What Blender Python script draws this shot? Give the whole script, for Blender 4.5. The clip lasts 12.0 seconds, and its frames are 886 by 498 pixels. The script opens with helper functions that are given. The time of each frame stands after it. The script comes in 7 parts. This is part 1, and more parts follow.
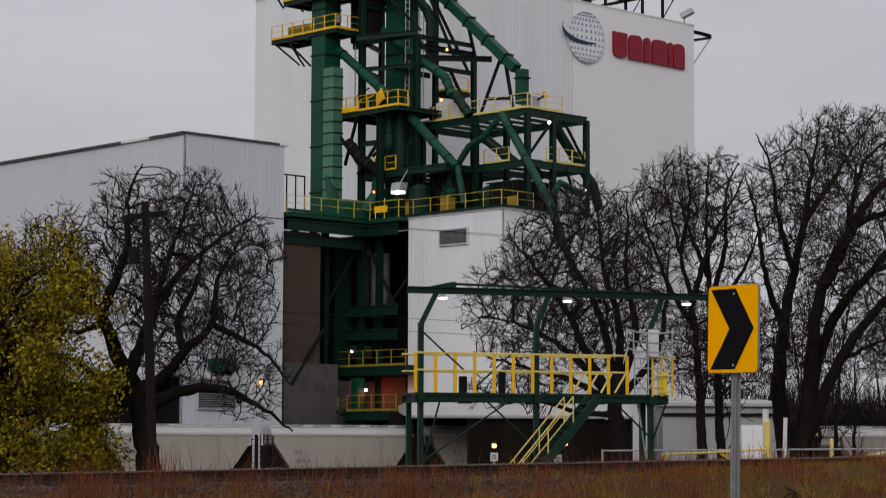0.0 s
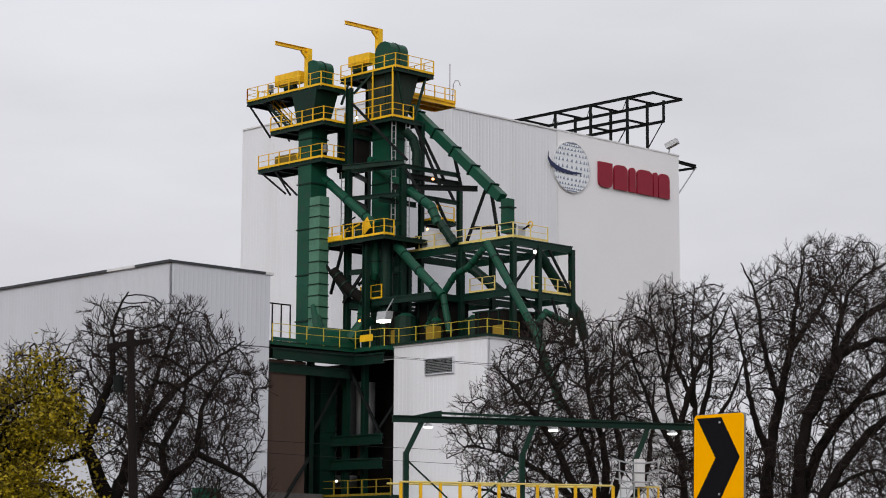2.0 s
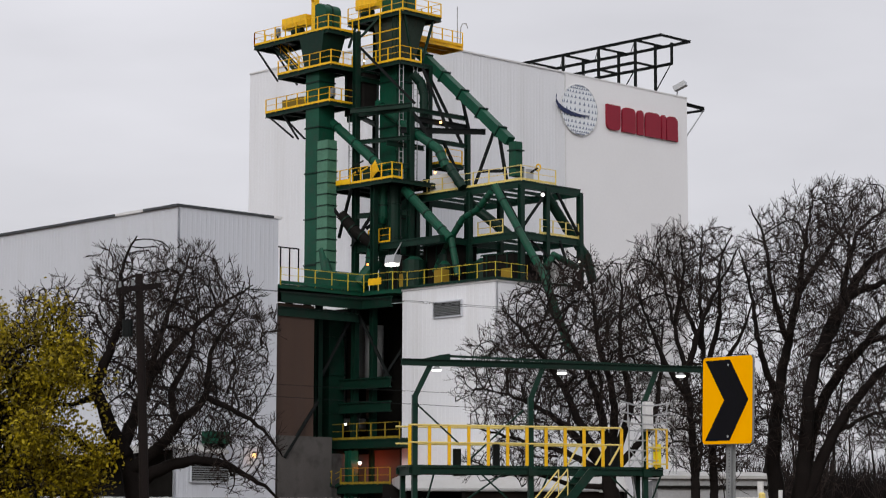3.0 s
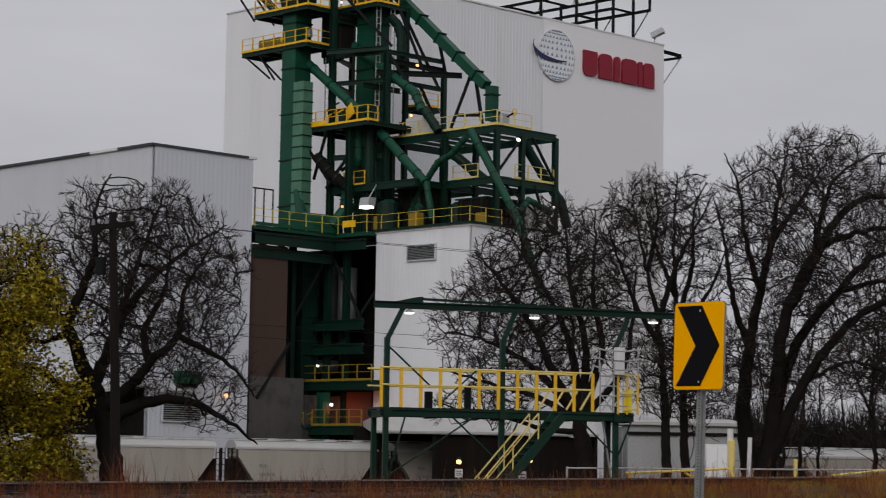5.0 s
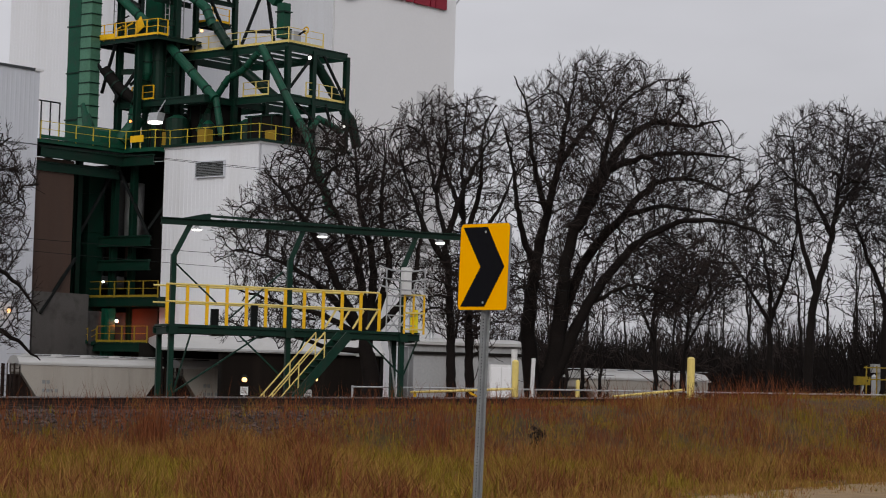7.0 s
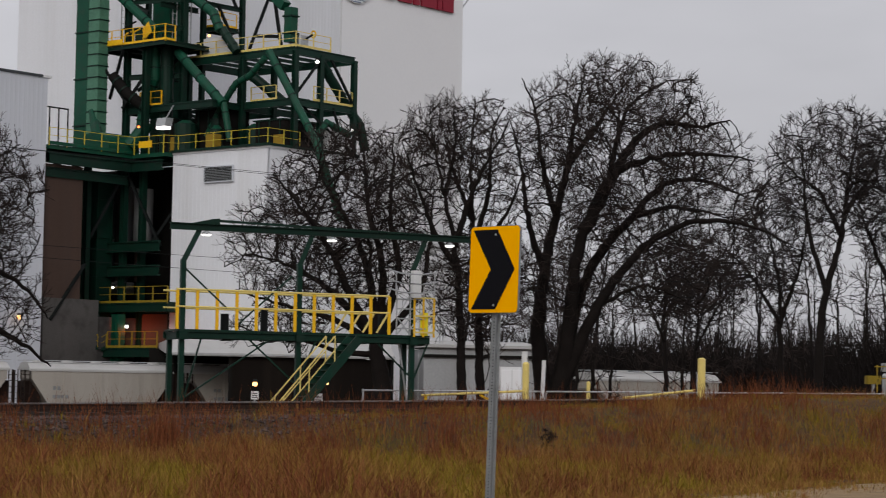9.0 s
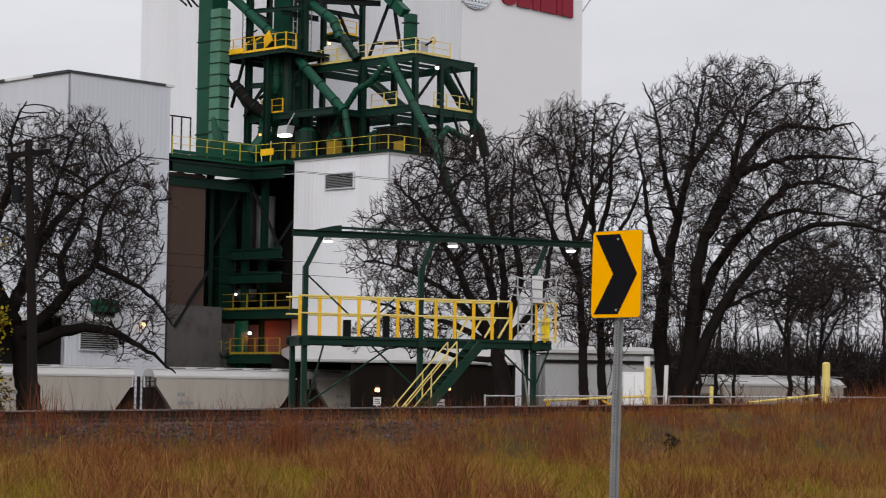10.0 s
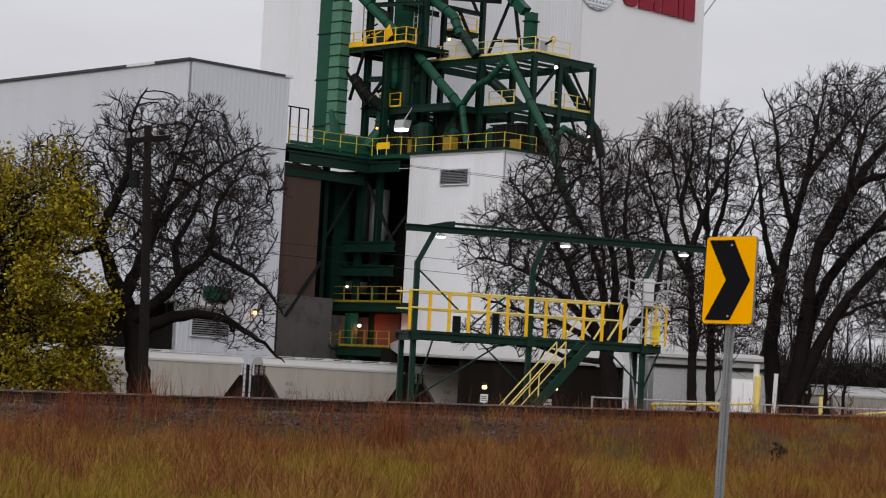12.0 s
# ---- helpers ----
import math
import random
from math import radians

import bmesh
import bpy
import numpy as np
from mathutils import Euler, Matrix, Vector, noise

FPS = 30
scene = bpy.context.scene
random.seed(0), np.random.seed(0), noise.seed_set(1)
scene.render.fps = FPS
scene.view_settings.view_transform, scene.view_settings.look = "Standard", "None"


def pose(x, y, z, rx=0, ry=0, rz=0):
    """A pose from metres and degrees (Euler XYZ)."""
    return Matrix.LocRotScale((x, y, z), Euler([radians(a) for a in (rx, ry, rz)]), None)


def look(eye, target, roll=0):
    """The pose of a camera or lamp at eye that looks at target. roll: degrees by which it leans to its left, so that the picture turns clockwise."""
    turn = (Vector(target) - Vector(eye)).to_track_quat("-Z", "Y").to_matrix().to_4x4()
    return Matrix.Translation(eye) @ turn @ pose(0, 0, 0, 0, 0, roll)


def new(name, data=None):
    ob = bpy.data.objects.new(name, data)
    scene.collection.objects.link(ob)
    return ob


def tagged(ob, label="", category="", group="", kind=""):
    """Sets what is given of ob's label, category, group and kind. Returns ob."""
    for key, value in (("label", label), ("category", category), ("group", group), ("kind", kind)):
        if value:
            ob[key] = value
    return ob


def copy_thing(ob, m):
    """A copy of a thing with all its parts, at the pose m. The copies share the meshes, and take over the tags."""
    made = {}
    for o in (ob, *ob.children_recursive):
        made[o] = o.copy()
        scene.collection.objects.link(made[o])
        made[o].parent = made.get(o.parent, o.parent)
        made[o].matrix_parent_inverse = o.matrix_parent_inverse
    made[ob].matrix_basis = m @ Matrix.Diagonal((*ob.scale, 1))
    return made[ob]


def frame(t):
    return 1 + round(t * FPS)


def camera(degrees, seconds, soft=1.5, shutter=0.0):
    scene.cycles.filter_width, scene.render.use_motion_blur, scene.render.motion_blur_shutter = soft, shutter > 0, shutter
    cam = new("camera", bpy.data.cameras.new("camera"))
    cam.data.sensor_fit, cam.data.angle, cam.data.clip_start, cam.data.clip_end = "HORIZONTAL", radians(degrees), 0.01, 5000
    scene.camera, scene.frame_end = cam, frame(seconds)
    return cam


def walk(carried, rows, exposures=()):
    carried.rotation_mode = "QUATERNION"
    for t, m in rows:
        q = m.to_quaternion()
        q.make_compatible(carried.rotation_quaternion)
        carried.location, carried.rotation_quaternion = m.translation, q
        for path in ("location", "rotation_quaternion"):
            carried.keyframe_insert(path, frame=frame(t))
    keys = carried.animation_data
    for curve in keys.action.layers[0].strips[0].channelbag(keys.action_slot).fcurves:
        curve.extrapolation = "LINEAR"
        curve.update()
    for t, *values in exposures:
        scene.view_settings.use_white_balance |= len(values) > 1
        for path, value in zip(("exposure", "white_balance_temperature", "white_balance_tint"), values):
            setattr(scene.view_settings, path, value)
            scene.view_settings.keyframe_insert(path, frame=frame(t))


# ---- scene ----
# ---- camera: held by hand at the roadside, turning on the spot
cam = camera(23.0, 12.0, soft=1.0, shutter=0.25)
ROWS = [
    (0, -0.001, 0.000, 1.528, 95.258, -0.199, 0.225),
    (0.5, -0.001, 0.000, 1.521, 96.850, -0.363, 0.105),
    (1, 0.001, 0.000, 1.527, 97.484, 0.059, -0.198),
    (1.5, 0.003, 0.000, 1.514, 98.691, -0.365, -0.349),
    (2, 0.002, 0.000, 1.514, 98.657, -0.274, -0.163),
    (2.5, 0.004, 0.000, 1.519, 98.293, -0.024, -0.002),
    (3, -0.003, 0.000, 1.516, 97.165, -0.130, 0.070),
    (3.2, -0.006, 0.000, 1.516, 96.665, -0.228, 0.128),
    (4.8, -0.002, 0.000, 1.491, 95.955, -0.863, -0.159),
    (5, -0.001, 0.000, 1.495, 95.694, -0.951, -0.702),
    (5.5, 0.004, 0.000, 1.491, 95.276, -1.128, -2.311),
    (6, 0.015, 0.000, 1.489, 94.339, -1.455, -4.185),
    (6.5, 0.015, 0.000, 1.491, 93.960, -1.580, -5.422),
    (7, 0.021, 0.000, 1.492, 93.687, -1.471, -6.307),
    (7.2, 0.021, 0.0, 1.492, 93.600, -1.440, -6.630),
    (8.0, 0.016, 0.0, 1.490, 93.480, -1.350, -7.450),
    (8.8, 0.010, 0.000, 1.488, 93.674, -1.215, -6.739),
    (9, 0.009, 0.000, 1.496, 93.752, -0.978, -6.037),
    (9.5, 0.005, 0.000, 1.500, 93.850, -0.999, -4.389),
    (10, -0.004, 0.000, 1.494, 93.847, -0.814, -2.844),
    (10.5, -0.007, 0.000, 1.494, 93.748, -0.500, -1.333),
    (11, -0.010, 0.000, 1.499, 93.440, -0.498, 0.155),
    (11.5, -0.010, 0.000, 1.488, 93.270, -0.838, 0.618),
    (12, -0.008, 0.000, 1.493, 93.691, -3.068, -0.034),
]
EXPOSURES = [(0.0, -0.45), (0.5, -0.58), (1.0, -0.3), (1.5, 0.0), (3.2, 0.0), (4.8, -0.5), (5.5, -0.58), (6.0, -0.66), (6.5, -0.34), (7.0, -0.26), (8.8, -0.33), (9.5, -0.2), (10.0, 0.06), (10.5, 0.14), (11.0, 0.18), (11.5, 0.03), (12.0, -0.08)]
walk(cam, [(t, pose(x, y, z, rx, ry, rz)) for t, x, y, z, rx, ry, rz in ROWS], EXPOSURES)

# ---- world: an overcast sky, brighter overhead than at the horizon
world = bpy.data.worlds.new("overcast")
scene.world = world
world.use_nodes = True
wn, wl = world.node_tree.nodes, world.node_tree.links
wn.clear()
w_out = wn.new("ShaderNodeOutputWorld")
w_bg = wn.new("ShaderNodeBackground")
w_sky = wn.new("ShaderNodeTexSky")
w_sky.sky_type, w_sky.sun_disc = "NISHITA", False
w_sky.sun_elevation, w_sky.sun_rotation = radians(29), radians(196.7)
w_sky.air_density, w_sky.dust_density = 1.0, 4.0
w_dim = wn.new("ShaderNodeMixRGB")
w_dim.blend_type, w_dim.inputs[0].default_value = "MULTIPLY", 1.0
w_dim.inputs[2].default_value = (0.1, 0.1, 0.1, 1)
w_tc = wn.new("ShaderNodeTexCoord")
w_sep = wn.new("ShaderNodeSeparateXYZ")
w_up = wn.new("ShaderNodeMapRange")
w_up.inputs[1].default_value, w_up.inputs[2].default_value = 0.0, 1.0
w_up.inputs[3].default_value, w_up.inputs[4].default_value = 0.80, 1.42
w_map = wn.new("ShaderNodeMapping")
w_map.inputs["Scale"].default_value = (1.0, 1.0, 3.5)
w_noise = wn.new("ShaderNodeTexNoise")
w_noise.inputs["Scale"].default_value, w_noise.inputs["Detail"].default_value = 3.2, 5.0
w_ramp = wn.new("ShaderNodeMapRange")
w_ramp.inputs[1].default_value, w_ramp.inputs[2].default_value = 0.3, 0.7
w_ramp.inputs[3].default_value, w_ramp.inputs[4].default_value = 0.87, 1.10
w_mul = wn.new("ShaderNodeMath")
w_mul.operation = "MULTIPLY"
w_cloud = wn.new("ShaderNodeMixRGB")
w_cloud.blend_type, w_cloud.inputs[0].default_value = "MULTIPLY", 1.0
w_cloud.inputs[1].default_value = (0.985, 0.978, 1.04, 1)
w_mix = wn.new("ShaderNodeMixRGB")
w_mix.inputs[0].default_value = 0.93
wl.new(w_tc.outputs["Generated"], w_sep.inputs[0])
wl.new(w_sep.outputs["Z"], w_up.inputs[0])
wl.new(w_tc.outputs["Generated"], w_map.inputs[0])
wl.new(w_map.outputs[0], w_noise.inputs["Vector"])
wl.new(w_noise.outputs[0], w_ramp.inputs[0])
wl.new(w_up.outputs[0], w_mul.inputs[0])
wl.new(w_ramp.outputs[0], w_mul.inputs[1])
wl.new(w_mul.outputs[0], w_cloud.inputs[2])
wl.new(w_sky.outputs[0], w_dim.inputs[1])
wl.new(w_dim.outputs[0], w_mix.inputs[1])
wl.new(w_cloud.outputs[0], w_mix.inputs[2])
wl.new(w_mix.outputs[0], w_bg.inputs[0])
w_bg.inputs[1].default_value = 0.81
wl.new(w_bg.outputs[0], w_out.inputs[0])

sun = new("sun", bpy.data.lights.new("sun", "SUN"))
sun.data.energy, sun.data.angle, sun.data.color = 1.15, radians(25), (1.0, 0.97, 0.93)
sun.matrix_world = look((-48, -100, 90), (0, 60, 0))


# ---- materials
def material(name, color, rough=0.6, metal=0.0, spread=0.12, scale=1.5, fine=25.0, bump=0.15, stain=None, stain_amount=0.3,
             streak=False, island=0.0, specular=0.22):
    """A surface colour that wanders at two scales, with fine relief, optional stains and a shift from piece to piece."""
    m = bpy.data.materials.new(name)
    m.use_nodes = True
    n, l = m.node_tree.nodes, m.node_tree.links
    b = n["Principled BSDF"]
    b.inputs["Roughness"].default_value, b.inputs["Metallic"].default_value = rough, metal
    b.inputs["Specular IOR Level"].default_value = specular
    tc = n.new("ShaderNodeTexCoord")
    big, small = n.new("ShaderNodeTexNoise"), n.new("ShaderNodeTexNoise")
    big.inputs["Scale"].default_value, small.inputs["Scale"].default_value = scale, fine
    big.inputs["Detail"].default_value, small.inputs["Detail"].default_value = 6.0, 4.0
    src = tc.outputs["Object"]
    if streak:
        mp = n.new("ShaderNodeMapping")
        mp.inputs["Scale"].default_value = (1.0, 1.0, 0.08)
        l.new(src, mp.inputs[0])
        l.new(mp.outputs[0], big.inputs["Vector"])
    else:
        l.new(src, big.inputs["Vector"])
    l.new(src, small.inputs["Vector"])
    add = n.new("ShaderNodeMath")
    add.operation = "ADD"
    l.new(big.outputs[0], add.inputs[0])
    l.new(small.outputs[0], add.inputs[1])
    ramp = n.new("ShaderNodeMapRange")
    ramp.inputs[1].default_value, ramp.inputs[2].default_value = 0.6, 1.4
    ramp.inputs[3].default_value, ramp.inputs[4].default_value = 1 - spread, 1 + spread
    l.new(add.outputs[0], ramp.inputs[0])
    mul = n.new("ShaderNodeMixRGB")
    mul.blend_type, mul.inputs[0].default_value = "MULTIPLY", 1.0
    mul.inputs[1].default_value = (*color, 1)
    l.new(ramp.outputs[0], mul.inputs[2])
    top = mul.outputs[0]
    if stain:
        st = n.new("ShaderNodeTexNoise")
        st.inputs["Scale"].default_value, st.inputs["Detail"].default_value = scale * 2.3, 8.0
        l.new(big.inputs["Vector"].links[0].from_socket, st.inputs["Vector"])
        sr = n.new("ShaderNodeMapRange")
        sr.inputs[1].default_value, sr.inputs[2].default_value = 0.5, 0.75
        sr.inputs[3].default_value, sr.inputs[4].default_value = 0.0, stain_amount
        l.new(st.outputs[0], sr.inputs[0])
        mx = n.new("ShaderNodeMixRGB")
        l.new(sr.outputs[0], mx.inputs[0])
        l.new(top, mx.inputs[1])
        mx.inputs[2].default_value = (*stain, 1)
        top = mx.outputs[0]
    if island:
        geo = n.new("ShaderNodeNewGeometry")
        ir = n.new("ShaderNodeMapRange")
        ir.inputs[3].default_value, ir.inputs[4].default_value = 1 - island, 1 + island
        l.new(geo.outputs["Random Per Island"], ir.inputs[0])
        im = n.new("ShaderNodeMixRGB")
        im.blend_type, im.inputs[0].default_value = "MULTIPLY", 1.0
        l.new(top, im.inputs[1])
        l.new(ir.outputs[0], im.inputs[2])
        top = im.outputs[0]
    l.new(top, b.inputs["Base Color"])
    if bump:
        bp = n.new("ShaderNodeBump")
        bp.inputs["Strength"].default_value, bp.inputs["Distance"].default_value = bump, 0.02
        l.new(small.outputs[0], bp.inputs["Height"])
        l.new(bp.outputs[0], b.inputs["Normal"])
    return m


def glow(name, color, strength):
    m = bpy.data.materials.new(name)
    m.use_nodes = True
    b = m.node_tree.nodes["Principled BSDF"]
    b.inputs["Base Color"].default_value = (*color, 1)
    b.inputs["Emission Color"].default_value = (*color, 1)
    b.inputs["Emission Strength"].default_value = strength
    return m


WHITE = material("white_sheet", (0.76, 0.77, 0.80), 0.55, spread=0.05, scale=0.25, fine=6, bump=0.05, stain=(0.55, 0.54, 0.52), stain_amount=0.25, streak=True)
GREY_SHEET = material("grey_white_sheet", (0.58, 0.60, 0.645), 0.6, spread=0.04, scale=0.25, fine=6, bump=0.05, stain=(0.48, 0.48, 0.49), stain_amount=0.25, streak=True)
MID_GREY = material("mid_grey_sheet", (0.34, 0.345, 0.35), 0.65, spread=0.12, scale=0.3, fine=6, bump=0.05, stain=(0.22, 0.21, 0.2), stain_amount=0.5, streak=True)
PANEL = material("white_panel", (0.84, 0.84, 0.85), 0.5, spread=0.02, scale=0.2, fine=4, bump=0.03)
ROOF_TRIM = material("dark_trim", (0.05, 0.055, 0.06), 0.5, spread=0.2)
LIGHT_TRIM = material("light_trim", (0.7, 0.7, 0.7), 0.5, spread=0.1)
GREEN = material("green_paint", (0.004, 0.062, 0.034), 0.5, spread=0.3, scale=0.6, fine=8, stain=(0.03, 0.035, 0.03), stain_amount=0.5)
PALE_GREEN = material("faded_green_paint", (0.075, 0.19, 0.125), 0.5, spread=0.2, scale=0.8, fine=8, stain=(0.05, 0.11, 0.08), stain_amount=0.5)
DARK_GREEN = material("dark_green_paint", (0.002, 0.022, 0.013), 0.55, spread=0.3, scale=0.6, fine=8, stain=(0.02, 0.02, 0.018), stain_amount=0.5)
STAINED = material("stained_green_paint", (0.035, 0.055, 0.042), 0.7, spread=0.3, scale=0.7, fine=8, stain=(0.07, 0.05, 0.035), stain_amount=0.7, streak=True)
# bay shade put into a darker yellow; also serves dull far equipment
DIM_YELLOW = material("dim_yellow_paint", (0.26, 0.18, 0.014), 0.6, spread=0.25, scale=1.2, stain=(0.12, 0.09, 0.03), stain_amount=0.6)
RACK_GREEN = material("deep_green_paint", (0.002, 0.027, 0.016), 0.5, spread=0.3, scale=0.8, fine=10, stain=(0.02, 0.025, 0.02), stain_amount=0.5)
BLACK_STEEL = material("black_steel", (0.010, 0.012, 0.012), 0.7, spread=0.3, specular=0.1)
YELLOW = material("yellow_paint", (0.86, 0.50, 0.012), 0.45, spread=0.15, scale=1.2, stain=(0.4, 0.22, 0.03), stain_amount=0.4)
PALE_YELLOW = material("faded_yellow_paint", (0.76, 0.60, 0.19), 0.5, spread=0.15, scale=1.2, stain=(0.35, 0.25, 0.1), stain_amount=0.4)
GALV = material("galvanised_steel", (0.45, 0.46, 0.47), 0.5, metal=0.5, spread=0.2, scale=4)
POST_STEEL = material("weathered_post_steel", (0.22, 0.23, 0.235), 0.6, metal=0.3, spread=0.25, scale=6, fine=60)
SIGN_YELLOW = material("reflective_yellow", (1.0, 0.45, 0.0), 0.6, spread=0.03, scale=3, bump=0.02, specular=0.0)
SIGN_BLACK = material("sign_black", (0.006, 0.006, 0.008), 0.6, spread=0.2, scale=4, bump=0.02, specular=0.06)
RED_PLASTIC = material("dark_red_letters", (0.26, 0.012, 0.03), 0.45, spread=0.08)
GLOBE_WHITE = material("globe_white", (0.80, 0.83, 0.86), 0.5, spread=0.06)
GLOBE_BLUE = material("globe_blue", (0.20, 0.24, 0.33), 0.5, spread=0.15)
SWOOSH = material("deep_blue", (0.02, 0.03, 0.09), 0.4, spread=0.1)
BROWN_WALL = material("brown_sheet", (0.065, 0.04, 0.03), 0.7, spread=0.25, scale=0.4, stain=(0.05, 0.035, 0.03), stain_amount=0.5, streak=True)
CONCRETE = material("grey_concrete", (0.08, 0.075, 0.071), 0.9, spread=0.3, scale=0.3, stain=(0.03, 0.027, 0.025), stain_amount=0.85)
# near-black brown that puts the shed's inner shade and soot into one wall
SHED_DARK = material("shed_dark_sheet", (0.010, 0.0078, 0.0065), 0.9, spread=0.4, scale=0.5, stain=(0.02, 0.015, 0.012), stain_amount=0.6, streak=True, specular=0.06)
# near-black: bay, shed and canopy shade put into the colour; also dark steel
DARK_IN = material("near_black", (0.012, 0.011, 0.010), 0.9, spread=0.3, specular=0.05)
BARK = material("bark", (0.013, 0.0105, 0.0095), 0.95, spread=0.4, scale=2, fine=30, bump=0.6, specular=0.08)
TWIG = material("twig_bark", (0.031, 0.0235, 0.021), 0.95, spread=0.3, scale=1, fine=10, bump=0.0, island=0.35, specular=0.05)
FAR_TWIG = material("far_twig_bark", (0.03, 0.025, 0.024), 0.95, spread=0.3, scale=1, fine=10, bump=0.0, island=0.3, specular=0.05)
LEAF = material("yellow_green_leaf", (0.24, 0.185, 0.004), 0.6, spread=0.3, scale=0.6, fine=3, bump=0.0, island=0.65)
BALLAST = material("ballast_stone", (0.085, 0.062, 0.057), 0.95, spread=0.3, scale=3, fine=40, bump=0.5, island=0.4, specular=0.08)
SOIL = material("dry_grass_soil", (0.055, 0.026, 0.008), 0.95, spread=0.5, scale=0.35, fine=9, bump=0.8, stain=(0.05, 0.045, 0.008), stain_amount=0.7)
ASPHALT = material("asphalt", (0.05, 0.05, 0.052), 0.85, spread=0.25, scale=1, fine=60, bump=0.4)
GRAVEL = material("road_edge_gravel", (0.23, 0.155, 0.08), 0.95, spread=0.4, scale=3, fine=40, bump=0.6)
RUST_STEEL = material("rusty_rail_steel", (0.022, 0.013, 0.010), 0.9, metal=0.0, spread=0.4, scale=4)
RAIL_TOP = material("worn_rail_head", (0.35, 0.34, 0.34), 0.35, metal=0.8, spread=0.15)
TIE_WOOD = material("creosoted_tie", (0.035, 0.027, 0.022), 0.9, spread=0.4, scale=3)
HOPPER = material("hopper_grey_paint", (0.34, 0.315, 0.28), 0.6, spread=0.15, scale=0.5, stain=(0.22, 0.19, 0.16), stain_amount=0.5, streak=True)
HOPPER_TOP = material("hopper_white_roof", (0.41, 0.405, 0.395), 0.6, spread=0.12, scale=0.6, stain=(0.35, 0.33, 0.3), stain_amount=0.5)
POLE_WOOD = material("pole_wood", (0.012, 0.0085, 0.0075), 0.95, spread=0.35, scale=3, bump=0.5, streak=True)
LAMP_WHITE = glow("lamp_white", (1.0, 0.97, 0.9), 3.0)
LAMP_WARM = glow("lamp_warm", (1.0, 0.5, 0.18), 4.0)
LAMP_RED = glow("lamp_orange_red", (1.0, 0.22, 0.05), 4.0)


# ---- mesh building
class Mesher:
    """Collects vertices and faces of one part, in the frame of its thing's surroundings."""

    def __init__(self):
        self.v, self.f = [], []

    def add(self, verts, faces):
        k = len(self.v)
        self.v.extend(tuple(p) for p in verts)
        self.f.extend(tuple(i + k for i in q) for q in faces)
        return self

    def box(self, x0, y0, z0, x1, y1, z1, bevel=0.0):
        x0, x1, y0, y1, z0, z1 = min(x0, x1), max(x0, x1), min(y0, y1), max(y0, y1), min(z0, z1), max(z0, z1)
        if bevel:
            e = bevel
            ring = [(x0 + e, y0), (x1 - e, y0), (x1, y0 + e), (x1, y1 - e), (x1 - e, y1), (x0 + e, y1), (x0, y1 - e), (x0, y0 + e)]
            return self.prism(ring, z0, z1)
        return self.add([(x0, y0, z0), (x1, y0, z0), (x1, y1, z0), (x0, y1, z0), (x0, y0, z1), (x1, y0, z1), (x1, y1, z1), (x0, y1, z1)],
                        [(3, 2, 1, 0), (4, 5, 6, 7), (0, 1, 5, 4), (1, 2, 6, 5), (2, 3, 7, 6), (3, 0, 4, 7)])

    def prism(self, ring, z0, z1):
        n = len(ring)
        return self.add([(x, y, z0) for x, y in ring] + [(x, y, z1) for x, y in ring],
                        [tuple(range(n))[::-1], tuple(range(n, 2 * n))] + [(i, (i + 1) % n, n + (i + 1) % n, n + i) for i in range(n)])

    def sweep(self, ring, a, b):
        """A flat ring of points, carried from offset a to offset b."""
        n, a, b = len(ring), Vector(a), Vector(b)
        return self.add([Vector(p) + a for p in ring] + [Vector(p) + b for p in ring],
                        [tuple(range(n))[::-1], tuple(range(n, 2 * n))] + [(i, (i + 1) % n, n + (i + 1) % n, n + i) for i in range(n)])

    def beam(self, p, q, w, h=None):
        h = h or w
        p, q = Vector(p), Vector(q)
        d = (q - p).normalized()
        s = d.cross(Vector((0, 0, 1)))
        s = s.normalized() if s.length > 1e-4 else Vector((1, 0, 0))
        t = s.cross(d)
        s, t = s * w / 2, t * h / 2
        c = [-s - t, s - t, s + t, t - s]
        return self.add([p + o for o in c] + [q + o for o in c],
                        [(3, 2, 1, 0), (4, 5, 6, 7), (0, 1, 5, 4), (1, 2, 6, 5), (2, 3, 7, 6), (3, 0, 4, 7)])

    def ibeam(self, p, q, w, h):
        """A rolled section: two flanges and a web."""
        up = Vector((0, 0, h / 2 - h * 0.06))
        p, q = Vector(p), Vector(q)
        self.beam(p + up, q + up, w, h * 0.12)
        self.beam(p - up, q - up, w, h * 0.12)
        return self.beam(p, q, w * 0.16, h * 0.8)

    def tube(self, pts, r, n=8, r2=None, caps=True):
        pts = [Vector(p) for p in pts]
        r2 = r if r2 is None else r2
        rings = []
        side = None
        for i, p in enumerate(pts):
            d = (pts[min(i + 1, len(pts) - 1)] - pts[max(i - 1, 0)]).normalized()
            if side is None:
                side = d.orthogonal().normalized()
            side = (side - d * side.dot(d)).normalized()
            t = d.cross(side)
            rr = r + (r2 - r) * i / max(1, len(pts) - 1)
            rings.append([p + rr * (math.cos(2 * math.pi * k / n) * side + math.sin(2 * math.pi * k / n) * t) for k in range(n)])
        faces = [(i * n + k, i * n + (k + 1) % n, (i + 1) * n + (k + 1) % n, (i + 1) * n + k) for i in range(len(pts) - 1) for k in range(n)]
        if caps:
            faces += [tuple(range(n))[::-1], tuple(range((len(pts) - 1) * n, len(pts) * n))]
        return self.add([p for g in rings for p in g], faces)


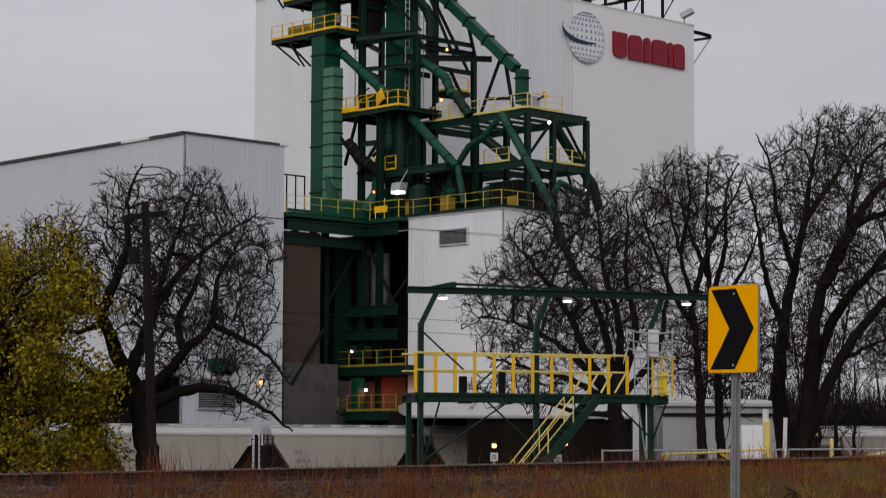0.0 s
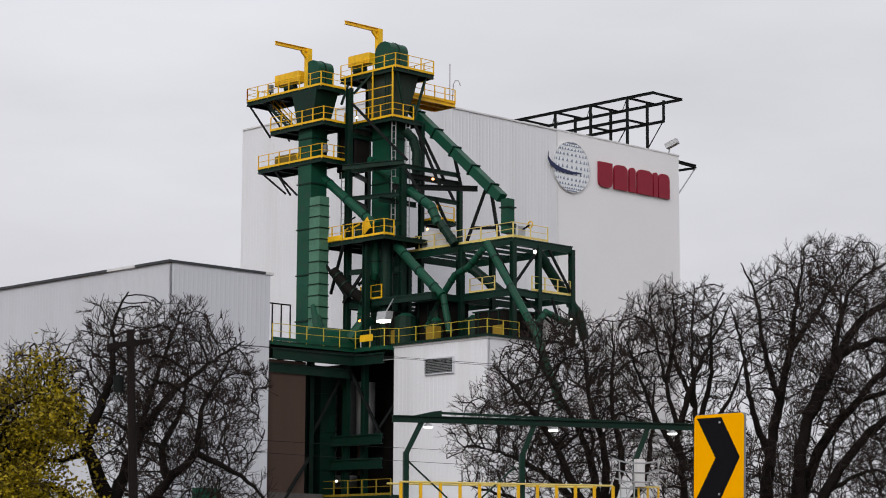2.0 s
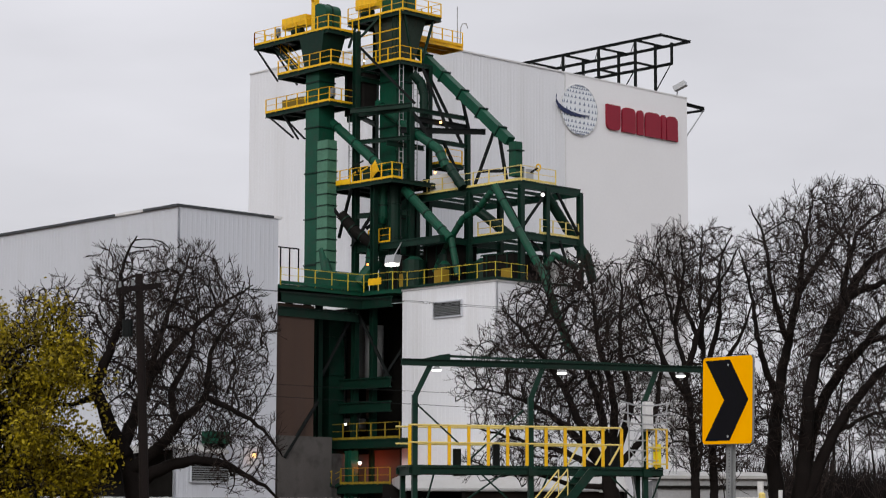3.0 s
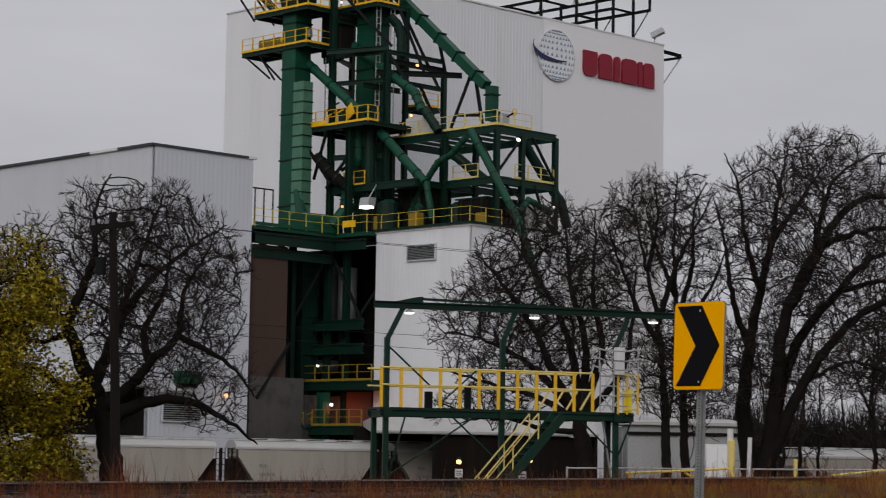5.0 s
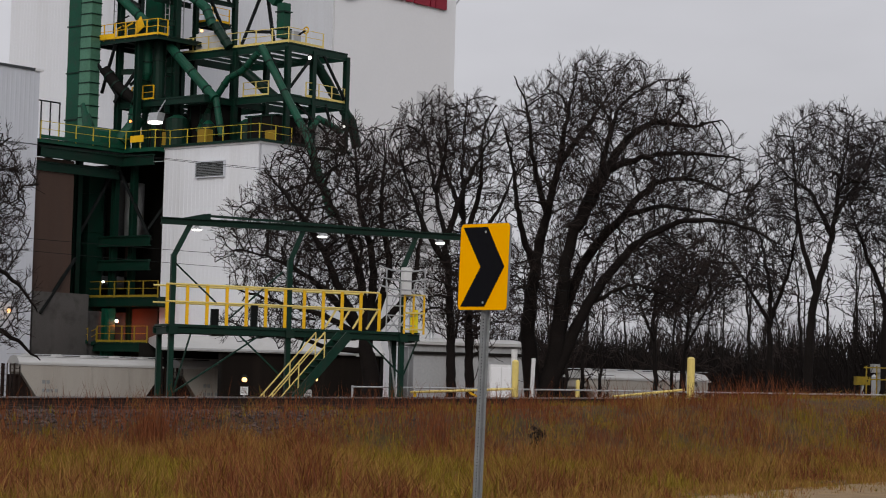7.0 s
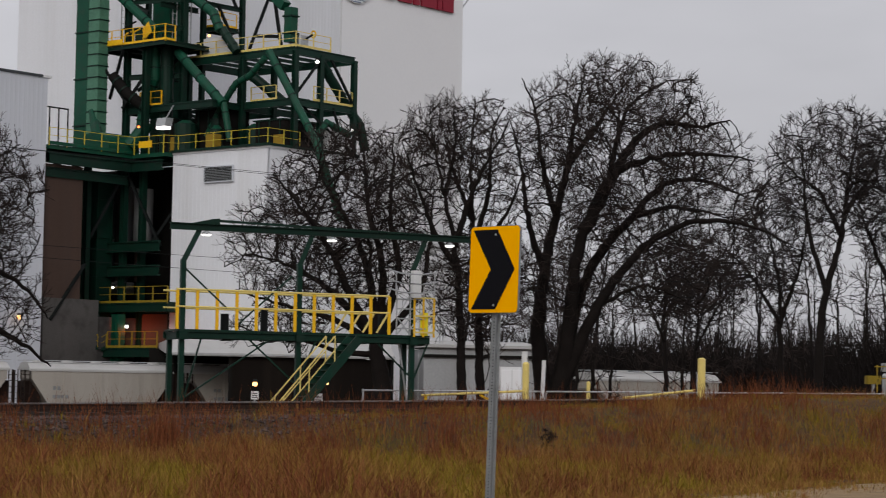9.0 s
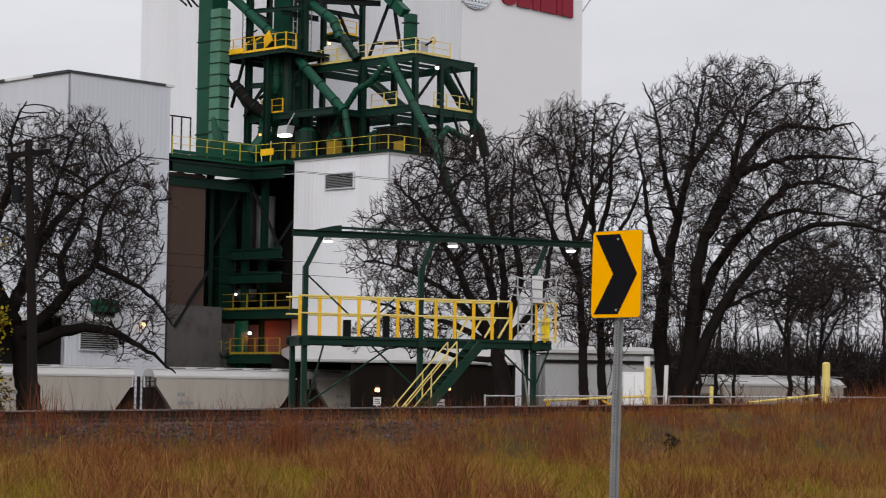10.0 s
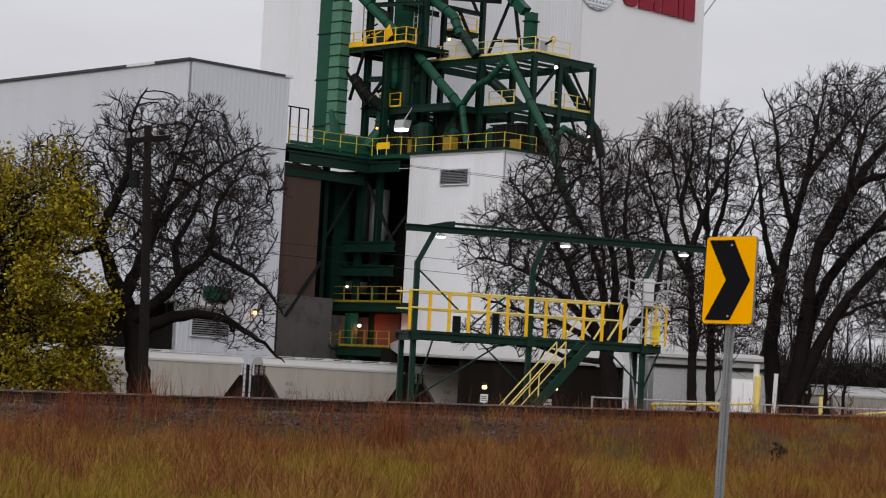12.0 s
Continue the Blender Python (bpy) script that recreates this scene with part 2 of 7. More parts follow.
    def taper(self, pts, radii, n):
        """A tube with a radius for each of its points."""
        k0, side = len(self.v), None
        for i, p in enumerate(pts):
            d = (pts[min(i + 1, len(pts) - 1)] - pts[max(i - 1, 0)]).normalized()
            side = d.orthogonal() if side is None else side - d * side.dot(d)
            side = side.normalized() if side.length > 1e-6 else d.orthogonal().normalized()
            t = d.cross(side)
            self.v.extend(tuple(p + radii[i] * (math.cos(2 * math.pi * k / n) * side + math.sin(2 * math.pi * k / n) * t)) for k in range(n))
        self.f.extend((k0 + i * n + k, k0 + i * n + (k + 1) % n, k0 + (i + 1) * n + (k + 1) % n, k0 + (i + 1) * n + k) for i in range(len(pts) - 1) for k in range(n))
        return self


def box(*a, **k):
    return Mesher().box(*a, **k)


PLANT = Matrix.Translation((-3.64, 182.0, 0.0)) @ Matrix.Rotation(radians(44.0), 4, "Z")
FLAT = Matrix.Identity(4)
YARD = -1.6
BASES = {}


def thing(name, base, label, category, group="", kind="", frame_of=PLANT):
    ob = new(name)
    ob.empty_display_size = 0.3
    ob.matrix_world = frame_of @ Matrix.Translation(base)
    BASES[ob.name] = Vector(base)
    return tagged(ob, label, category, group, kind)


def mesh_of(name, m, mat, base, smooth=False):
    me = bpy.data.meshes.new(name)
    me.from_pydata([(p[0] - base[0], p[1] - base[1], p[2] - base[2]) for p in m.v], [], m.f)
    me.materials.append(mat)
    if smooth:
        me.polygons.foreach_set("use_smooth", [True] * len(me.polygons))
    return me


def part(name, m, mat, parent, label="", smooth=False, kind=""):
    """Links a mesh as one part under a thing, or under a part of it."""
    base = BASES[parent.name]
    ob = new(name, mesh_of(name, m, mat, base, smooth))
    ob.parent = parent
    BASES[ob.name] = base
    return tagged(ob, label, kind=kind)


def solid(name, m, mat, base, label, category, group="", kind="", frame_of=PLANT, smooth=False):
    """A thing of one mesh."""
    ob = new(name, mesh_of(name, m, mat, base, smooth))
    ob.matrix_world = frame_of @ Matrix.Translation(base)
    BASES[ob.name] = Vector(base)
    return tagged(ob, label, category, group, kind)


def piece(name, mesh, at, parent, turn=0.0):
    """One of many alike pieces, on shared mesh data."""
    ob = new(name, mesh)
    ob.parent = parent
    ob.location = Vector(at) - BASES[parent.name]
    ob.rotation_euler[2] = turn
    return ob


# ---- ground: one sheet, road level near the camera, a railway bank across the view, a lower yard behind it
TRACK_A, TRACK_B = Vector((-8.41, 47.0, 0.98)), Vector((5.47, 52.0, 1.27))
TRACK_D = (TRACK_B - TRACK_A).xy.normalized()


def track_frame(x, y):
    """How far along the track and how far behind it a place is."""
    d = Vector((x, y)) - TRACK_A.xy
    return d.dot(TRACK_D), -d.x * TRACK_D.y + d.y * TRACK_D.x


def rail_height(s):
    return 0.98 + 0.29 * max(-1.0, min(1.6, s / 14.75))


def smoothstep(a, b, t):
    t = max(0.0, min(1.0, (t - a) / (b - a)))
    return t * t * (3 - 2 * t)


ROAD_P, ROAD_D = Vector((4.45, 23.75)), Vector((6.7, 9.4)).normalized()


def road_side(x, y):
    """Metres beyond the road's far edge; negative on the road."""
    d = Vector((x, y)) - ROAD_P
    return -d.x * ROAD_D.y + d.y * ROAD_D.x


def ground_z(x, y):
    s, behind = track_frame(x, y)
    top = rail_height(s) - 0.30
    mound = 0.40 * smoothstep(12.0, 28.0, s)
    z = 0.2
    if road_side(x, y) > 0.8:
        z += -0.18 * smoothstep(0.8, 4.0, road_side(x, y)) + 0.05 * noise.noise((x * 0.35, y * 0.35, 3.0))
    z += (top - z) * smoothstep(-4.6 - 5.0 * smoothstep(8.0, 20.0, s), -1.4, behind)
    if behind > 2.2:
        z += (YARD - z) * smoothstep(2.2, 9.0, behind)
    hump = math.exp(-((behind + 1.6) / 3.4) ** 2)
    return z + hump * (mound + 0.05 * smoothstep(9.0, 16.0, s) * noise.noise((x * 0.5, y * 0.5, 8.0)))


def build_ground():
    xs = [-2500, -900, -300, -120, -70, -45] + [-30 + 0.7 * i for i in range(100)] + [45, 70, 120, 300, 900, 2500]
    ys = [-300, -60, -15, 0, 8, 14, 18] + [20 + 0.55 * i for i in range(86)] + [72, 80, 95, 120, 160, 220, 400, 1000, 3000]
    m = Mesher()
    m.v = [(x, y, ground_z(x, y)) for y in ys for x in xs]
    w = len(xs)
    m.f = [(j * w + i, j * w + i + 1, (j + 1) * w + i + 1, (j + 1) * w + i) for j in range(len(ys) - 1) for i in range(w - 1)]
    solid("ground", m, SOIL, (0, 0, 0), "rough verge of dry brown grass and soil rising to a railway bank", "ground", kind="structure", frame_of=FLAT, smooth=True)
    road, edge = Mesher(), Mesher()

    def strip(mm, near, far, z):
        n = ROAD_D.orthogonal()
        if n.dot(Vector((-ROAD_D.y, ROAD_D.x))) < 0:
            n = -n
        pts = []
        for k in range(46):
            q = ROAD_P + ROAD_D * (-40 + 2.5 * k)
            wob = 0.12 * noise.noise((k * 0.9, near, 0))
            pts.append((*(q + n * (near + wob)), z))
            pts.append((*(q + n * (far + wob)), z))
        mm.add(pts + [(x, y, zz - 0.12) for x, y, zz in pts],
               [f for k in range(45) for f in ((2 * k, 2 * k + 2, 2 * k + 3, 2 * k + 1), (2 * k + 1, 2 * k + 3, 2 * k + 95, 2 * k + 93))])

    strip(road, -9.0, -1.9, 0.215)
    strip(edge, -1.9, 0.5, 0.222)
    solid("road", road, ASPHALT, (0, 0, 0.2), "dark worn asphalt road curving past the verge", "road", kind="structure", frame_of=FLAT)
    solid("road_edge", edge, GRAVEL, (0, 0, 0.2), "pale gravel and dead grass along the asphalt edge", "road edge", kind="structure", frame_of=FLAT)


build_ground()


# ---- sheet-clad walls
def ribbed(run0, run1, z0, z1, at, axis, out, period=0.62, depth=0.014, thick=0.15):
    """A ribbed sheet wall. It runs along axis 0 (a) or 1 (b) at the other coordinate 'at', and faces the side 'out' (+1 or -1)."""
    run0, run1 = min(run0, run1), max(run0, run1)
    n = max(1, round((run1 - run0) / period))
    p = (run1 - run0) / n
    line = []
    for i in range(n):
        s = run0 + i * p
        line += [(s, 0.0), (s + p * 0.60, 0.0), (s + p * 0.68, depth), (s + p * 0.92, depth)]
    line.append((run1, 0.0))
    back = [(run1, -thick), (run0, -thick)]
    m = Mesher()
    loop = line + back

    def place(s, o, z):
        return (s, at + out * o, z) if axis == 0 else (at + out * o, s, z)

    k = len(loop)
    verts = [place(s, o, z0) for s, o in loop] + [place(s, o, z1) for s, o in loop]
    faces = [(i, (i + 1) % k, k + (i + 1) % k, k + i) for i in range(k)]
    faces += [tuple(range(k))[::-1], tuple(range(k, 2 * k))]
    return m.add(verts, faces)


def louvre(parent, axis, at, s0, s1, z0, z1, slats, out=-1, frame_mat=None):
    """A louvred opening: a frame, a dark back and slats of their own."""
    def bx(sa, sb, za, zb, o0, o1):
        return box(sa, at + out * o0, za, sb, at + out * o1, zb) if axis == 0 else box(at + out * o0, sa, za, at + out * o1, sb, zb)
    lv = part("louvre", bx(s0, s1, z0, z1, 0.02, 0.06), DARK_IN, parent, "dark louvred wall vent")
    fr = Mesher()
    for q in (bx(s0 - 0.08, s1 + 0.08, z1, z1 + 0.08, 0.0, 0.14), bx(s0 - 0.08, s1 + 0.08, z0 - 0.08, z0, 0.0, 0.14),
              bx(s0 - 0.08, s0, z0, z1, 0.0, 0.14), bx(s1, s1 + 0.08, z0, z1, 0.0, 0.14)):
        fr.add(q.v, q.f)
    part("louvre_frame", fr, frame_mat or GREY_SHEET, lv)
    h = (z1 - z0) / slats
    sl = bx(s0, s1, 0, h * 0.5, 0.06, 0.16)
    me = mesh_of("slat", sl, POST_STEEL, BASES[parent.name] * 0)
    for i in range(slats):
        ob = new("slat", me)
        ob.parent = lv
        ob.location = Vector((0, 0, z0 + i * h + h * 0.2)) - BASES[parent.name]


def box_building(name, a0, b0, a1, b1, z1, label, trim=True, period=0.42, panel_from=None, sheet=None):
    """A flat-roofed hall clad in ribbed sheets; its near sides are the a0 and b0 sides."""
    t = thing(name, (a0, b0, YARD), label, "industrial building")
    sheet = sheet or WHITE
    part("wall", ribbed(b0, b1, YARD, z1, a0, 1, -1, period), sheet, t)
    if panel_from is None:
        part("wall", ribbed(a0, a1, YARD, z1, b0, 0, -1, period), sheet, t)
    else:
        part("wall", ribbed(a0, panel_from, YARD, z1, b0, 0, -1, period), sheet, t)
        part("wall", box(panel_from, b0 - 0.06, YARD, a1, b0 + 0.15, z1), PANEL, t, "smooth white sign wall")
    part("wall", box(a1, b0 + 0.2, YARD, a1 - 0.15, b1, z1), WHITE, t)
    part("wall", box(a0 + 0.2, b1, YARD, a1 - 0.2, b1 - 0.15, z1), WHITE, t)
    part("roof", box(a0 + 0.2, b0 + 0.2, z1 - 0.4, a1 - 0.2, b1 - 0.2, z1 - 0.15), CONCRETE, t)
    if trim:
        part("parapet_cap", box(a0 - 0.1, b0 - 0.1, z1, a0 + 0.25, b1, z1 + 0.14), LIGHT_TRIM, t)
        part("parapet_cap", box(a0 + 0.25, b0 - 0.1, z1, a1 + 0.05, b0 + 0.25, z1 + 0.14), LIGHT_TRIM, t)
    return t


main_hall = box_building("main_building", 0, 0, 37.4, 20.8, 42.4, "tall white ribbed-steel plant building with a sign wall", panel_from=20.1)
part("wall_patch", box(31.9, -0.09, 8.0, 37.0, -0.065, 29.7), material("grey_panel", (0.70, 0.70, 0.71), 0.6, spread=0.04), main_hall, "slightly greyer replacement panels")
part("gutter_line", box(20.0, -0.12, YARD, 20.12, -0.06, 42.3), LIGHT_TRIM, main_hall)

left_hall = box_building("side_building", -31.8, -11.0, -22.7, 16.0, 23.62, "lower grey-white ribbed-steel hall with dark roof edging", trim=False, sheet=GREY_SHEET)
for s0, s1, mm in ((-11.1, -7.0, ROOF_TRIM), (-7.0, -3.6, LIGHT_TRIM), (-3.6, 16.0, ROOF_TRIM)):
    part("roof_edge", box(-32.0, s0, 23.62, -31.6, s1, 23.8), mm, left_hall)
for s0, s1, mm in ((-31.6, -23.2, ROOF_TRIM), (-23.2, -22.4, LIGHT_TRIM)):
    part("roof_edge", box(s0, -11.1, 23.62, s1, -10.75, 23.8), mm, left_hall)
part("roof", box(-31.6, -10.7, 23.2, -22.8, 15.9, 23.55), CONCRETE, left_hall)
louvre(left_hall, 0, -11.05, -30.4, -27.1, 4.35, 5.6, 8)

vent_block = box_building("vent_building", -13.5, -24.4, -4.0, -14.5, 18.7, "white ribbed-steel block with a louvred vent")
louvre(vent_block, 1, -13.55, -20.9, -18.05, 16.5, 17.55, 9)
part("roof_edge", box(-13.75, -24.6, 18.84, -13.3, -14.4, 19.02), DARK_GREEN, vent_block)
part("roof_edge", box(-13.3, -24.6, 18.84, -4.0, -24.2, 19.02), DARK_GREEN, vent_block)


# ---- railings, platforms, stairs and ladders of the plant
def railing(parent, pts, h=1.07, every=1.25, mat=None, toe=True, r=0.028, post_w=0.075):
    """Posts of their own, a top rail, a middle rail and a toe board along a line of deck points."""
    mat = mat or YELLOW
    top, mid, board = Mesher(), Mesher(), Mesher()
    post = mesh_of("post", Mesher().box(-post_w / 2, -post_w / 2, -0.12, post_w / 2, post_w / 2, h), mat, (0, 0, 0))
    pts = [Vector(p) for p in pts]
    piece("post", post, pts[0], parent)
    for p, q in zip(pts, pts[1:]):
        up = Vector((0, 0, 1))
        top.tube([p + up * h, q + up * h], r, 6)
        mid.tube([p + up * h * 0.53, q + up * h * 0.53], r * 0.85, 6)
        board.beam(p + up * 0.06, q + up * 0.06, 0.02, 0.17)
        n = max(1, round((q - p).length / every))
        for i in range(1, n + 1):
            piece("post", post, p.lerp(q, i / n), parent)
    part("top_rail", top, mat, parent)
    part("middle_rail", mid, mat, parent)
    if toe:
        part("toe_board", board, mat, parent)


def platform(label, a0, b0, a1, b1, z, rails, braces=(), mat=None, rail_mat=None, name="platform", h=1.07, every=1.25, depth=0.32, plated=99.0):
    """A grated steel deck with edge beams, cross joists and railings. rails: lists of (a, b) round its edge."""
    t = thing(name, (a0, b0, z), label, "platform", "tower platforms")
    mat = mat or DARK_GREEN
    part("deck", box(a0, b0, z - 0.06, min(a1, a0 + plated), b1, z), mat, t)
    frame_m = Mesher()
    for p, q in (((a0, b0), (a1, b0)), ((a1, b0), (a1, b1)), ((a1, b1), (a0, b1)), ((a0, b1), (a0, b0))):
        frame_m.ibeam((*p, z - 0.06 - depth / 2), (*q, z - 0.06 - depth / 2), 0.16, depth)
    n = max(2, int((b1 - b0) / 1.6))
    for i in range(1, n):
        b = b0 + (b1 - b0) * i / n
        frame_m.ibeam((a0, b, z - 0.2), (a1, b, z - 0.2), 0.1, 0.24)
    part("edge_beam", frame_m, mat, t)
    for line in rails:
        railing(t, [(a, b, z) for a, b in line], h=h, mat=rail_mat, every=every)
    for p, q in braces:
        part("brace", Mesher().beam(p, q, 0.12), BLACK_STEEL, t)
    return t


def ladder(parent, p, q, side, w=0.45, mat=None, step=0.3):
    m = Mesher()
    p, q, s = Vector(p), Vector(q), Vector(side).normalized() * w / 2
    m.beam(p - s, q - s, 0.06)
    m.beam(p + s, q + s, 0.06)
    n = int((q - p).length / step)
    for i in range(1, n):
        c = p.lerp(q, i / n)
        m.beam(c - s, c + s, 0.035)
    return part("ladder", m, mat or YELLOW, parent)


def stair(label, p, q, side, w=0.8, mat=None, rail_mat=None, frame_of=PLANT, name="stair", steps=None, hand=1.0, tube=0.03):
    """A steel stair from p up to q: two strings, treads of their own and a handrail on each side."""
    p, q = Vector(p), Vector(q)
    t = thing(name, p, label, "stair", frame_of=frame_of)
    s = Vector(side).normalized() * w / 2
    for o in (-s, s):
        part("string", Mesher().beam(p + o, q + o, 0.06, 0.26), mat or DARK_GREEN, t)
        up = Vector((0, 0, 0.95))
        end = p.lerp(q, hand)
        hr = Mesher().tube([p + o + up, end + o + up], tube, 6).tube([p + o + up * 0.55, end + o + up * 0.55], tube * 0.8, 6)
        n = max(2, int((q - p).length / 1.3))
        for i in range(n + 1):
            c = p.lerp(end, i / n) + o
            hr.tube([c, c + up], tube * 0.9, 6)
        part("handrail", hr, rail_mat or YELLOW, t)
    n = steps or max(3, round(abs(q.z - p.z) / 0.2))
    run = Vector((q.x - p.x, q.y - p.y, 0)).normalized() * 0.12
    c0 = Mesher().add([v for v in (-s - run, s - run, s + run, -s + run)] + [v + Vector((0, 0, 0.035)) for v in (-s - run, s - run, s + run, -s + run)],
                      [(3, 2, 1, 0), (4, 5, 6, 7), (0, 1, 5, 4), (1, 2, 6, 5), (2, 3, 7, 6), (3, 0, 4, 7)])
    me = mesh_of("tread", c0, mat or DARK_GREEN, (0, 0, 0))
    for i in range(1, n):
        piece("tread", me, p.lerp(q, i / n), t)
    return t


def chute(label, pts, r=0.42, mat=None, flanges=True, name="chute", n=12, square=False):
    """A sloping pipe with flanged joints and mitred bends."""
    t = thing(name, pts[0], label, "chute", "plant chutes")
    m = Mesher()
    if square:
        for p, q in zip(pts, pts[1:]):
            m.beam(p, q, r * 2, r * 2)
    else:
        for p, q in zip(pts, pts[1:]):
            d = (Vector(q) - Vector(p)).normalized() * r * 0.35
            m.tube([Vector(p) - d, Vector(q) + d], r, n)
    part("duct" if square else "pipe", m, mat or GREEN, t)
    if flanges:
        for p, q in zip(pts, pts[1:]):
            p, q = Vector(p), Vector(q)
            k = max(1, int((q - p).length / 3.0))
            d = (q - p).normalized() * 0.05
            for i in range(k + 1):
                c = p.lerp(q, (i + 0.5) / (k + 1))
                part("flange", Mesher().beam(c - d, c + d, r * 2.5, r * 2.7) if square else Mesher().tube([c - d, c + d], r * 1.13, n), DARK_GREEN, t)
    return t


def column(a, b, z0, z1, w=0.32, mat=None, label="dark green steel column of the plant tower"):
    m = Mesher()
    for o in (-1, 1):
        m.box(a - w / 2, b + o * w / 2 - 0.02, z0, a + w / 2, b + o * w / 2 + 0.02, z1)
    m.box(a - 0.02, b - w / 2 + 0.02, z0, a + 0.02, b + w / 2 - 0.02, z1)
    return solid("column", m, mat or DARK_GREEN, (a, b, z0), label, "column", "tower columns")


def girder(p, q, w=0.2, h=0.32, mat=None, label="dark green steel beam of the plant tower", name="girder"):
    return solid(name, Mesher().ibeam(p, q, w, h), mat or DARK_GREEN, p, label, "beam", "tower beams")


def strut(p, q, w=0.14, mat=None, label="dark diagonal steel brace of the plant tower"):
    return solid("brace", Mesher().beam(p, q, w), mat or BLACK_STEEL, p, label, "brace", "tower braces")


def arch(a0, a1, b0, b1, z0, rise, n=12):
    """A barrel-topped casing, its barrel running along a."""
    c, r = (b0 + b1) / 2, (b1 - b0) / 2
    ring = [(b0, z0), (b1, z0)] + [(c + r * math.cos(math.pi * k / n), z0 + (rise - r * 0.8) + r * 0.8 * math.sin(math.pi * k / n)) for k in range(n + 1)]
    return Mesher().sweep([(a0, b, z) for b, z in ring], (0, 0, 0), (a1 - a0, 0, 0))


def lamp(a, b, z, r=0.16, glowing=None, label="small bright lamp fixed to the steelwork", frame_of=PLANT, hood=True):
    t = thing("work_lamp", (a, b, z), label, "lamp", "plant lamps", frame_of=frame_of)
    pts, faces, n = [], [], 10
    for i in range(1, 5):
        w = math.pi * i / 5
        pts += [(a + r * math.sin(w) * math.cos(2 * math.pi * k / n), b + r * math.sin(w) * math.sin(2 * math.pi * k / n), z + r * math.cos(w)) for k in range(n)]
    for i in range(3):
        faces += [(i * n + k, i * n + (k + 1) % n, (i + 1) * n + (k + 1) % n, (i + 1) * n + k) for k in range(n)]
    faces += [tuple(range(n)), tuple(range(3 * n, 4 * n))[::-1]]
    part("bulb", Mesher().add(pts, faces), glowing or LAMP_WHITE, t)
    if hood:
        part("hood", Mesher().tube([(a, b, z + r * 1.05), (a, b, z + r * 1.9)], r * 1.2, 10, r * 0.5), BLACK_STEEL, t)
    return t


# ---- the two bucket elevators with their heads, platforms and jibs
def elevator(a0, a1, b0, b1, z0, z1, label, bands=1.6):
    t = thing("bucket_elevator", (a0, b0, z0), label, "bucket elevator", "bucket elevators")
    part("casing", box(a0, b0, z0, a1, b1, z1), GREEN, t)
    z = z0 + bands
    while z < z1 - 0.2:
        part("casing_flange", box(a0 - 0.08, b0 - 0.08, z - 0.05, a1 + 0.08, b1 + 0.08, z + 0.05), DARK_GREEN, t)
        z += bands * 1.5
    return t


def hood(low, high):
    """A casing that widens from one rectangle (a0, a1, b0, b1, z) to another."""
    pts = [(a, b, q[4]) for q in (low, high) for a, b in ((q[0], q[2]), (q[1], q[2]), (q[1], q[3]), (q[0], q[3]))]
    return Mesher().add(pts, [(3, 2, 1, 0), (4, 5, 6, 7), (0, 1, 5, 4), (1, 2, 6, 5), (2, 3, 7, 6), (3, 0, 4, 7)])


lift_1 = elevator(-15.0, -13.4, -6.46, -4.88, 18.9, 38.2, "dark green bucket elevator leg with flanged casing", 2.4)
part("head", arch(-14.6, -13.0, -6.7, -5.0, 39.8, 2.25), GREEN, lift_1, "rounded green elevator head")
part("hopper_neck", hood((-15.1, -13.3, -6.6, -4.8, 36.9), (-15.2, -12.9, -7.2, -4.2, 39.6)), DARK_GREEN, lift_1, "stained inlet hood")
part("head_rib", arch(-13.9, -13.8, -6.75, -4.95, 39.8, 2.3), DARK_GREEN, lift_1)
lift_2 = elevator(-10.9, -9.2, -10.9, -9.0, 18.9, 40.7, "dark green bucket elevator leg with flanged casing", 2.4)
part("head", arch(-10.8, -9.0, -11.0, -9.1, 41.0, 2.5), GREEN, lift_2, "rounded green elevator head")
part("head_rib", arch(-10.0, -9.9, -11.05, -9.05, 41.0, 2.55), DARK_GREEN, lift_2)
part("hopper_neck", hood((-10.95, -9.1, -10.95, -8.95, 37.2), (-11.2, -8.7, -11.9, -8.5, 40.7)), STAINED, lift_2, "stained inlet hood")

duct = thing("pale_duct", (-15.1, -7.77, 18.9), "faded pale green vertical duct with dark band joints", "duct")
part("duct", box(-15.15, -7.7, 18.9, -14.2, -6.5, 30.9), PALE_GREEN, duct)
for i in range(13):
    part("band", box(-15.2, -7.75, 19.6 + i * 0.88, -14.15, -6.45, 19.68 + i * 0.88), DARK_GREEN, duct)

platform("green steel platform with yellow railings round an elevator head", -15.1, -7.6, -12.6, 1.5, 39.75,
         [[(-15.1, 1.5), (-15.1, -7.6), (-12.6, -7.6)], [(-15.1, 1.5), (-12.8, 1.5)]], [((-15.0, 1.3, 39.4), (-15.0, -1.4, 36.4)), ((-13.0, 1.3, 39.4), (-13.0, -1.4, 36.4))])
platform("green steel platform with yellow railings round an elevator head", -11.65, -12.4, -7.55, -6.0, 41.0,
         [[(-11.65, -6.0), (-11.65, -12.4), (-7.55, -12.4), (-7.55, -8.0)]])
platform("green steel landing with yellow railings below an elevator head", -15.4, -8.3, -12.6, -1.9, 36.8,
         [[(-15.4, -1.9), (-15.4, -8.3), (-12.9, -8.3)]])
platform("green steel landing with yellow railings below an elevator head", -11.8, -12.3, -8.6, -6.7, 37.05,
         [[(-11.8, -6.7), (-11.8, -12.3), (-9.6, -12.3)]])
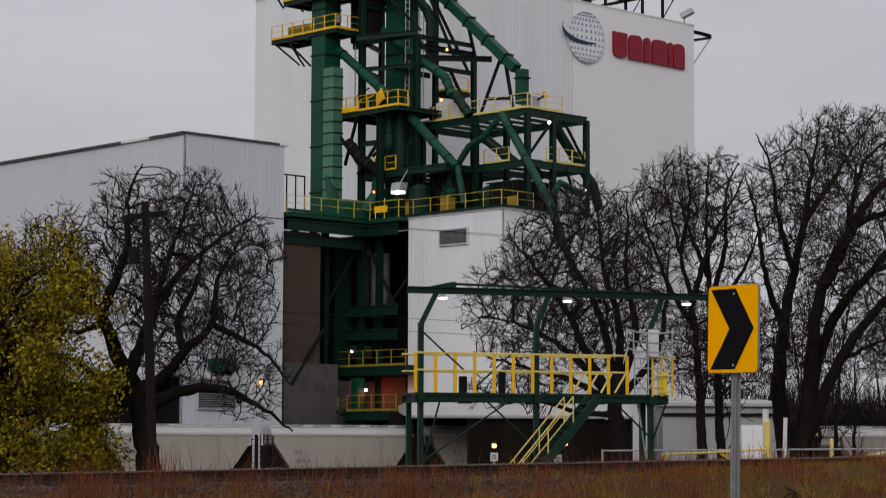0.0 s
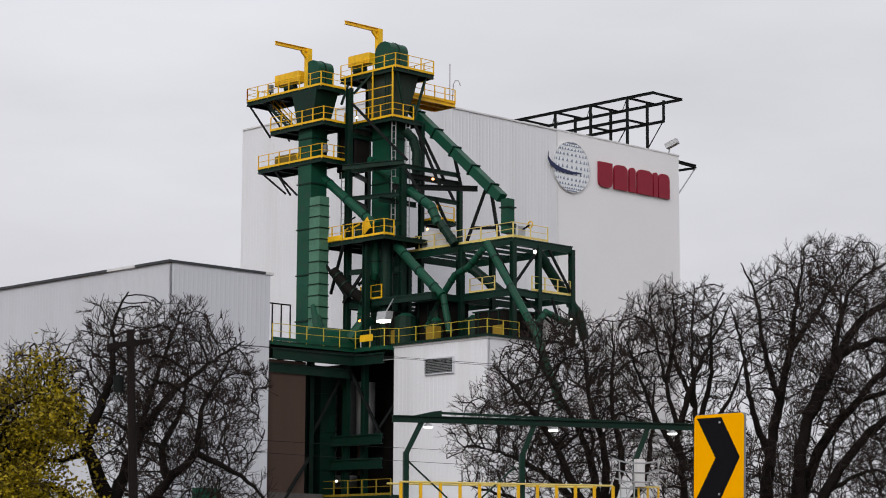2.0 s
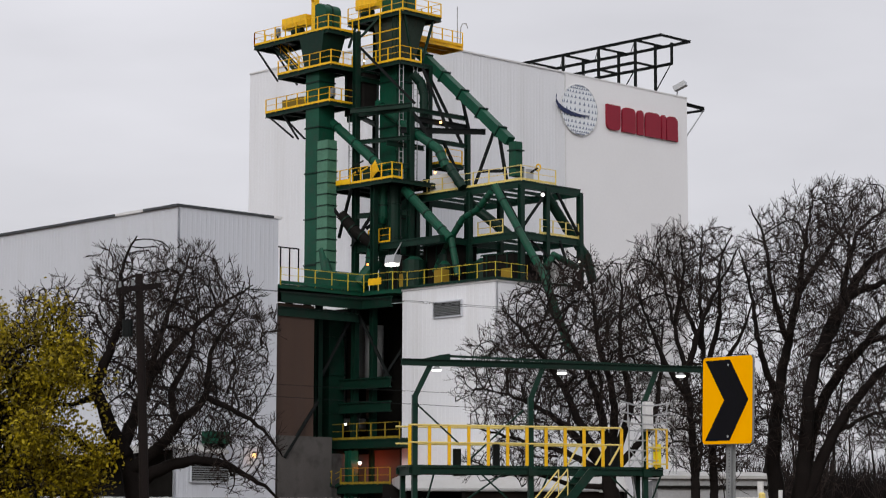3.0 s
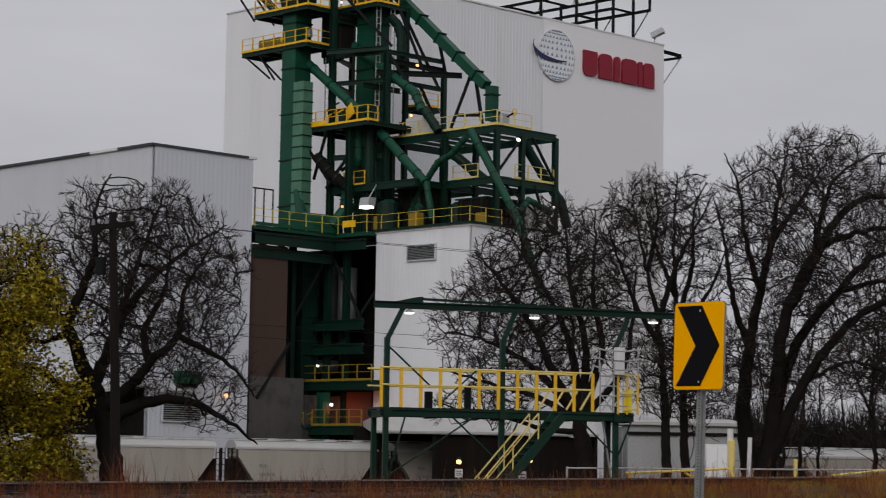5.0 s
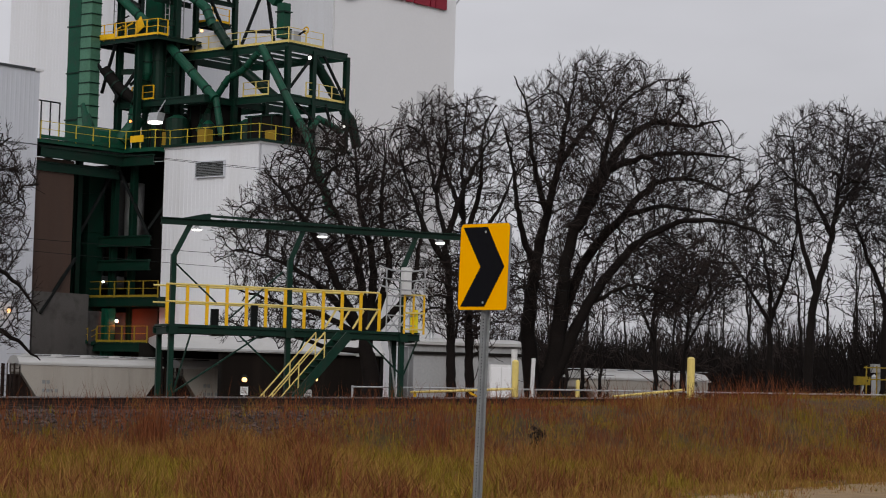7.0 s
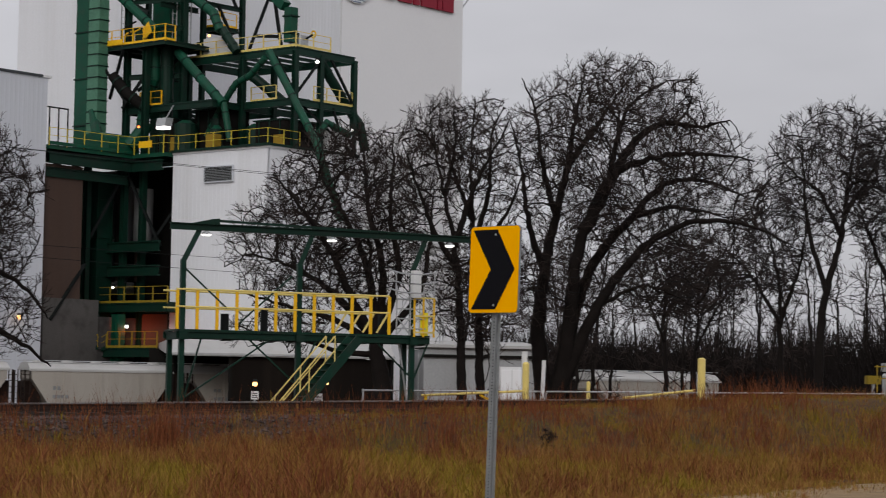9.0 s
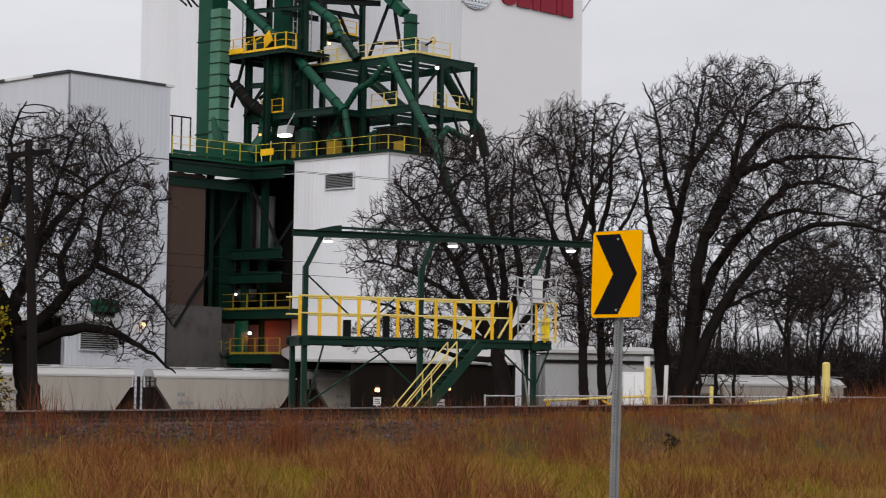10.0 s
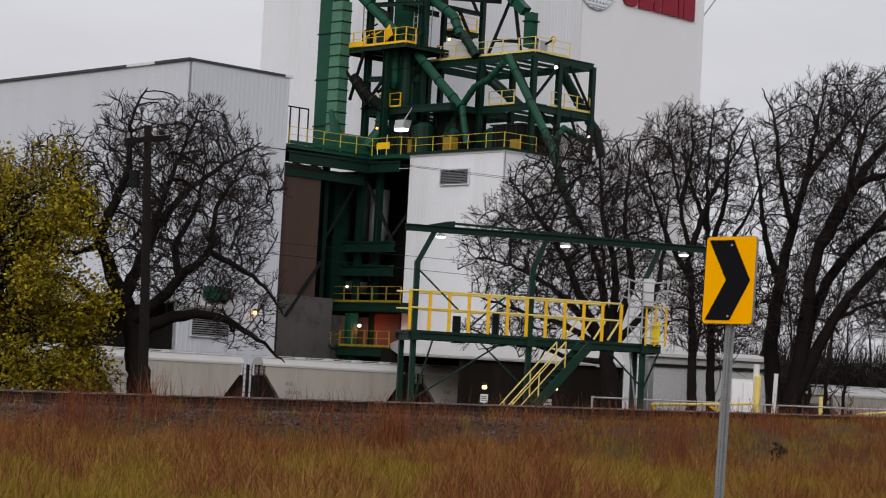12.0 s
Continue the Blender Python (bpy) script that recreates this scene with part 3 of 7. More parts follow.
platform("green steel platform with yellow railings on the elevator tower", -15.05, -7.75, -12.6, 0.0, 34.0,
         [[(-15.05, 0.0), (-15.05, -7.75), (-12.6, -7.75)]], [((-15.0, -0.3, 33.7), (-15.0, -3.4, 31.6)), ((-15.0, -2.0, 33.7), (-15.0, -4.0, 31.4)), ((-13.2, -0.3, 33.7), (-14.0, -3.6, 31.6))])
platform("small yellow-railed platform behind the elevator head", -8.9, -10.4, -3.2, -8.0, 39.7, [[(-8.9, -10.4), (-3.2, -10.4)]], mat=YELLOW)
platform("green steel platform with yellow railings at mid height of the tower", -14.2, -14.05, -9.6, -6.7, 27.35,
         [[(-14.2, -6.9), (-14.2, -14.05), (-13.2, -14.05)]], h=1.15)
part("kick_plate", box(-14.3, -9.4, 27.36, -14.22, -6.7, 27.75), YELLOW, bpy.data.objects["platform.006"])
stair("dark steel stair between two tower platforms", (-13.9, -3.1, 36.85), (-13.9, 0.3, 39.7), (1, 0, 0), 0.8)
platform("small green landing with a yellow railing on the tower", -8.0, -13.4, -6.0, -11.6, 29.3, [[(-8.0, -11.6), (-8.0, -13.4), (-6.2, -13.4)]])


def jib(a, b, z0, z1, reach):
    t = thing("jib_crane", (a, b, z0), "yellow jib crane arm above an elevator head", "jib crane", "jib cranes")
    part("mast", Mesher().box(a - 0.22, b - 0.22, z0, a + 0.22, b + 0.22, z1 + 0.1), YELLOW, t)
    part("arm", Mesher().ibeam((a + 0.3, b, z1), (a - reach, b, z1), 0.2, 0.3), YELLOW, t)
    part("gusset", Mesher().beam((a - 0.1, b, z1 - 0.7), (a - 0.7, b, z1 - 0.15), 0.2), YELLOW, t)


jib(-14.4, -5.2, 40.0, 43.0, 3.4)
jib(-10.5, -9.2, 41.0, 44.6, 3.6)
for a0, b0, a1, b1, z0 in ((-14.9, -4.6, -14.0, -1.6, 40.55), (-11.5, -9.1, -10.6, -6.6, 41.85)):
    g = thing("drive_guard", (a0, b0, z0 - 0.6), "yellow sheet-metal drive guard on a platform", "machine guard", "drive guards")
    part("guard", Mesher().box(a0, b0, z0, a1, b1, z0 + 0.85, bevel=0.1), YELLOW, g)
    part("motor", Mesher().tube([(a0 + 0.45, b0 + 0.9, z0 - 0.3), (a0 + 0.45, b0 + 2.0, z0 - 0.3)], 0.28, 10), DARK_GREEN, g)
    part("motor_foot", box(a0 + 0.2, b0 + 0.8, z0 - 0.75, a0 + 0.7, b0 + 2.1, z0 - 0.5), BLACK_STEEL, g)
drive_b = thing("drive_guard", (-14.9, -3.2, 34.0), "dull yellow gear drive on a platform", "machine guard", "drive guards")
part("guard", Mesher().box(-14.7, -4.2, 34.05, -13.9, -1.5, 34.85, bevel=0.12), material("olive_yellow", (0.22, 0.15, 0.02), 0.6), drive_b)
part("motor", Mesher().tube([(-14.3, -4.9, 34.6), (-14.3, -4.2, 34.6)], 0.35, 10), YELLOW, drive_b)

# ladder cage beside the second head
cage = thing("caged_ladder", (-11.9, -11.9, 37.1), "tall yellow cage of standards and rails between two platforms", "ladder cage")
for b in (-12.2, -9.9, -7.4):
    part("standard", box(-11.75, b, 37.1, -11.65, b + 0.1, 41.0), YELLOW, cage)
for z in (38.7, 39.5):
    part("cage_rail", box(-11.73, -12.1, z, -11.67, -7.4, z + 0.07), YELLOW, cage)
ladder(cage, (-11.6, -11.4, 37.1), (-11.6, -11.4, 41.0), (0, 1, 0), 0.4, DARK_GREEN)
mast = thing("vent_mast", (-3.6, -10.2, 39.7), "thin grey vent pipe with a bent top", "pipe")
part("pipe", Mesher().tube([(-3.6, -10.2, 39.7), (-3.6, -10.2, 42.9)], 0.05, 6), GALV, mast)
part("pipe", Mesher().tube([(-3.4, -10.3, 39.7), (-3.4, -10.4, 41.2), (-3.3, -10.5, 41.5), (-3.1, -10.7, 41.5), (-3.0, -10.8, 41.1)], 0.05, 6), GALV, mast)

# ---- tower frame
for a, b, z0, z1 in ((-13.0, -8.6, YARD, 39.6), (-11.6, -13.3, YARD, 33.0), (-5.6, -13.4, 18.9, 32.2), (-9.0, -6.4, 18.9, 40.9), (-13.6, -11.4, YARD, 27.2),
                     (-15.6, -6.0, YARD, 18.4), (-14.2, -10.0, YARD, 18.4), (-16.8, -8.8, YARD, 18.4), (-8.6, -12.2, 18.9, 37.0), (-18.6, -7.4, YARD, 18.4)):
    column(a, b, z0, z1, 0.42 if z0 == YARD else 0.34)
for z in (22.8, 33.0, 30.8):
    girder((-13.0, -8.6, z), (-11.6, -13.3, z), 0.22, 0.34)
    girder((-11.6, -13.3, z), (-5.6, -13.4, z), 0.22, 0.34)
    girder((-13.0, -8.6, z), (-9.0, -6.4, z), 0.22, 0.34)
girder((-14.0, -9.0, 33.1), (-11.6, -13.3, 33.3), 0.26, 0.4)
girder((-12.0, -12.6, 31.4), (-6.8, -16.6, 31.4), 0.26, 0.42, BLACK_STEEL)
girder((-11.6, -13.3, 32.3), (-5.6, -13.4, 32.3), 0.26, 0.42, BLACK_STEEL)
for p, q in (((-11.6, -13.3, 33.0), (-9.8, -16.9, 26.9)), ((-8.9, -11.9, 37.0), (-6.2, -13.4, 30.9)), ((-10.0, -12.9, 36.5), (-8.2, -14.0, 31.5)),
             ((-8.4, -12.0, 36.4), (-10.3, -13.2, 31.0)), ((-8.2, -13.4, 30.8), (-5.6, -13.4, 27.0)), ((-13.0, -8.6, 38.6), (-10.8, -12.9, 33.6)),
             ((-6.2, -13.4, 34.5), (-5.6, -13.6, 32.0)), ((-12.6, -9.4, 24.0), (-10.8, -13.0, 27.0)), ((-14.2, -9.4, 26.9), (-13.2, -6.9, 23.5)),
             ((-14.6, -6.9, 26.6), (-13.7, -9.4, 22.9)), ((-13.4, -8.6, 22.6), (-12.4, -11.6, 26.8)), ((-16.8, -8.8, 12.0), (-14.2, -10.0, 17.6)),
             ((-14.2, -10.0, 9.0), (-12.2, -13.6, 15.0)), ((-14.2, -10.0, 17.8), (-13.2, -13.0, 12.0)), ((-18.4, -10.6, 10.4), (-21.8, -10.9, 6.2))):
    strut(p, q, 0.2)

# ---- the stepped frame on the roof of the vent building
platform("green steel roof deck with pale yellow railings", -10.1, -23.6, -3.7, -11.9, 26.55,
         [[(-10.1, -11.9), (-10.1, -23.6), (-6.4, -23.6)]], rail_mat=PALE_YELLOW, depth=0.55, every=1.6, plated=1.6, mat=RACK_GREEN)
platform("green steel middle deck with pale yellow railings", -10.1, -23.6, -3.7, -18.0, 22.75,
         [[(-10.0, -19.0), (-10.0, -21.6)], [(-8.0, -23.5), (-3.8, -23.5)]], rail_mat=PALE_YELLOW, depth=0.5, every=1.6, plated=1.6, mat=RACK_GREEN)
platform("green steel deck inside the plant tower", -13.0, -18.0, -6.0, -8.6, 22.7, [[(-12.9, -10.0), (-12.9, -12.4)]], depth=0.5, plated=1.4)
for a, b in ((-10.1, -23.6), (-3.75, -23.6), (-10.1, -18.2), (-7.3, -23.5), (-6.6, -18.0), (-10.1, -12.4)):
    column(a, b, 18.9, 26.2, 0.36)
for p, q in (((-9.8, -23.6, 23.2), (-7.2, -23.6, 26.1)), ((-6.3, -23.6, 26.0), (-3.9, -23.6, 23.0)), ((-8.6, -22.6, 22.6), (-6.6, -24.6, 20.0)),
             ((-10.0, -21.4, 26.1), (-9.6, -23.2, 23.0)), ((-6.0, -23.6, 22.4), (-4.4, -23.6, 19.0))):
    strut(p, q, 0.16)
support = thing("trestle", (-9.4, -18.6, 26.6), "black steel A-shaped pipe support", "pipe support")
for p, q in (((-7.6, -18.3, 31.1), (-9.0, -17.5, 26.6)), ((-7.45, -18.7, 30.9), (-7.2, -19.4, 26.6)), ((-8.5, -17.8, 28.0), (-7.3, -19.2, 28.0))):
    part("leg", Mesher().beam(p, q, 0.22), BLACK_STEEL, support)

chute("long green square chute with flanged joints", [(-8.0, -10.2, 38.6), (-8.0, -20.4, 30.05)], 0.36, square=True)
chute("short green square spout at the foot of a chute", [(-8.0, -21.0, 29.9), (-8.0, -21.0, 27.3)], 0.36, square=True, name="spout")
chute("green sloping chute with flanged joints", [(-11.0, -6.0, 35.9), (-11.0, -12.6, 31.6), (-11.0, -15.8, 29.6), (-11.0, -16.5, 28.3)], 0.36)
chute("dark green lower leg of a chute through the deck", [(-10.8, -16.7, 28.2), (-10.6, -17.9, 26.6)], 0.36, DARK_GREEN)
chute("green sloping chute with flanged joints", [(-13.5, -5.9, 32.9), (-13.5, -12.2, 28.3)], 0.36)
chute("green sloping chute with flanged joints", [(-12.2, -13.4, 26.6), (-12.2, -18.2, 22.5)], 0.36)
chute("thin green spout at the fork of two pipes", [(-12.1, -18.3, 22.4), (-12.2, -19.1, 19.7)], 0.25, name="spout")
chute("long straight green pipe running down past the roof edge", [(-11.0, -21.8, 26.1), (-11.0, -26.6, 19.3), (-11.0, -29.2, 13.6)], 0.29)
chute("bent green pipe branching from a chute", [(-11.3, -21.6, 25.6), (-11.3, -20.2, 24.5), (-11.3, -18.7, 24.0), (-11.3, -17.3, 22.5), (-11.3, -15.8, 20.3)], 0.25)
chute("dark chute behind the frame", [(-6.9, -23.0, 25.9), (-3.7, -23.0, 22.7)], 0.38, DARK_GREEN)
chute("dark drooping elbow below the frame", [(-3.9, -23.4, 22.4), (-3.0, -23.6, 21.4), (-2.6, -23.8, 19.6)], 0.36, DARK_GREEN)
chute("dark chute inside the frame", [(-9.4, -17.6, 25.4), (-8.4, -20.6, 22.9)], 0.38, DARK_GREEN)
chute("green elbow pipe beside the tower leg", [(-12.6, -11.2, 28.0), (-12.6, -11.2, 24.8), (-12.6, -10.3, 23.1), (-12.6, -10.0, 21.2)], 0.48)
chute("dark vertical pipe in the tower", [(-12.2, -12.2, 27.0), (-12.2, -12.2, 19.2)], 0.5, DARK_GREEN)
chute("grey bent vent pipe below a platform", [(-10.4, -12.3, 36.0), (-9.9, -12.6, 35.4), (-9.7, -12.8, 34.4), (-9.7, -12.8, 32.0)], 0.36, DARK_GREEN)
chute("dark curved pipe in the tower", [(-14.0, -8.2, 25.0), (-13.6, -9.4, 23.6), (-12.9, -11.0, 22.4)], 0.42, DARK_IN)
chute("bent green pipe at the roof edge", [(-8.4, -24.5, 20.2), (-7.6, -24.5, 21.1), (-5.2, -24.5, 20.4)], 0.24)

plug = thing("valve_drive", (-6.9, -21.6, 26.6), "grey and yellow gate valve with a handwheel below a chute", "valve")
part("body", Mesher().box(-7.5, -21.5, 26.7, -6.5, -20.3, 27.9, bevel=0.1), GALV, plug)
wheel = [(-6.6, -22.0 + 0.24 * math.cos(w * math.pi / 8), 28.0 + 0.24 * math.sin(w * math.pi / 8)) for w in range(17)]
part("handwheel", Mesher().tube(wheel, 0.06, 6), YELLOW, plug)
part("spindle", Mesher().tube([(-6.9, -21.4, 27.6), (-6.6, -22.0, 28.0)], 0.08, 8), BLACK_STEEL, plug)
chain_box = thing("machine", (-9.9, -16.0, 26.6), "white boxed machine behind a yellow railing", "machine")
part("body", Mesher().box(-9.7, -16.4, 26.56, -8.6, -13.2, 28.0, bevel=0.25), LIGHT_TRIM, chain_box)
part("stand", box(-9.8, -13.0, 26.56, -9.6, -12.8, 27.8), BLACK_STEEL, chain_box)

# tanks and machines on the low deck
tank = thing("machine", (-13.6, -9.0, 18.9), "rounded dark green fan housing on the low deck", "machine", "low deck machines")
part("housing", arch(-16.0, -13.0, -10.2, -6.6, 18.9, 1.7), GREEN, tank)
part("outlet", Mesher().tube([(-15.2, -8.0, 20.0), (-15.0, -7.0, 22.4)], 0.5, 10, 0.3), GREEN, tank)
part("outlet", Mesher().tube([(-13.8, -10.0, 19.6), (-12.8, -10.9, 21.4)], 0.55, 10), GREEN, tank)
for a, b, r, h in ((-12.4, -14.6, 0.9, 2.2), (-10.8, -16.6, 0.8, 2.6), (-11.9, -17.4, 0.5, 1.7), (-9.2, -18.8, 0.8, 2.0)):
    v = thing("machine", (a, b, 18.9), "dark green drum-shaped machine on the roof deck", "machine", "low deck machines")
    part("drum", Mesher().tube([(a, b, 18.9), (a, b, 18.9 + h)], r, 14), DARK_GREEN, v)
    part("cap", Mesher().tube([(a, b, 18.9 + h), (a, b, 19.2 + h)], r * 0.9, 14, r * 0.35), GREEN, v)
for a, b in ((-12.7, -17.9), (-12.8, -14.2), (-9.8, -22.0)):
    v = thing("machine", (a, b, 18.9), "yellow machine part glimpsed behind the roof railing", "machine", "low deck machines")
    part("body", Mesher().box(a - 0.4, b - 0.5, 18.9, a + 0.4, b + 0.5, 20.1, bevel=0.1), material("ochre", (0.30, 0.19, 0.02), 0.6), v)
hut = solid("cabin", Mesher().box(-6.9, -24.0, 18.9, -4.2, -22.4, 20.8, bevel=0.1), LIGHT_TRIM, (-6.9, -24.0, 18.9), "small pale cabin on the roof of the block", "cabin")

# ---- the low deck over the open bay
low = thing("low_deck", (-22.4, -11.0, 18.5), "green steel deck with yellow railings over the open bay", "platform")
part("deck", box(-22.4, -11.0, 18.55, -9.0, -3.0, 18.85), GREEN, low)
part("deck", box(-14.4, -14.5, 18.55, -9.0, -11.0, 18.85), GREEN, low)
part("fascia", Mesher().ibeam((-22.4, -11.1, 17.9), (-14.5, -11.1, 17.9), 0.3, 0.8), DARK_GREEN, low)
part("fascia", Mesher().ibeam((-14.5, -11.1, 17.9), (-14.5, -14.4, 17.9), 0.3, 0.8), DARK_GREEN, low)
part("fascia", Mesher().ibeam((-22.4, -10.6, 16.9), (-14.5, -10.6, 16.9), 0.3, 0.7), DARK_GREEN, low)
part("kerb", box(-22.4, -11.12, 18.86, -14.4, -11.0, 19.1), GREEN, low)
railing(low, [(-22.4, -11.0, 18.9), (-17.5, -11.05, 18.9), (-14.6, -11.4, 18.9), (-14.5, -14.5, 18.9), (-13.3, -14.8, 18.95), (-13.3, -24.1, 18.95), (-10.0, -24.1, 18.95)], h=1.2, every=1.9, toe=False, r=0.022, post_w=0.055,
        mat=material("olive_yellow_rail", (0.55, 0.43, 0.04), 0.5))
part("notice_board", box(-14.62, -13.3, 19.25, -14.56, -11.9, 19.75), YELLOW, low, "blank yellow board on the railing")
gate = thing("roof_railing", (-21.0, -8.0, 18.9), "dark steel railing on the roof of the low deck", "railing")
for i in range(4):
    part("post", box(-20.9 + i * 0.88, -8.05, 18.86, -20.82 + i * 0.88, -7.97, 22.0), BLACK_STEEL, gate)
part("rail", box(-20.9, -8.05, 22.0, -18.18, -7.97, 22.1), BLACK_STEEL, gate)

# ---- the open bay below
bay = thing("bay", (-22.4, -10.9, YARD), "dark open bay with a brown sheet wall and concrete base", "bay wall", kind="structure")
part("wall", box(-22.4, -10.6, 7.8, -18.8, -10.3, 17.5), BROWN_WALL, bay, "brown sheet wall")
part("wall", box(-22.4, -10.85, YARD, -17.2, -10.3, 7.8), CONCRETE, bay, "grey concrete base wall")
# near-black walls put the shade under the deck into their colour
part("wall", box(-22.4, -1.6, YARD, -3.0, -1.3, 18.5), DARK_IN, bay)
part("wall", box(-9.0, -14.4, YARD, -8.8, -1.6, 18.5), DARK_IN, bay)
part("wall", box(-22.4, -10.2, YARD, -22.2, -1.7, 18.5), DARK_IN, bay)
for b0, b1, z0, z1 in ((-5.4, -4.75, 9.6, 16.6), (-4.5, -3.9, 9.6, 15.8), (-7.6, -6.5, 12.2, 16.9), (-9.6, -8.1, 12.2, 16.6), (-7.4, -5.0, 8.6, 9.5)):
    c, h = (b0 + b1) / 2, (b1 - b0) / 2
    part("silo_tube", Mesher().tube([(-11.2, c, z0), (-11.2, c, z1)], h, 14), MID_GREY, bay, "pale vertical tube in the dark bay", smooth=True)
for b0, b1 in ((-6.3, -5.5), (-8.0, -7.7)):
    part("panel", box(-11.0, b0, 9.5, -10.9, b1, 16.8), BROWN_WALL, bay)
part("panel", box(-14.0, -11.3, YARD, -13.9, -10.3, 6.6), CONCRETE, bay)
part("panel", box(-13.6, -14.4, YARD, -13.5, -11.4, 6.9), BROWN_WALL, bay)
part("panel", box(-17.2, -10.6, YARD, -15.0, -10.4, 6.6), CONCRETE, bay)
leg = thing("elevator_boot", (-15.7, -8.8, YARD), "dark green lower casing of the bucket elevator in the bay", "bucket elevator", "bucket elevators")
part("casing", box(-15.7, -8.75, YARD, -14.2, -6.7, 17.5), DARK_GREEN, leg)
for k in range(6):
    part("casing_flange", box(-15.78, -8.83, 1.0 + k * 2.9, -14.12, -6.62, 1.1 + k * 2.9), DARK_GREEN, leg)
# bay girders in the darker green, the bay's shade put into their colour
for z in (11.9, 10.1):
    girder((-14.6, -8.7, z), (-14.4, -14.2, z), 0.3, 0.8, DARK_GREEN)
# railings here take the darkened yellow that carries the bay's shade
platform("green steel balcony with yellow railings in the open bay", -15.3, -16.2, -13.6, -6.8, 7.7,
         [[(-15.3, -6.8), (-15.3, -16.2)]], depth=0.65, every=1.5, rail_mat=DIM_YELLOW, h=1.15)
platform("low green steel platform with yellow railings in the bay", -16.4, -16.4, -13.0, -9.4, 4.35, [[(-16.4, -11.0), (-16.4, -16.4)]], depth=0.65, rail_mat=DIM_YELLOW, every=1.4, h=1.15)
stair("dark green stair with yellow handrails in the bay", (-17.6, -8.0, 2.9), (-16.9, -11.0, 4.35), (1, 0, 0), 0.8, rail_mat=DIM_YELLOW)
column(-15.9, -11.6, YARD, 6.8, 0.7, GREEN)

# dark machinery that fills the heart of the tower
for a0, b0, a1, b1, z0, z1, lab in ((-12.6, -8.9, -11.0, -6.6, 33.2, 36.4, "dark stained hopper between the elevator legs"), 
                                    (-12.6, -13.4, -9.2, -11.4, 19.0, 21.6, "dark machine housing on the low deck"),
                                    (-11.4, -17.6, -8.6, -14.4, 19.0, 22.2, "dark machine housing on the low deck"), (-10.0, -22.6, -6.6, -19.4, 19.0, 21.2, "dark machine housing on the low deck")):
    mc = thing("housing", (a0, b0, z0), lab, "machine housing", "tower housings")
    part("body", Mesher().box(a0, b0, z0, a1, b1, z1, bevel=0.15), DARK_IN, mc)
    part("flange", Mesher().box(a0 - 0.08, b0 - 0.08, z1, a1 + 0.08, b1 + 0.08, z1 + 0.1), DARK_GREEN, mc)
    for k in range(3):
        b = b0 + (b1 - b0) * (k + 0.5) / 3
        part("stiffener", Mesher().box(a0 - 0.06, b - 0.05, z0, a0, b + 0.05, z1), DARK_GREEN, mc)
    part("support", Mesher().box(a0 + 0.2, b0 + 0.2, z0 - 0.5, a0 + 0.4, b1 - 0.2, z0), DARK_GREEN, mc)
for p, q in (((-12.9, -12.0, 30.4), (-9.0, -12.0, 30.4)), ((-13.0, -8.7, 28.6), (-11.7, -13.2, 28.6)), ((-12.9, -9.0, 35.8), (-9.2, -8.8, 35.8)), ((-13.0, -8.8, 25.0), (-11.6, -13.2, 25.0))):
    girder(p, q, 0.24, 0.4)
for a, b, z0, z1 in ((-11.3, -11.9, 27.4, 36.9), (-10.0, -12.1, 27.4, 36.9), (-12.3, -7.2, 27.4, 36.5)):
    lad = thing("caged_ladder", (a, b, z0), "thin pale cable tray and ladder run inside the tower", "ladder", "tower ladders")
    ladder(lad, (a, b, z0), (a, b, z1), (0.7, -0.7, 0), 0.3, GALV, 0.5)

# hoses, handrail gates and small gear that crowd the middle platform
gear = thing("machine", (-13.9, -10.6, 27.4), "yellow valve gear and dark pipework crowded on the platform", "machine", "platform gear")
for k, (b, z) in enumerate(((-8.6, 28.6), (-9.0, 28.2), (-9.5, 28.9), (-10.0, 28.3), (-12.0, 28.4))):
    part("pipe", Mesher().tube([(-13.7, b, 27.4), (-13.7, b, z), (-13.3, b - 0.3, z + 0.3)], 0.07, 6), YELLOW if k % 2 else BLACK_STEEL, gear)
part("gate_plate", Mesher().sweep([(-14.0, -11.6, 27.6), (-14.0, -12.3, 28.1), (-14.0, -11.9, 28.9), (-14.0, -11.3, 28.3)], (0, 0, 0), (0.06, 0, 0)), YELLOW, gear, "bright yellow gate plate")
part("gearbox", Mesher().box(-13.6, -11.2, 27.4, -12.6, -9.9, 28.3, bevel=0.15), DARK_GREEN, gear)
for a, b, z in ((-14.7, -1.0, 39.75), (-11.3, -7.2, 41.0), (-14.4, -7.4, 34.0)):
    box_k = thing("control_box", (a, b, z), "small grey control box on a platform post", "control box", "control boxes")
    part("box", Mesher().box(a, b, z + 0.5, a + 0.3, b + 0.4, z + 1.1, bevel=0.03), POST_STEEL, box_k)
    part("post", Mesher().box(a + 0.1, b + 0.15, z, a + 0.18, b + 0.25, z + 0.5), BLACK_STEEL, box_k)
for p, q in (((-11.3, -12.2, 40.7), (-10.4, -12.2, 37.2)), ((-8.2, -12.2, 40.7), (-9.4, -12.2, 37.2)), ((-11.3, -6.6, 40.7), (-12.6, -7.2, 38.6)), ((-12.4, -8.4, 39.3), (-11.7, -9.8, 40.8))):
    strut(p, q, 0.16, DARK_GREEN)


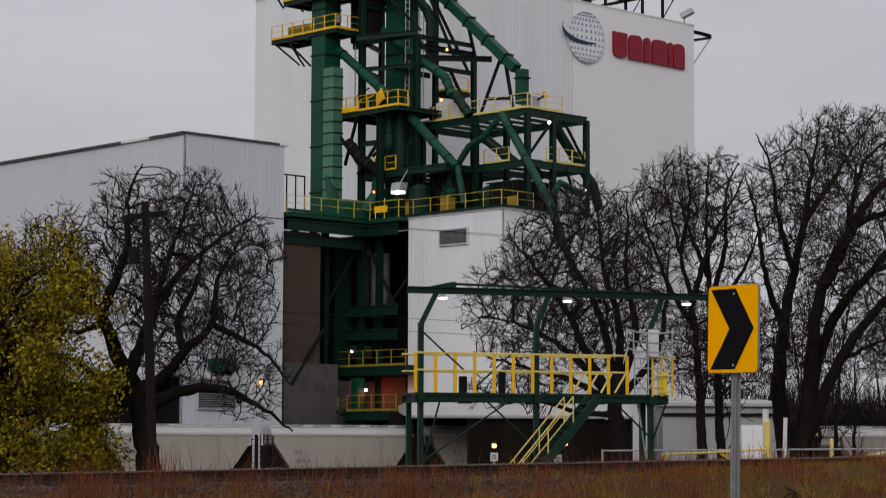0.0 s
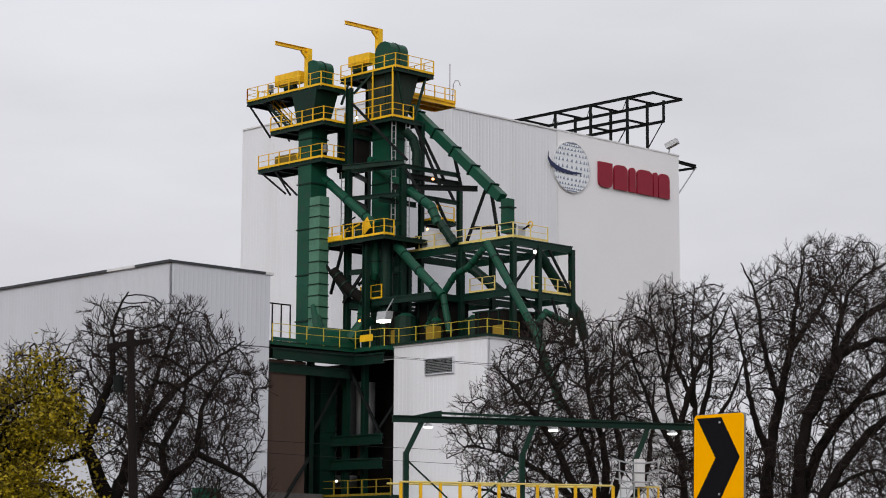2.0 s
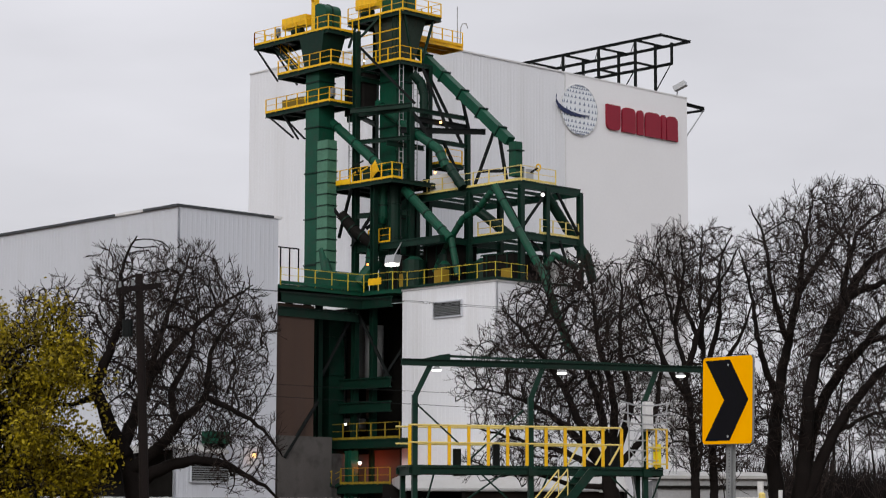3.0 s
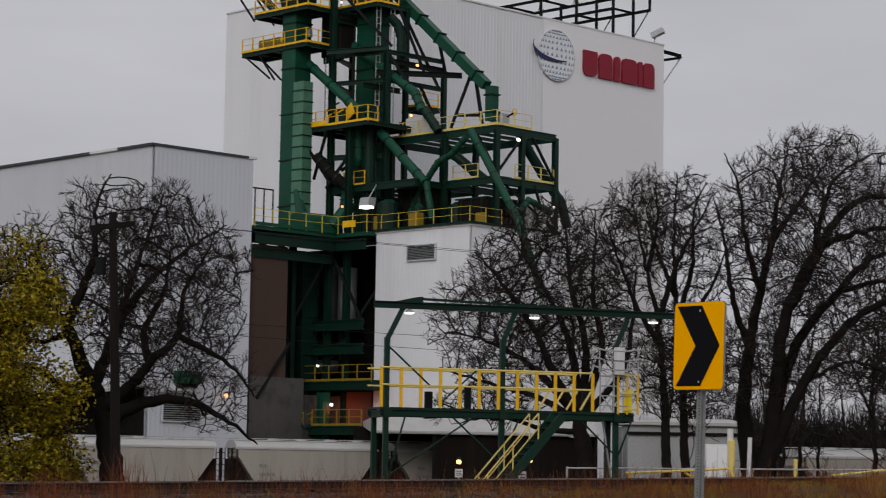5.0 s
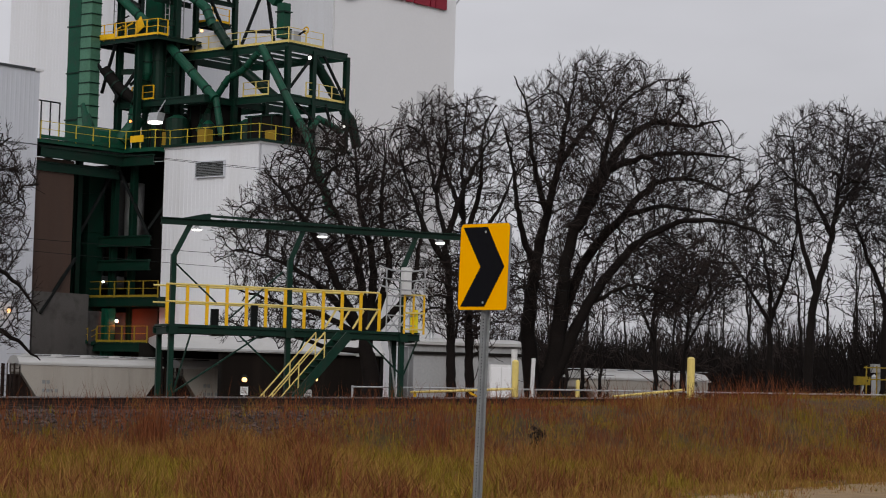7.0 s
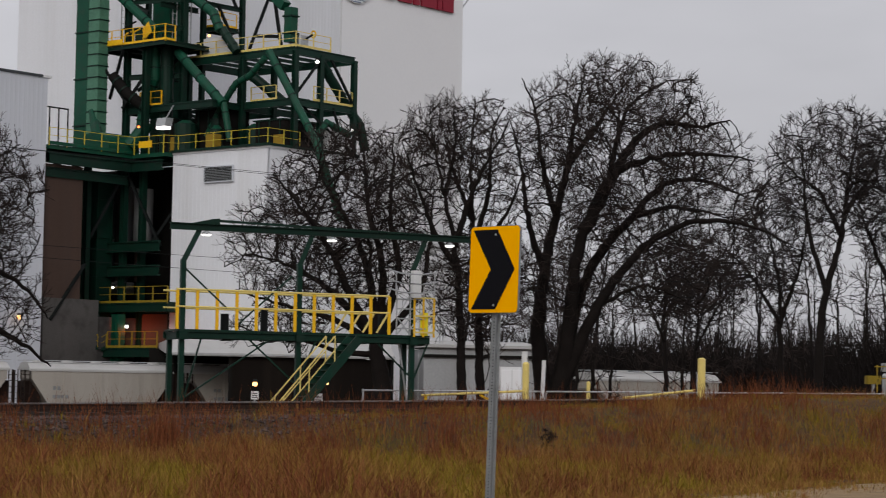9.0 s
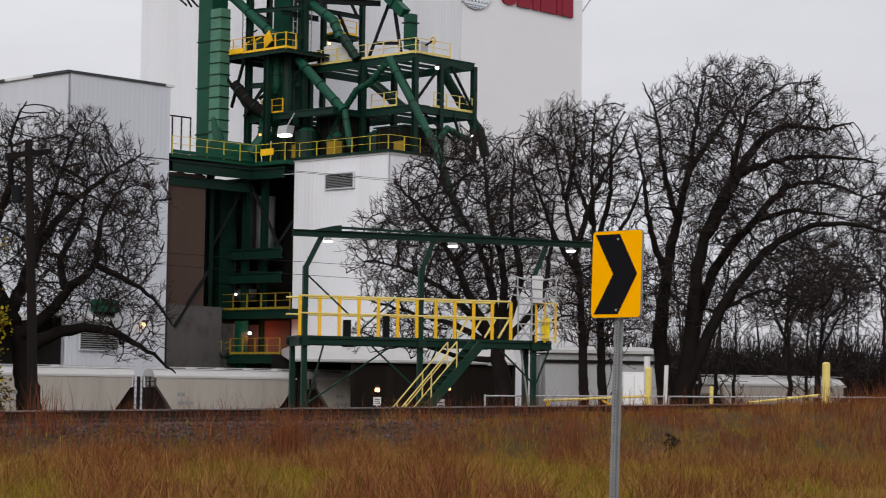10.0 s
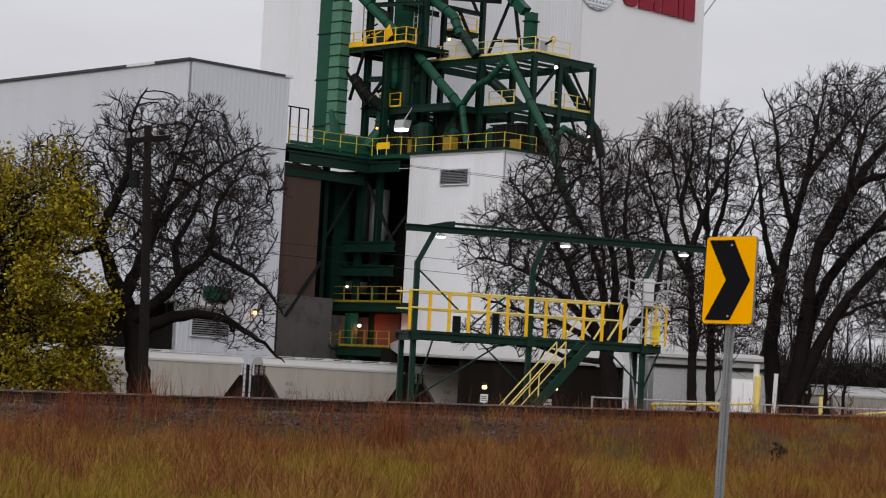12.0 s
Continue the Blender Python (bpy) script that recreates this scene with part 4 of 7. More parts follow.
# ---- the chevron sign at the road's outer edge
def chevron_sign():
    base = (2.845, 22.4, 0.2)
    turn = Matrix.Translation(base) @ Matrix.Rotation(radians(1.2), 4, "Y")
    t = new("chevron_sign")
    t.matrix_world = turn
    BASES[t.name] = Vector((0, 0, 0))
    tagged(t, "yellow chevron road sign with a black arrowhead on a steel post", "road sign")
    yaw = Matrix.Rotation(radians(-54.5), 3, "Z")
    w, h, z0, r = 0.375, 0.905, 2.12, 0.045

    def face(ring, y0, y1):
        m = Mesher()
        m.sweep([yaw @ Vector((x, 0, z)) for x, z in ring], yaw @ Vector((0, y0, 0)), yaw @ Vector((0, y1, 0)))
        return m

    def rounded(w, z0, z1, r):
        ring = []
        for cx, cz, a0 in ((w - r, z0 + r, -90), (w - r, z1 - r, 0), (-w + r, z1 - r, 90), (-w + r, z0 + r, 180)):
            ring += [(cx + r * math.cos(radians(a0 + 15 * k)), cz + r * math.sin(radians(a0 + 15 * k))) for k in range(7)]
        return ring

    back = part("panel", face(rounded(w, z0, z0 + h, r), -0.012, 0.012), POST_STEEL, t, "aluminium sign panel")
    part("sheeting", face(rounded(w - 0.004, z0 + 0.004, z0 + h - 0.004, r), -0.016, -0.0125), SIGN_YELLOW, back, "yellow reflective sheeting")
    c = z0 + h / 2
    arrow = [(-0.33, c + 0.415), (0.04, c + 0.415), (0.315, c), (0.04, c - 0.415), (-0.33, c - 0.415), (-0.045, c)]
    for ring in ([arrow[0], arrow[1], arrow[2], arrow[5]][::-1], [arrow[5], arrow[2], arrow[3], arrow[4]][::-1]):
        part("chevron", face(ring, -0.019, -0.0165), SIGN_BLACK, back, "black half of the arrowhead")
    post = Mesher()
    prof = [(-0.045, 0.0), (-0.045, 0.006), (-0.022, 0.006), (-0.016, 0.04), (0.016, 0.04), (0.022, 0.006), (0.045, 0.006), (0.045, 0.0), (0.018, 0.0), (0.012, 0.034), (-0.012, 0.034), (-0.018, 0.0)]
    yaw2 = Matrix.Rotation(radians(-30.0), 3, "Z")
    ring = [yaw2 @ Vector((x * 1.15, -y * 1.3, 0)) + Vector((0.045, 0.09, 0)) for x, y in prof]
    post.sweep(ring, (0, 0, -0.5), (0, 0, z0 + h - 0.1))
    pp = part("post", post, POST_STEEL, t, "weathered galvanised channel post")
    for k in range(62):
        z = 0.05 + k * 0.033
        q = yaw2 @ Vector((0, -0.0525, 0)) + Vector((0.045, 0.09, z))
        part("hole", Mesher().box(q.x - 0.005, q.y - 0.002, q.z - 0.005, q.x + 0.005, q.y + 0.002, q.z + 0.005), SIGN_BLACK, pp)
    for z in (z0 + 0.08, z0 + h - 0.09):
        p = yaw @ Vector((0.02, -0.02, 0))
        part("bolt", Mesher().tube([(p.x, p.y, z), tuple(Vector((p.x, p.y, z)) + yaw @ Vector((0, -0.008, 0)))], 0.012, 8), GALV, back)


chevron_sign()

# ---- railway
RAILWAY = Matrix.Translation((TRACK_A.x, TRACK_A.y, 0)) @ Matrix.Rotation(math.atan2(TRACK_D.y, TRACK_D.x), 4, "Z")
track = thing("railway_track", (0, 0, 0.8), "rusty railway track on a stone ballast bank", "railway track", kind="structure", frame_of=RAILWAY)


def rail_mesh(y, zoff=0.0):
    prof = [(-0.07, 0.0), (0.07, 0.0), (0.07, 0.012), (0.012, 0.03), (0.012, 0.13), (0.036, 0.145), (0.036, 0.178), (-0.036, 0.178), (-0.036, 0.145), (-0.012, 0.13), (-0.012, 0.03), (-0.07, 0.012)]
    m, head = Mesher(), Mesher()
    s = [-30 + 3 * k for k in range(32)]
    n = len(prof)
    for k in s:
        m.v += [(k, y + p, rail_height(k) - 0.178 + q) for p, q in prof]
    m.f += [(i * n + j, i * n + (j + 1) % n, (i + 1) * n + (j + 1) % n, (i + 1) * n + j) for i in range(len(s) - 1) for j in range(n)]
    for a, b in zip(s, s[1:]):
        head.beam((a, y, rail_height(a) + 0.004), (b, y, rail_height(b) + 0.004), 0.062, 0.008)
    return m, head


for y in (0.0, 1.51):
    m, head = rail_mesh(y)
    r = part("rail", m, RUST_STEEL, track, "rusty steel rail")
    part("rail_head", head, RAIL_TOP, r, "worn bright rail head")
tie_mesh = mesh_of("tie", Mesher().box(-0.11, -0.55, -0.1, 0.11, 2.05, 0.07), TIE_WOOD, (0, 0, 0))
for k in range(90):
    s = -22 + k * 0.52
    piece("tie", tie_mesh, (s, 0, rail_height(s) - 0.26), track, random.uniform(-0.03, 0.03))


def ballast():
    rng, m = random.Random(5), Mesher()
    for _ in range(15000):
        s, y = rng.uniform(-24, 17), rng.triangular(-3.6, 1.9, -1.6)
        p = RAILWAY @ Vector((s, y, 0))
        if rng.random() < smoothstep(8.0, 14.0, s):
            continue
        z = ground_z(p.x, p.y)
        r = rng.uniform(0.022, 0.06)
        c = Vector((p.x, p.y, z + r * 0.3))
        q = Matrix.Rotation(rng.uniform(0, 6.28), 3, Vector((rng.random(), rng.random(), rng.random() + 0.1)).normalized())
        vs = [c + q @ Vector(v) * r * rng.uniform(0.7, 1.2) for v in ((1, 0, 0), (-1, 0.1, 0), (0, 1, 0), (0, -1, 0.1), (0, 0, 1), (0.1, 0, -1))]
        m.add(vs, [(0, 2, 4), (2, 1, 4), (1, 3, 4), (3, 0, 4), (2, 0, 5), (1, 2, 5), (3, 1, 5), (0, 3, 5)])
    ob = solid("ballast", m, BALLAST, (0, 0, 0), "grey crushed-stone ballast along the railway bank", "ballast", kind="stuff", frame_of=FLAT)


ballast()

# ---- the loading rack
RACK = Matrix.Translation((-1.29, 64.0, 0.0)) @ Matrix.Rotation(radians(18.0), 4, "Z")
G0 = -1.5
DZ = 3.2
rack = thing("loading_rack", (0, 0, G0), "green steel loading rack with a yellow-railed walkway and overhead beam", "loading rack", frame_of=RACK)
part("deck", box(0.25, -0.02, DZ - 0.05, 8.3, 1.3, DZ), RACK_GREEN, rack)
part("edge_beam", Mesher().ibeam((0.22, 0, DZ - 0.16), (8.3, 0, DZ - 0.16), 0.12, 0.2), DARK_GREEN, rack)
part("edge_beam", Mesher().ibeam((0.22, 1.3, DZ - 0.16), (8.3, 1.3, DZ - 0.16), 0.12, 0.2), DARK_GREEN, rack)
for x in (0.3, 2.0, 4.1, 6.2, 8.2):
    part("joist", Mesher().ibeam((x, 0.08, DZ - 0.19), (x, 1.22, DZ - 0.19), 0.1, 0.22), DARK_GREEN, rack)
for x, lean in ((0.42, 0.45), (4.05, 0.36), (7.75, 0.36)):
    part("post", Mesher().box(x - 0.075, 0.03, G0, x + 0.075, 0.18, 5.25), RACK_GREEN, rack)
    part("arm", Mesher().beam((x, 0.1, 5.2), (x + lean, 0.0, 6.15), 0.15), RACK_GREEN, rack)
    part("post_foot", Mesher().box(x - 0.13, -0.12, DZ - 0.3, x + 0.13, 0.2, DZ - 0.06), DARK_GREEN, rack)
part("post", Mesher().box(0.34, 1.2, G0, 0.48, 1.34, DZ), RACK_GREEN, rack)
part("post", Mesher().box(7.9, 1.2, G0, 8.06, 1.36, DZ), RACK_GREEN, rack)
part("overhead_beam", Mesher().ibeam((-0.05, -0.05, 6.21), (9.75, -0.05, 6.21), 0.16, 0.2), DARK_GREEN, rack)
part("overhead_plate", Mesher().sweep([(0.55, -0.12, 6.3), (1.45, -0.12, 6.3), (1.45, -0.12, 6.48), (1.2, -0.12, 6.45)], (0, 0, 0), (0, 0.14, 0)), DARK_GREEN, rack)
part("overhead_beam", Mesher().beam((1.4, 0.5, 6.46), (9.7, 0.5, 6.30), 0.07), DARK_GREEN, rack)
for p, q, mm in (((0.45, 0, 4.98), (1.75, 0, 3.85), DARK_GREEN), ((4.0, 0.6, 4.9), (2.2, 0.6, 3.3), RACK_GREEN), ((0.5, 0, 1.2), (1.0, 0, 3.0), DARK_GREEN),
                 ((0.5, 0, 1.2), (3.2, 0, 3.0), RACK_GREEN), ((4.0, 0, 1.6), (2.4, 0, 3.0), RACK_GREEN), ((7.7, 0, 1.9), (6.5, 0, 3.0), DARK_GREEN), ((7.8, 0, 1.9), (8.25, 0, 3.0), DARK_GREEN), ((4.1, 0, 1.9), (4.6, 0, 3.0), DARK_GREEN),
                 ((7.4, 0.3, 3.0), (7.9, 0.3, 0.0), GALV)):
    part("brace", Mesher().beam(p, q, 0.045), mm, rack)
rail_t, rail_m = Mesher(), Mesher()
for y in (0.0, 1.3):
    rail_t.tube([(0.2, y, DZ + 1.17), (6.95, y, DZ + 1.17)], 0.03, 8)
    rail_m.tube([(0.2, y, DZ + 0.66), (6.95, y, DZ + 0.66)], 0.028, 8)
part("top_rail", rail_t, PALE_YELLOW, rack)
part("middle_rail", rail_m, PALE_YELLOW, rack)
gate_post = mesh_of("rail_post", Mesher().box(-0.05, -0.02, 0, -0.03, 0.02, 1.15).box(-0.03, -0.015, 0, 0.03, 0.0, 1.15).box(0.03, -0.02, 0, 0.045, 0.02, 1.15), YELLOW, (0, 0, 0))
for i in range(12):
    piece("rail_post", gate_post, (0.24 + i * 0.61, 0.0, DZ), rack)
for i in range(4):
    part("knee", Mesher().beam((5.2 + i * 0.45, 0.02, DZ + 0.05), (5.55 + i * 0.45, 0.02, DZ + 0.62), 0.05), PALE_YELLOW, rack)
part("drum", Mesher().box(6.75, 0.25, DZ, 6.98, 0.5, DZ + 0.62, bevel=0.05), BLACK_STEEL, rack)
part("drum", Mesher().box(1.75, 0.4, DZ, 1.98, 0.6, DZ + 0.5, bevel=0.05), BLACK_STEEL, rack)
part("drum", Mesher().box(3.0, 0.4, DZ, 3.2, 0.6, DZ + 0.7, bevel=0.05), BLACK_STEEL, rack)

gang = thing("gangway_cage", (7.2, 0, DZ), "folded galvanised gangway with a tubular safety cage", "gangway", frame_of=RACK)
for x in (7.15, 7.6, 8.05):
    part("upright", Mesher().tube([(x, -0.1, DZ), (x, -0.1, DZ + 1.5)], 0.022, 6), GALV, gang)
for z in (0.2, 0.5, 0.8, 1.1):
    part("bar", Mesher().tube([(7.15, -0.12, DZ + z), (8.1, -0.12, DZ + z)], 0.022, 6), GALV, gang)
for p, q in (((7.15, DZ), (7.6, DZ + 0.55)), ((7.6, DZ), (7.15, DZ + 0.55)), ((7.6, DZ + 0.2), (8.05, DZ + 0.75)), ((7.2, DZ + 0.6), (7.55, DZ + 1.2))):
    part("bar", Mesher().tube([(p[0], -0.12, p[1]), (q[0], -0.12, q[1])], 0.022, 6), GALV, gang)
for z in (1.28, 1.55, 1.85):
    part("hoop", Mesher().tube([(6.75, -0.4, DZ + z + 0.12), (7.1, -0.6, DZ + z), (7.7, -0.7, DZ + z - 0.02), (8.3, -0.5, DZ + z + 0.08), (8.75, 0.1, DZ + z - 0.1)], 0.024, 6), GALV, gang)
for x, y in ((6.95, -0.5), (8.2, -0.55)):
    part("upright", Mesher().tube([(x, y, DZ + 1.2), (x, y, DZ + 1.9)], 0.022, 6), GALV, gang)
part("counterweight", Mesher().box(7.62, -0.25, DZ + 1.15, 7.9, 0.0, DZ + 1.98, bevel=0.03), LIGHT_TRIM, gang, "pale steel counterweight box")
side = thing("side_platform", (8.0, 0, DZ), "bright yellow gate panel at the end of the walkway", "gate", frame_of=RACK)
part("panel", box(7.95, -0.1, DZ, 8.2, -0.06, DZ + 0.7), material("bright_yellow", (0.80, 0.66, 0.02), 0.4), side)
for x in (7.7, 8.0, 8.35):
    part("post", box(x, -0.16, DZ - 0.05, x + 0.05, -0.11, DZ + 1.15), YELLOW, side)
for z in (0.1, 0.6, 1.15):
    part("rail", box(7.7, -0.17, DZ + z - 0.03, 8.4, -0.12, DZ + z + 0.02), PALE_YELLOW, side)
stair("steep yellow-railed steel stair up to the loading rack", (1.6, -0.75, G0), (5.55, -0.75, 3.05), (0, 1, 0), 0.75, mat=RACK_GREEN, rail_mat=PALE_YELLOW, frame_of=RACK, hand=0.8, tube=0.022)
for x in (1.05, 5.0, 8.9):
    tube_l = thing("strip_lamp", (x, -0.05, 6.02), "white lamp hung below the overhead beam", "lamp", "rack lamps", frame_of=RACK)
    part("shade", Mesher().tube([(x, -0.05, 6.1), (x, -0.05, 6.0)], 0.05, 10, 0.16), GALV, tube_l)
    part("lens", Mesher().tube([(x, -0.05, 6.0), (x, -0.05, 5.955)], 0.155, 10, 0.12), LAMP_WHITE, tube_l)
lamp(4.6, -0.9, 1.70, 0.07, LAMP_WARM, "small warm lamp beside the rack stair", RACK)
for x, y, k, fr in ((4.85, 0.4, 1.0, RACK), (1.95, 100.0, 1.45, FLAT)):
    nb = thing("notice", (x, y, G0), "small white notice on a post", "notice", "yard notices", frame_of=fr)
    part("post", box(x - 0.03, y, G0, x + 0.03, y + 0.05, 1.3), GALV, nb)
    part("board", box(x - 0.12 * k, y - 0.03, 1.0, x + 0.12 * k, y - 0.01, 1.38), LIGHT_TRIM, nb)
    for j in range(3):
        part("line_of_writing", box(x - 0.09 * k, y - 0.036, 1.08 + j * 0.09, x + 0.08 * k, y - 0.031, 1.11 + j * 0.09), BLACK_STEEL, nb)
lamp(1.95, 100.2, 1.70, 0.12, LAMP_WARM, "small warm lamp above a notice", FLAT)

# ---- hopper wagons
LINE = Matrix.Translation((-12.4, 143.2, 0.0)) @ Matrix.Rotation(radians(19.0), 4, "Z")
RAIL_Z = -1.55


def hopper_wagon():
    """A two-bay covered hopper: ribbed body, sloping ends, roof with hatches and walkway, bogies, end ladders."""
    L, half, top, eave, sill = 10.4, 1.55, 4.55, 4.0, 1.35
    t = thing("hopper_wagon", (0, 0, RAIL_Z), "grey-white covered hopper wagon on the siding", "rail wagon", "hopper wagons", frame_of=LINE)
    z = RAIL_Z
    body = [(1.35, eave), (0.55, 3.45), (2.4, 0.75), (4.4, 0.75), (5.6, 1.5), (L - 5.6, 1.5), (L - 4.4, 0.75), (L - 2.4, 0.75), (L - 0.55, 3.45), (L - 0.55, eave), (0.55, eave)][1:]
    part("body", Mesher().sweep([(x, -half, z + h) for x, h in body], (0, 0, 0), (0, 2 * half, 0)), HOPPER, t)
    roof = [(-half, eave), (-half * 0.97, eave + 0.12), (-half * 0.6, top - 0.1), (0, top), (half * 0.6, top - 0.1), (half * 0.97, eave + 0.12), (half, eave)]
    part("roof", Mesher().sweep([(0.4, y, z + h) for y, h in roof], (0, 0, 0), (L - 0.8, 0, 0)), HOPPER_TOP, t, "paler wagon roof")
    part("roof_edge", Mesher().box(0.35, -half - 0.05, z + eave - 0.06, L - 0.35, -half + 0.02, z + eave + 0.06), HOPPER_TOP, t)
    part("sill", Mesher().box(0.2, -half + 0.05, z + sill - 0.2, L - 0.2, -half + 0.18, z + sill), HOPPER, t)
    for x in (2.7, 5.2, 7.7):
        part("rib", box(x - 0.04, -half - 0.05, z + 1.5, x + 0.04, -half, z + eave - 0.06), HOPPER, t)
    for k in range(5):
        part("hatch", Mesher().tube([(1.3 + k * 1.95, 0.0, z + top - 0.05), (1.3 + k * 1.95, 0.0, z + top + 0.12)], 0.4, 10, 0.34), HOPPER_TOP, t)
    part("running_board", Mesher().box(0.2, -0.95, z + top + 0.06, L - 0.2, -0.6, z + top + 0.1).box(0.2, 0.6, z + top + 0.06, L - 0.2, 0.95, z + top + 0.1), GALV, t)
    for x0 in (0.15, L - 0.15):
        for y in (-half + 0.1, half - 0.22):
            part("end_post", Mesher().box(x0 - 0.05, y, z + 0.9, x0 + 0.05, y + 0.12, z + eave), RUST_STEEL, t)
        ld = Mesher()
        for k in range(8):
            ld.box(x0 - 0.3, -half - 0.02, z + 1.0 + k * 0.38, x0 + 0.3, -half + 0.02, z + 1.04 + k * 0.38)
        ld.box(x0 - 0.32, -half - 0.03, z + 0.9, x0 - 0.27, -half + 0.03, z + eave).box(x0 + 0.27, -half - 0.03, z + 0.9, x0 + 0.32, -half + 0.03, z + eave)
        part("end_ladder", ld, RUST_STEEL, t)
        e0, e1 = (0.25, 1.3) if x0 < 1 else (L - 1.3, L - 0.25)
        # block added under the sloping end to keep the gap dark
        part("gap_block", Mesher().box(e0, -0.9, z + 1.25, e1, 0.9, z + 3.3), RUST_STEEL, t, "dark block for brake gear, added to darken the gap between wagons")
        part("end_platform", Mesher().box(min(x0, x0 + (0.9 if x0 < 1 else -0.9)), -half + 0.2, z + 1.1, max(x0, x0 + (0.9 if x0 < 1 else -0.9)), half - 0.2, z + 1.25), BLACK_STEEL, t)
    for x in (1.5, L - 1.5):
        bogie = part("bogie", Mesher().box(x - 1.2, -1.1, z + 0.45, x + 1.2, -0.9, z + 0.8).box(x - 1.2, 0.9, z + 0.45, x + 1.2, 1.1, z + 0.8).box(x - 0.2, -1.0, z + 0.5, x + 0.2, 1.0, z + 0.95), RUST_STEEL, t)
        for dx in (-0.85, 0.85):
            for y in (-0.75, 0.75):
                part("wheel", Mesher().tube([(x + dx, y - 0.07, z + 0.42), (x + dx, y + 0.07, z + 0.42)], 0.42, 16), RUST_STEEL, bogie)
    for x in (-0.15, L + 0.15):
        part("coupler", box(x - 0.35, -0.12, z + 0.75, x + 0.35, 0.12, z + 0.98), RUST_STEEL, t)
    for k, (x0, w, zz) in enumerate(((0.75, 0.7, 2.75), (0.75, 1.25, 2.2))):
        for j in range(int(w / 0.3)):
            part("mark_bar", box(x0 + 1.2 + j * 0.28, -half - 0.012, z + zz, x0 + 1.41 + j * 0.28, -half - 0.004, z + zz + 0.22), POST_STEEL, t, "dark stencilled marks as plain bars")
    return t


wagon = hopper_wagon()
wagon.matrix_world = LINE @ Matrix.Translation((-0.15, 0, RAIL_Z))
for s in (-11.05, -21.95, 10.75):
    copy_thing(wagon, LINE @ Matrix.Translation((s, 0, RAIL_Z)))
copy_thing(wagon, Matrix.Translation((23.9, 141.0, RAIL_Z)) @ Matrix.Rotation(radians(21.0), 4, "Z"))
siding = thing("siding_track", (0, 0, RAIL_Z - 0.2), "siding rails under the hopper wagons", "railway track", kind="structure", frame_of=LINE)
for y in (-0.75, 0.75):
    part("rail", box(-60, y - 0.035, RAIL_Z - 0.18, 40, y + 0.035, RAIL_Z), RUST_STEEL, siding)

# ---- low shed behind the rack
SHED = Matrix.Translation((-3.75, 141.5, 0.0)) @ Matrix.Rotation(radians(4.0), 4, "Z")
shed = thing("low_shed", (0, 0, YARD), "long low shed with a white roof edge, dark inside", "shed", frame_of=SHED)
part("roof", Mesher().sweep([(0.9, -0.3, 3.55), (0.9, -0.3, 3.75), (0.9, 2.0, 4.6), (0.9, 14, 4.6), (0.9, 14, 4.2), (0.9, 0, 3.55)], (0, 0, 0), (14.7, 0, 0)), HOPPER_TOP, shed)
part("roof_seam", box(0.85, -0.36, 3.62, 15.65, -0.3, 3.7), GALV, shed)
# near-black inner walls carry the shed's shade in their colour
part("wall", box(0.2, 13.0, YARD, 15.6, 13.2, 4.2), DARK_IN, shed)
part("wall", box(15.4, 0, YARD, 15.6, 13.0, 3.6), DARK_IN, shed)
# wall added across the front in place of the dark behind it
part("wall", box(5.0, 0.05, YARD, 15.3, 0.2, 3.5), SHED_DARK, shed, "dark sheet wall standing in for the shed's shaded, sooty inside")
for x in (1.0, 4.8):
    part("post", box(x, 0, YARD, x + 0.22, 0.22, 3.55), DARK_IN, shed)
office = thing("white_annex", (17.5, 0, YARD), "white ribbed-steel annex with a dark band", "annex", frame_of=SHED)
part("wall", ribbed(17.6, 25.4, YARD, 4.4, 0.0, 0, -1, 0.5), MID_GREY, office)
part("wall", box(17.6, 0.2, YARD, 25.4, 6.0, 4.3), MID_GREY, office)
part("band", box(17.5, -0.16, 3.75, 25.5, -0.08, 3.95), DARK_IN, office)
part("roof", Mesher().sweep([(17.4, -0.3, 4.4), (17.4, 6.2, 4.4), (17.4, 6.2, 5.0), (17.4, -0.3, 4.6)], (0, 0, 0), (8.2, 0, 0)), HOPPER_TOP, office)
for x, z in ((17.0, 12.1), (17.6, 11.0), (19.2, 11.2), (19.0, 10.0)):
    tk = thing("pale_pipe", (x, 2.0, 4.0), "pale horizontal pipe glimpsed through the branches", "pipe", "pale pipes", frame_of=SHED)
    part("pipe", Mesher().tube([(x - 1.0, 2, z), (x + 1.0, 2, z - 0.1)], 0.3, 10), MID_GREY, tk)
    part("stand", box(x - 0.04, 2, YARD, x + 0.04, 2.1, z), GALV, tk)

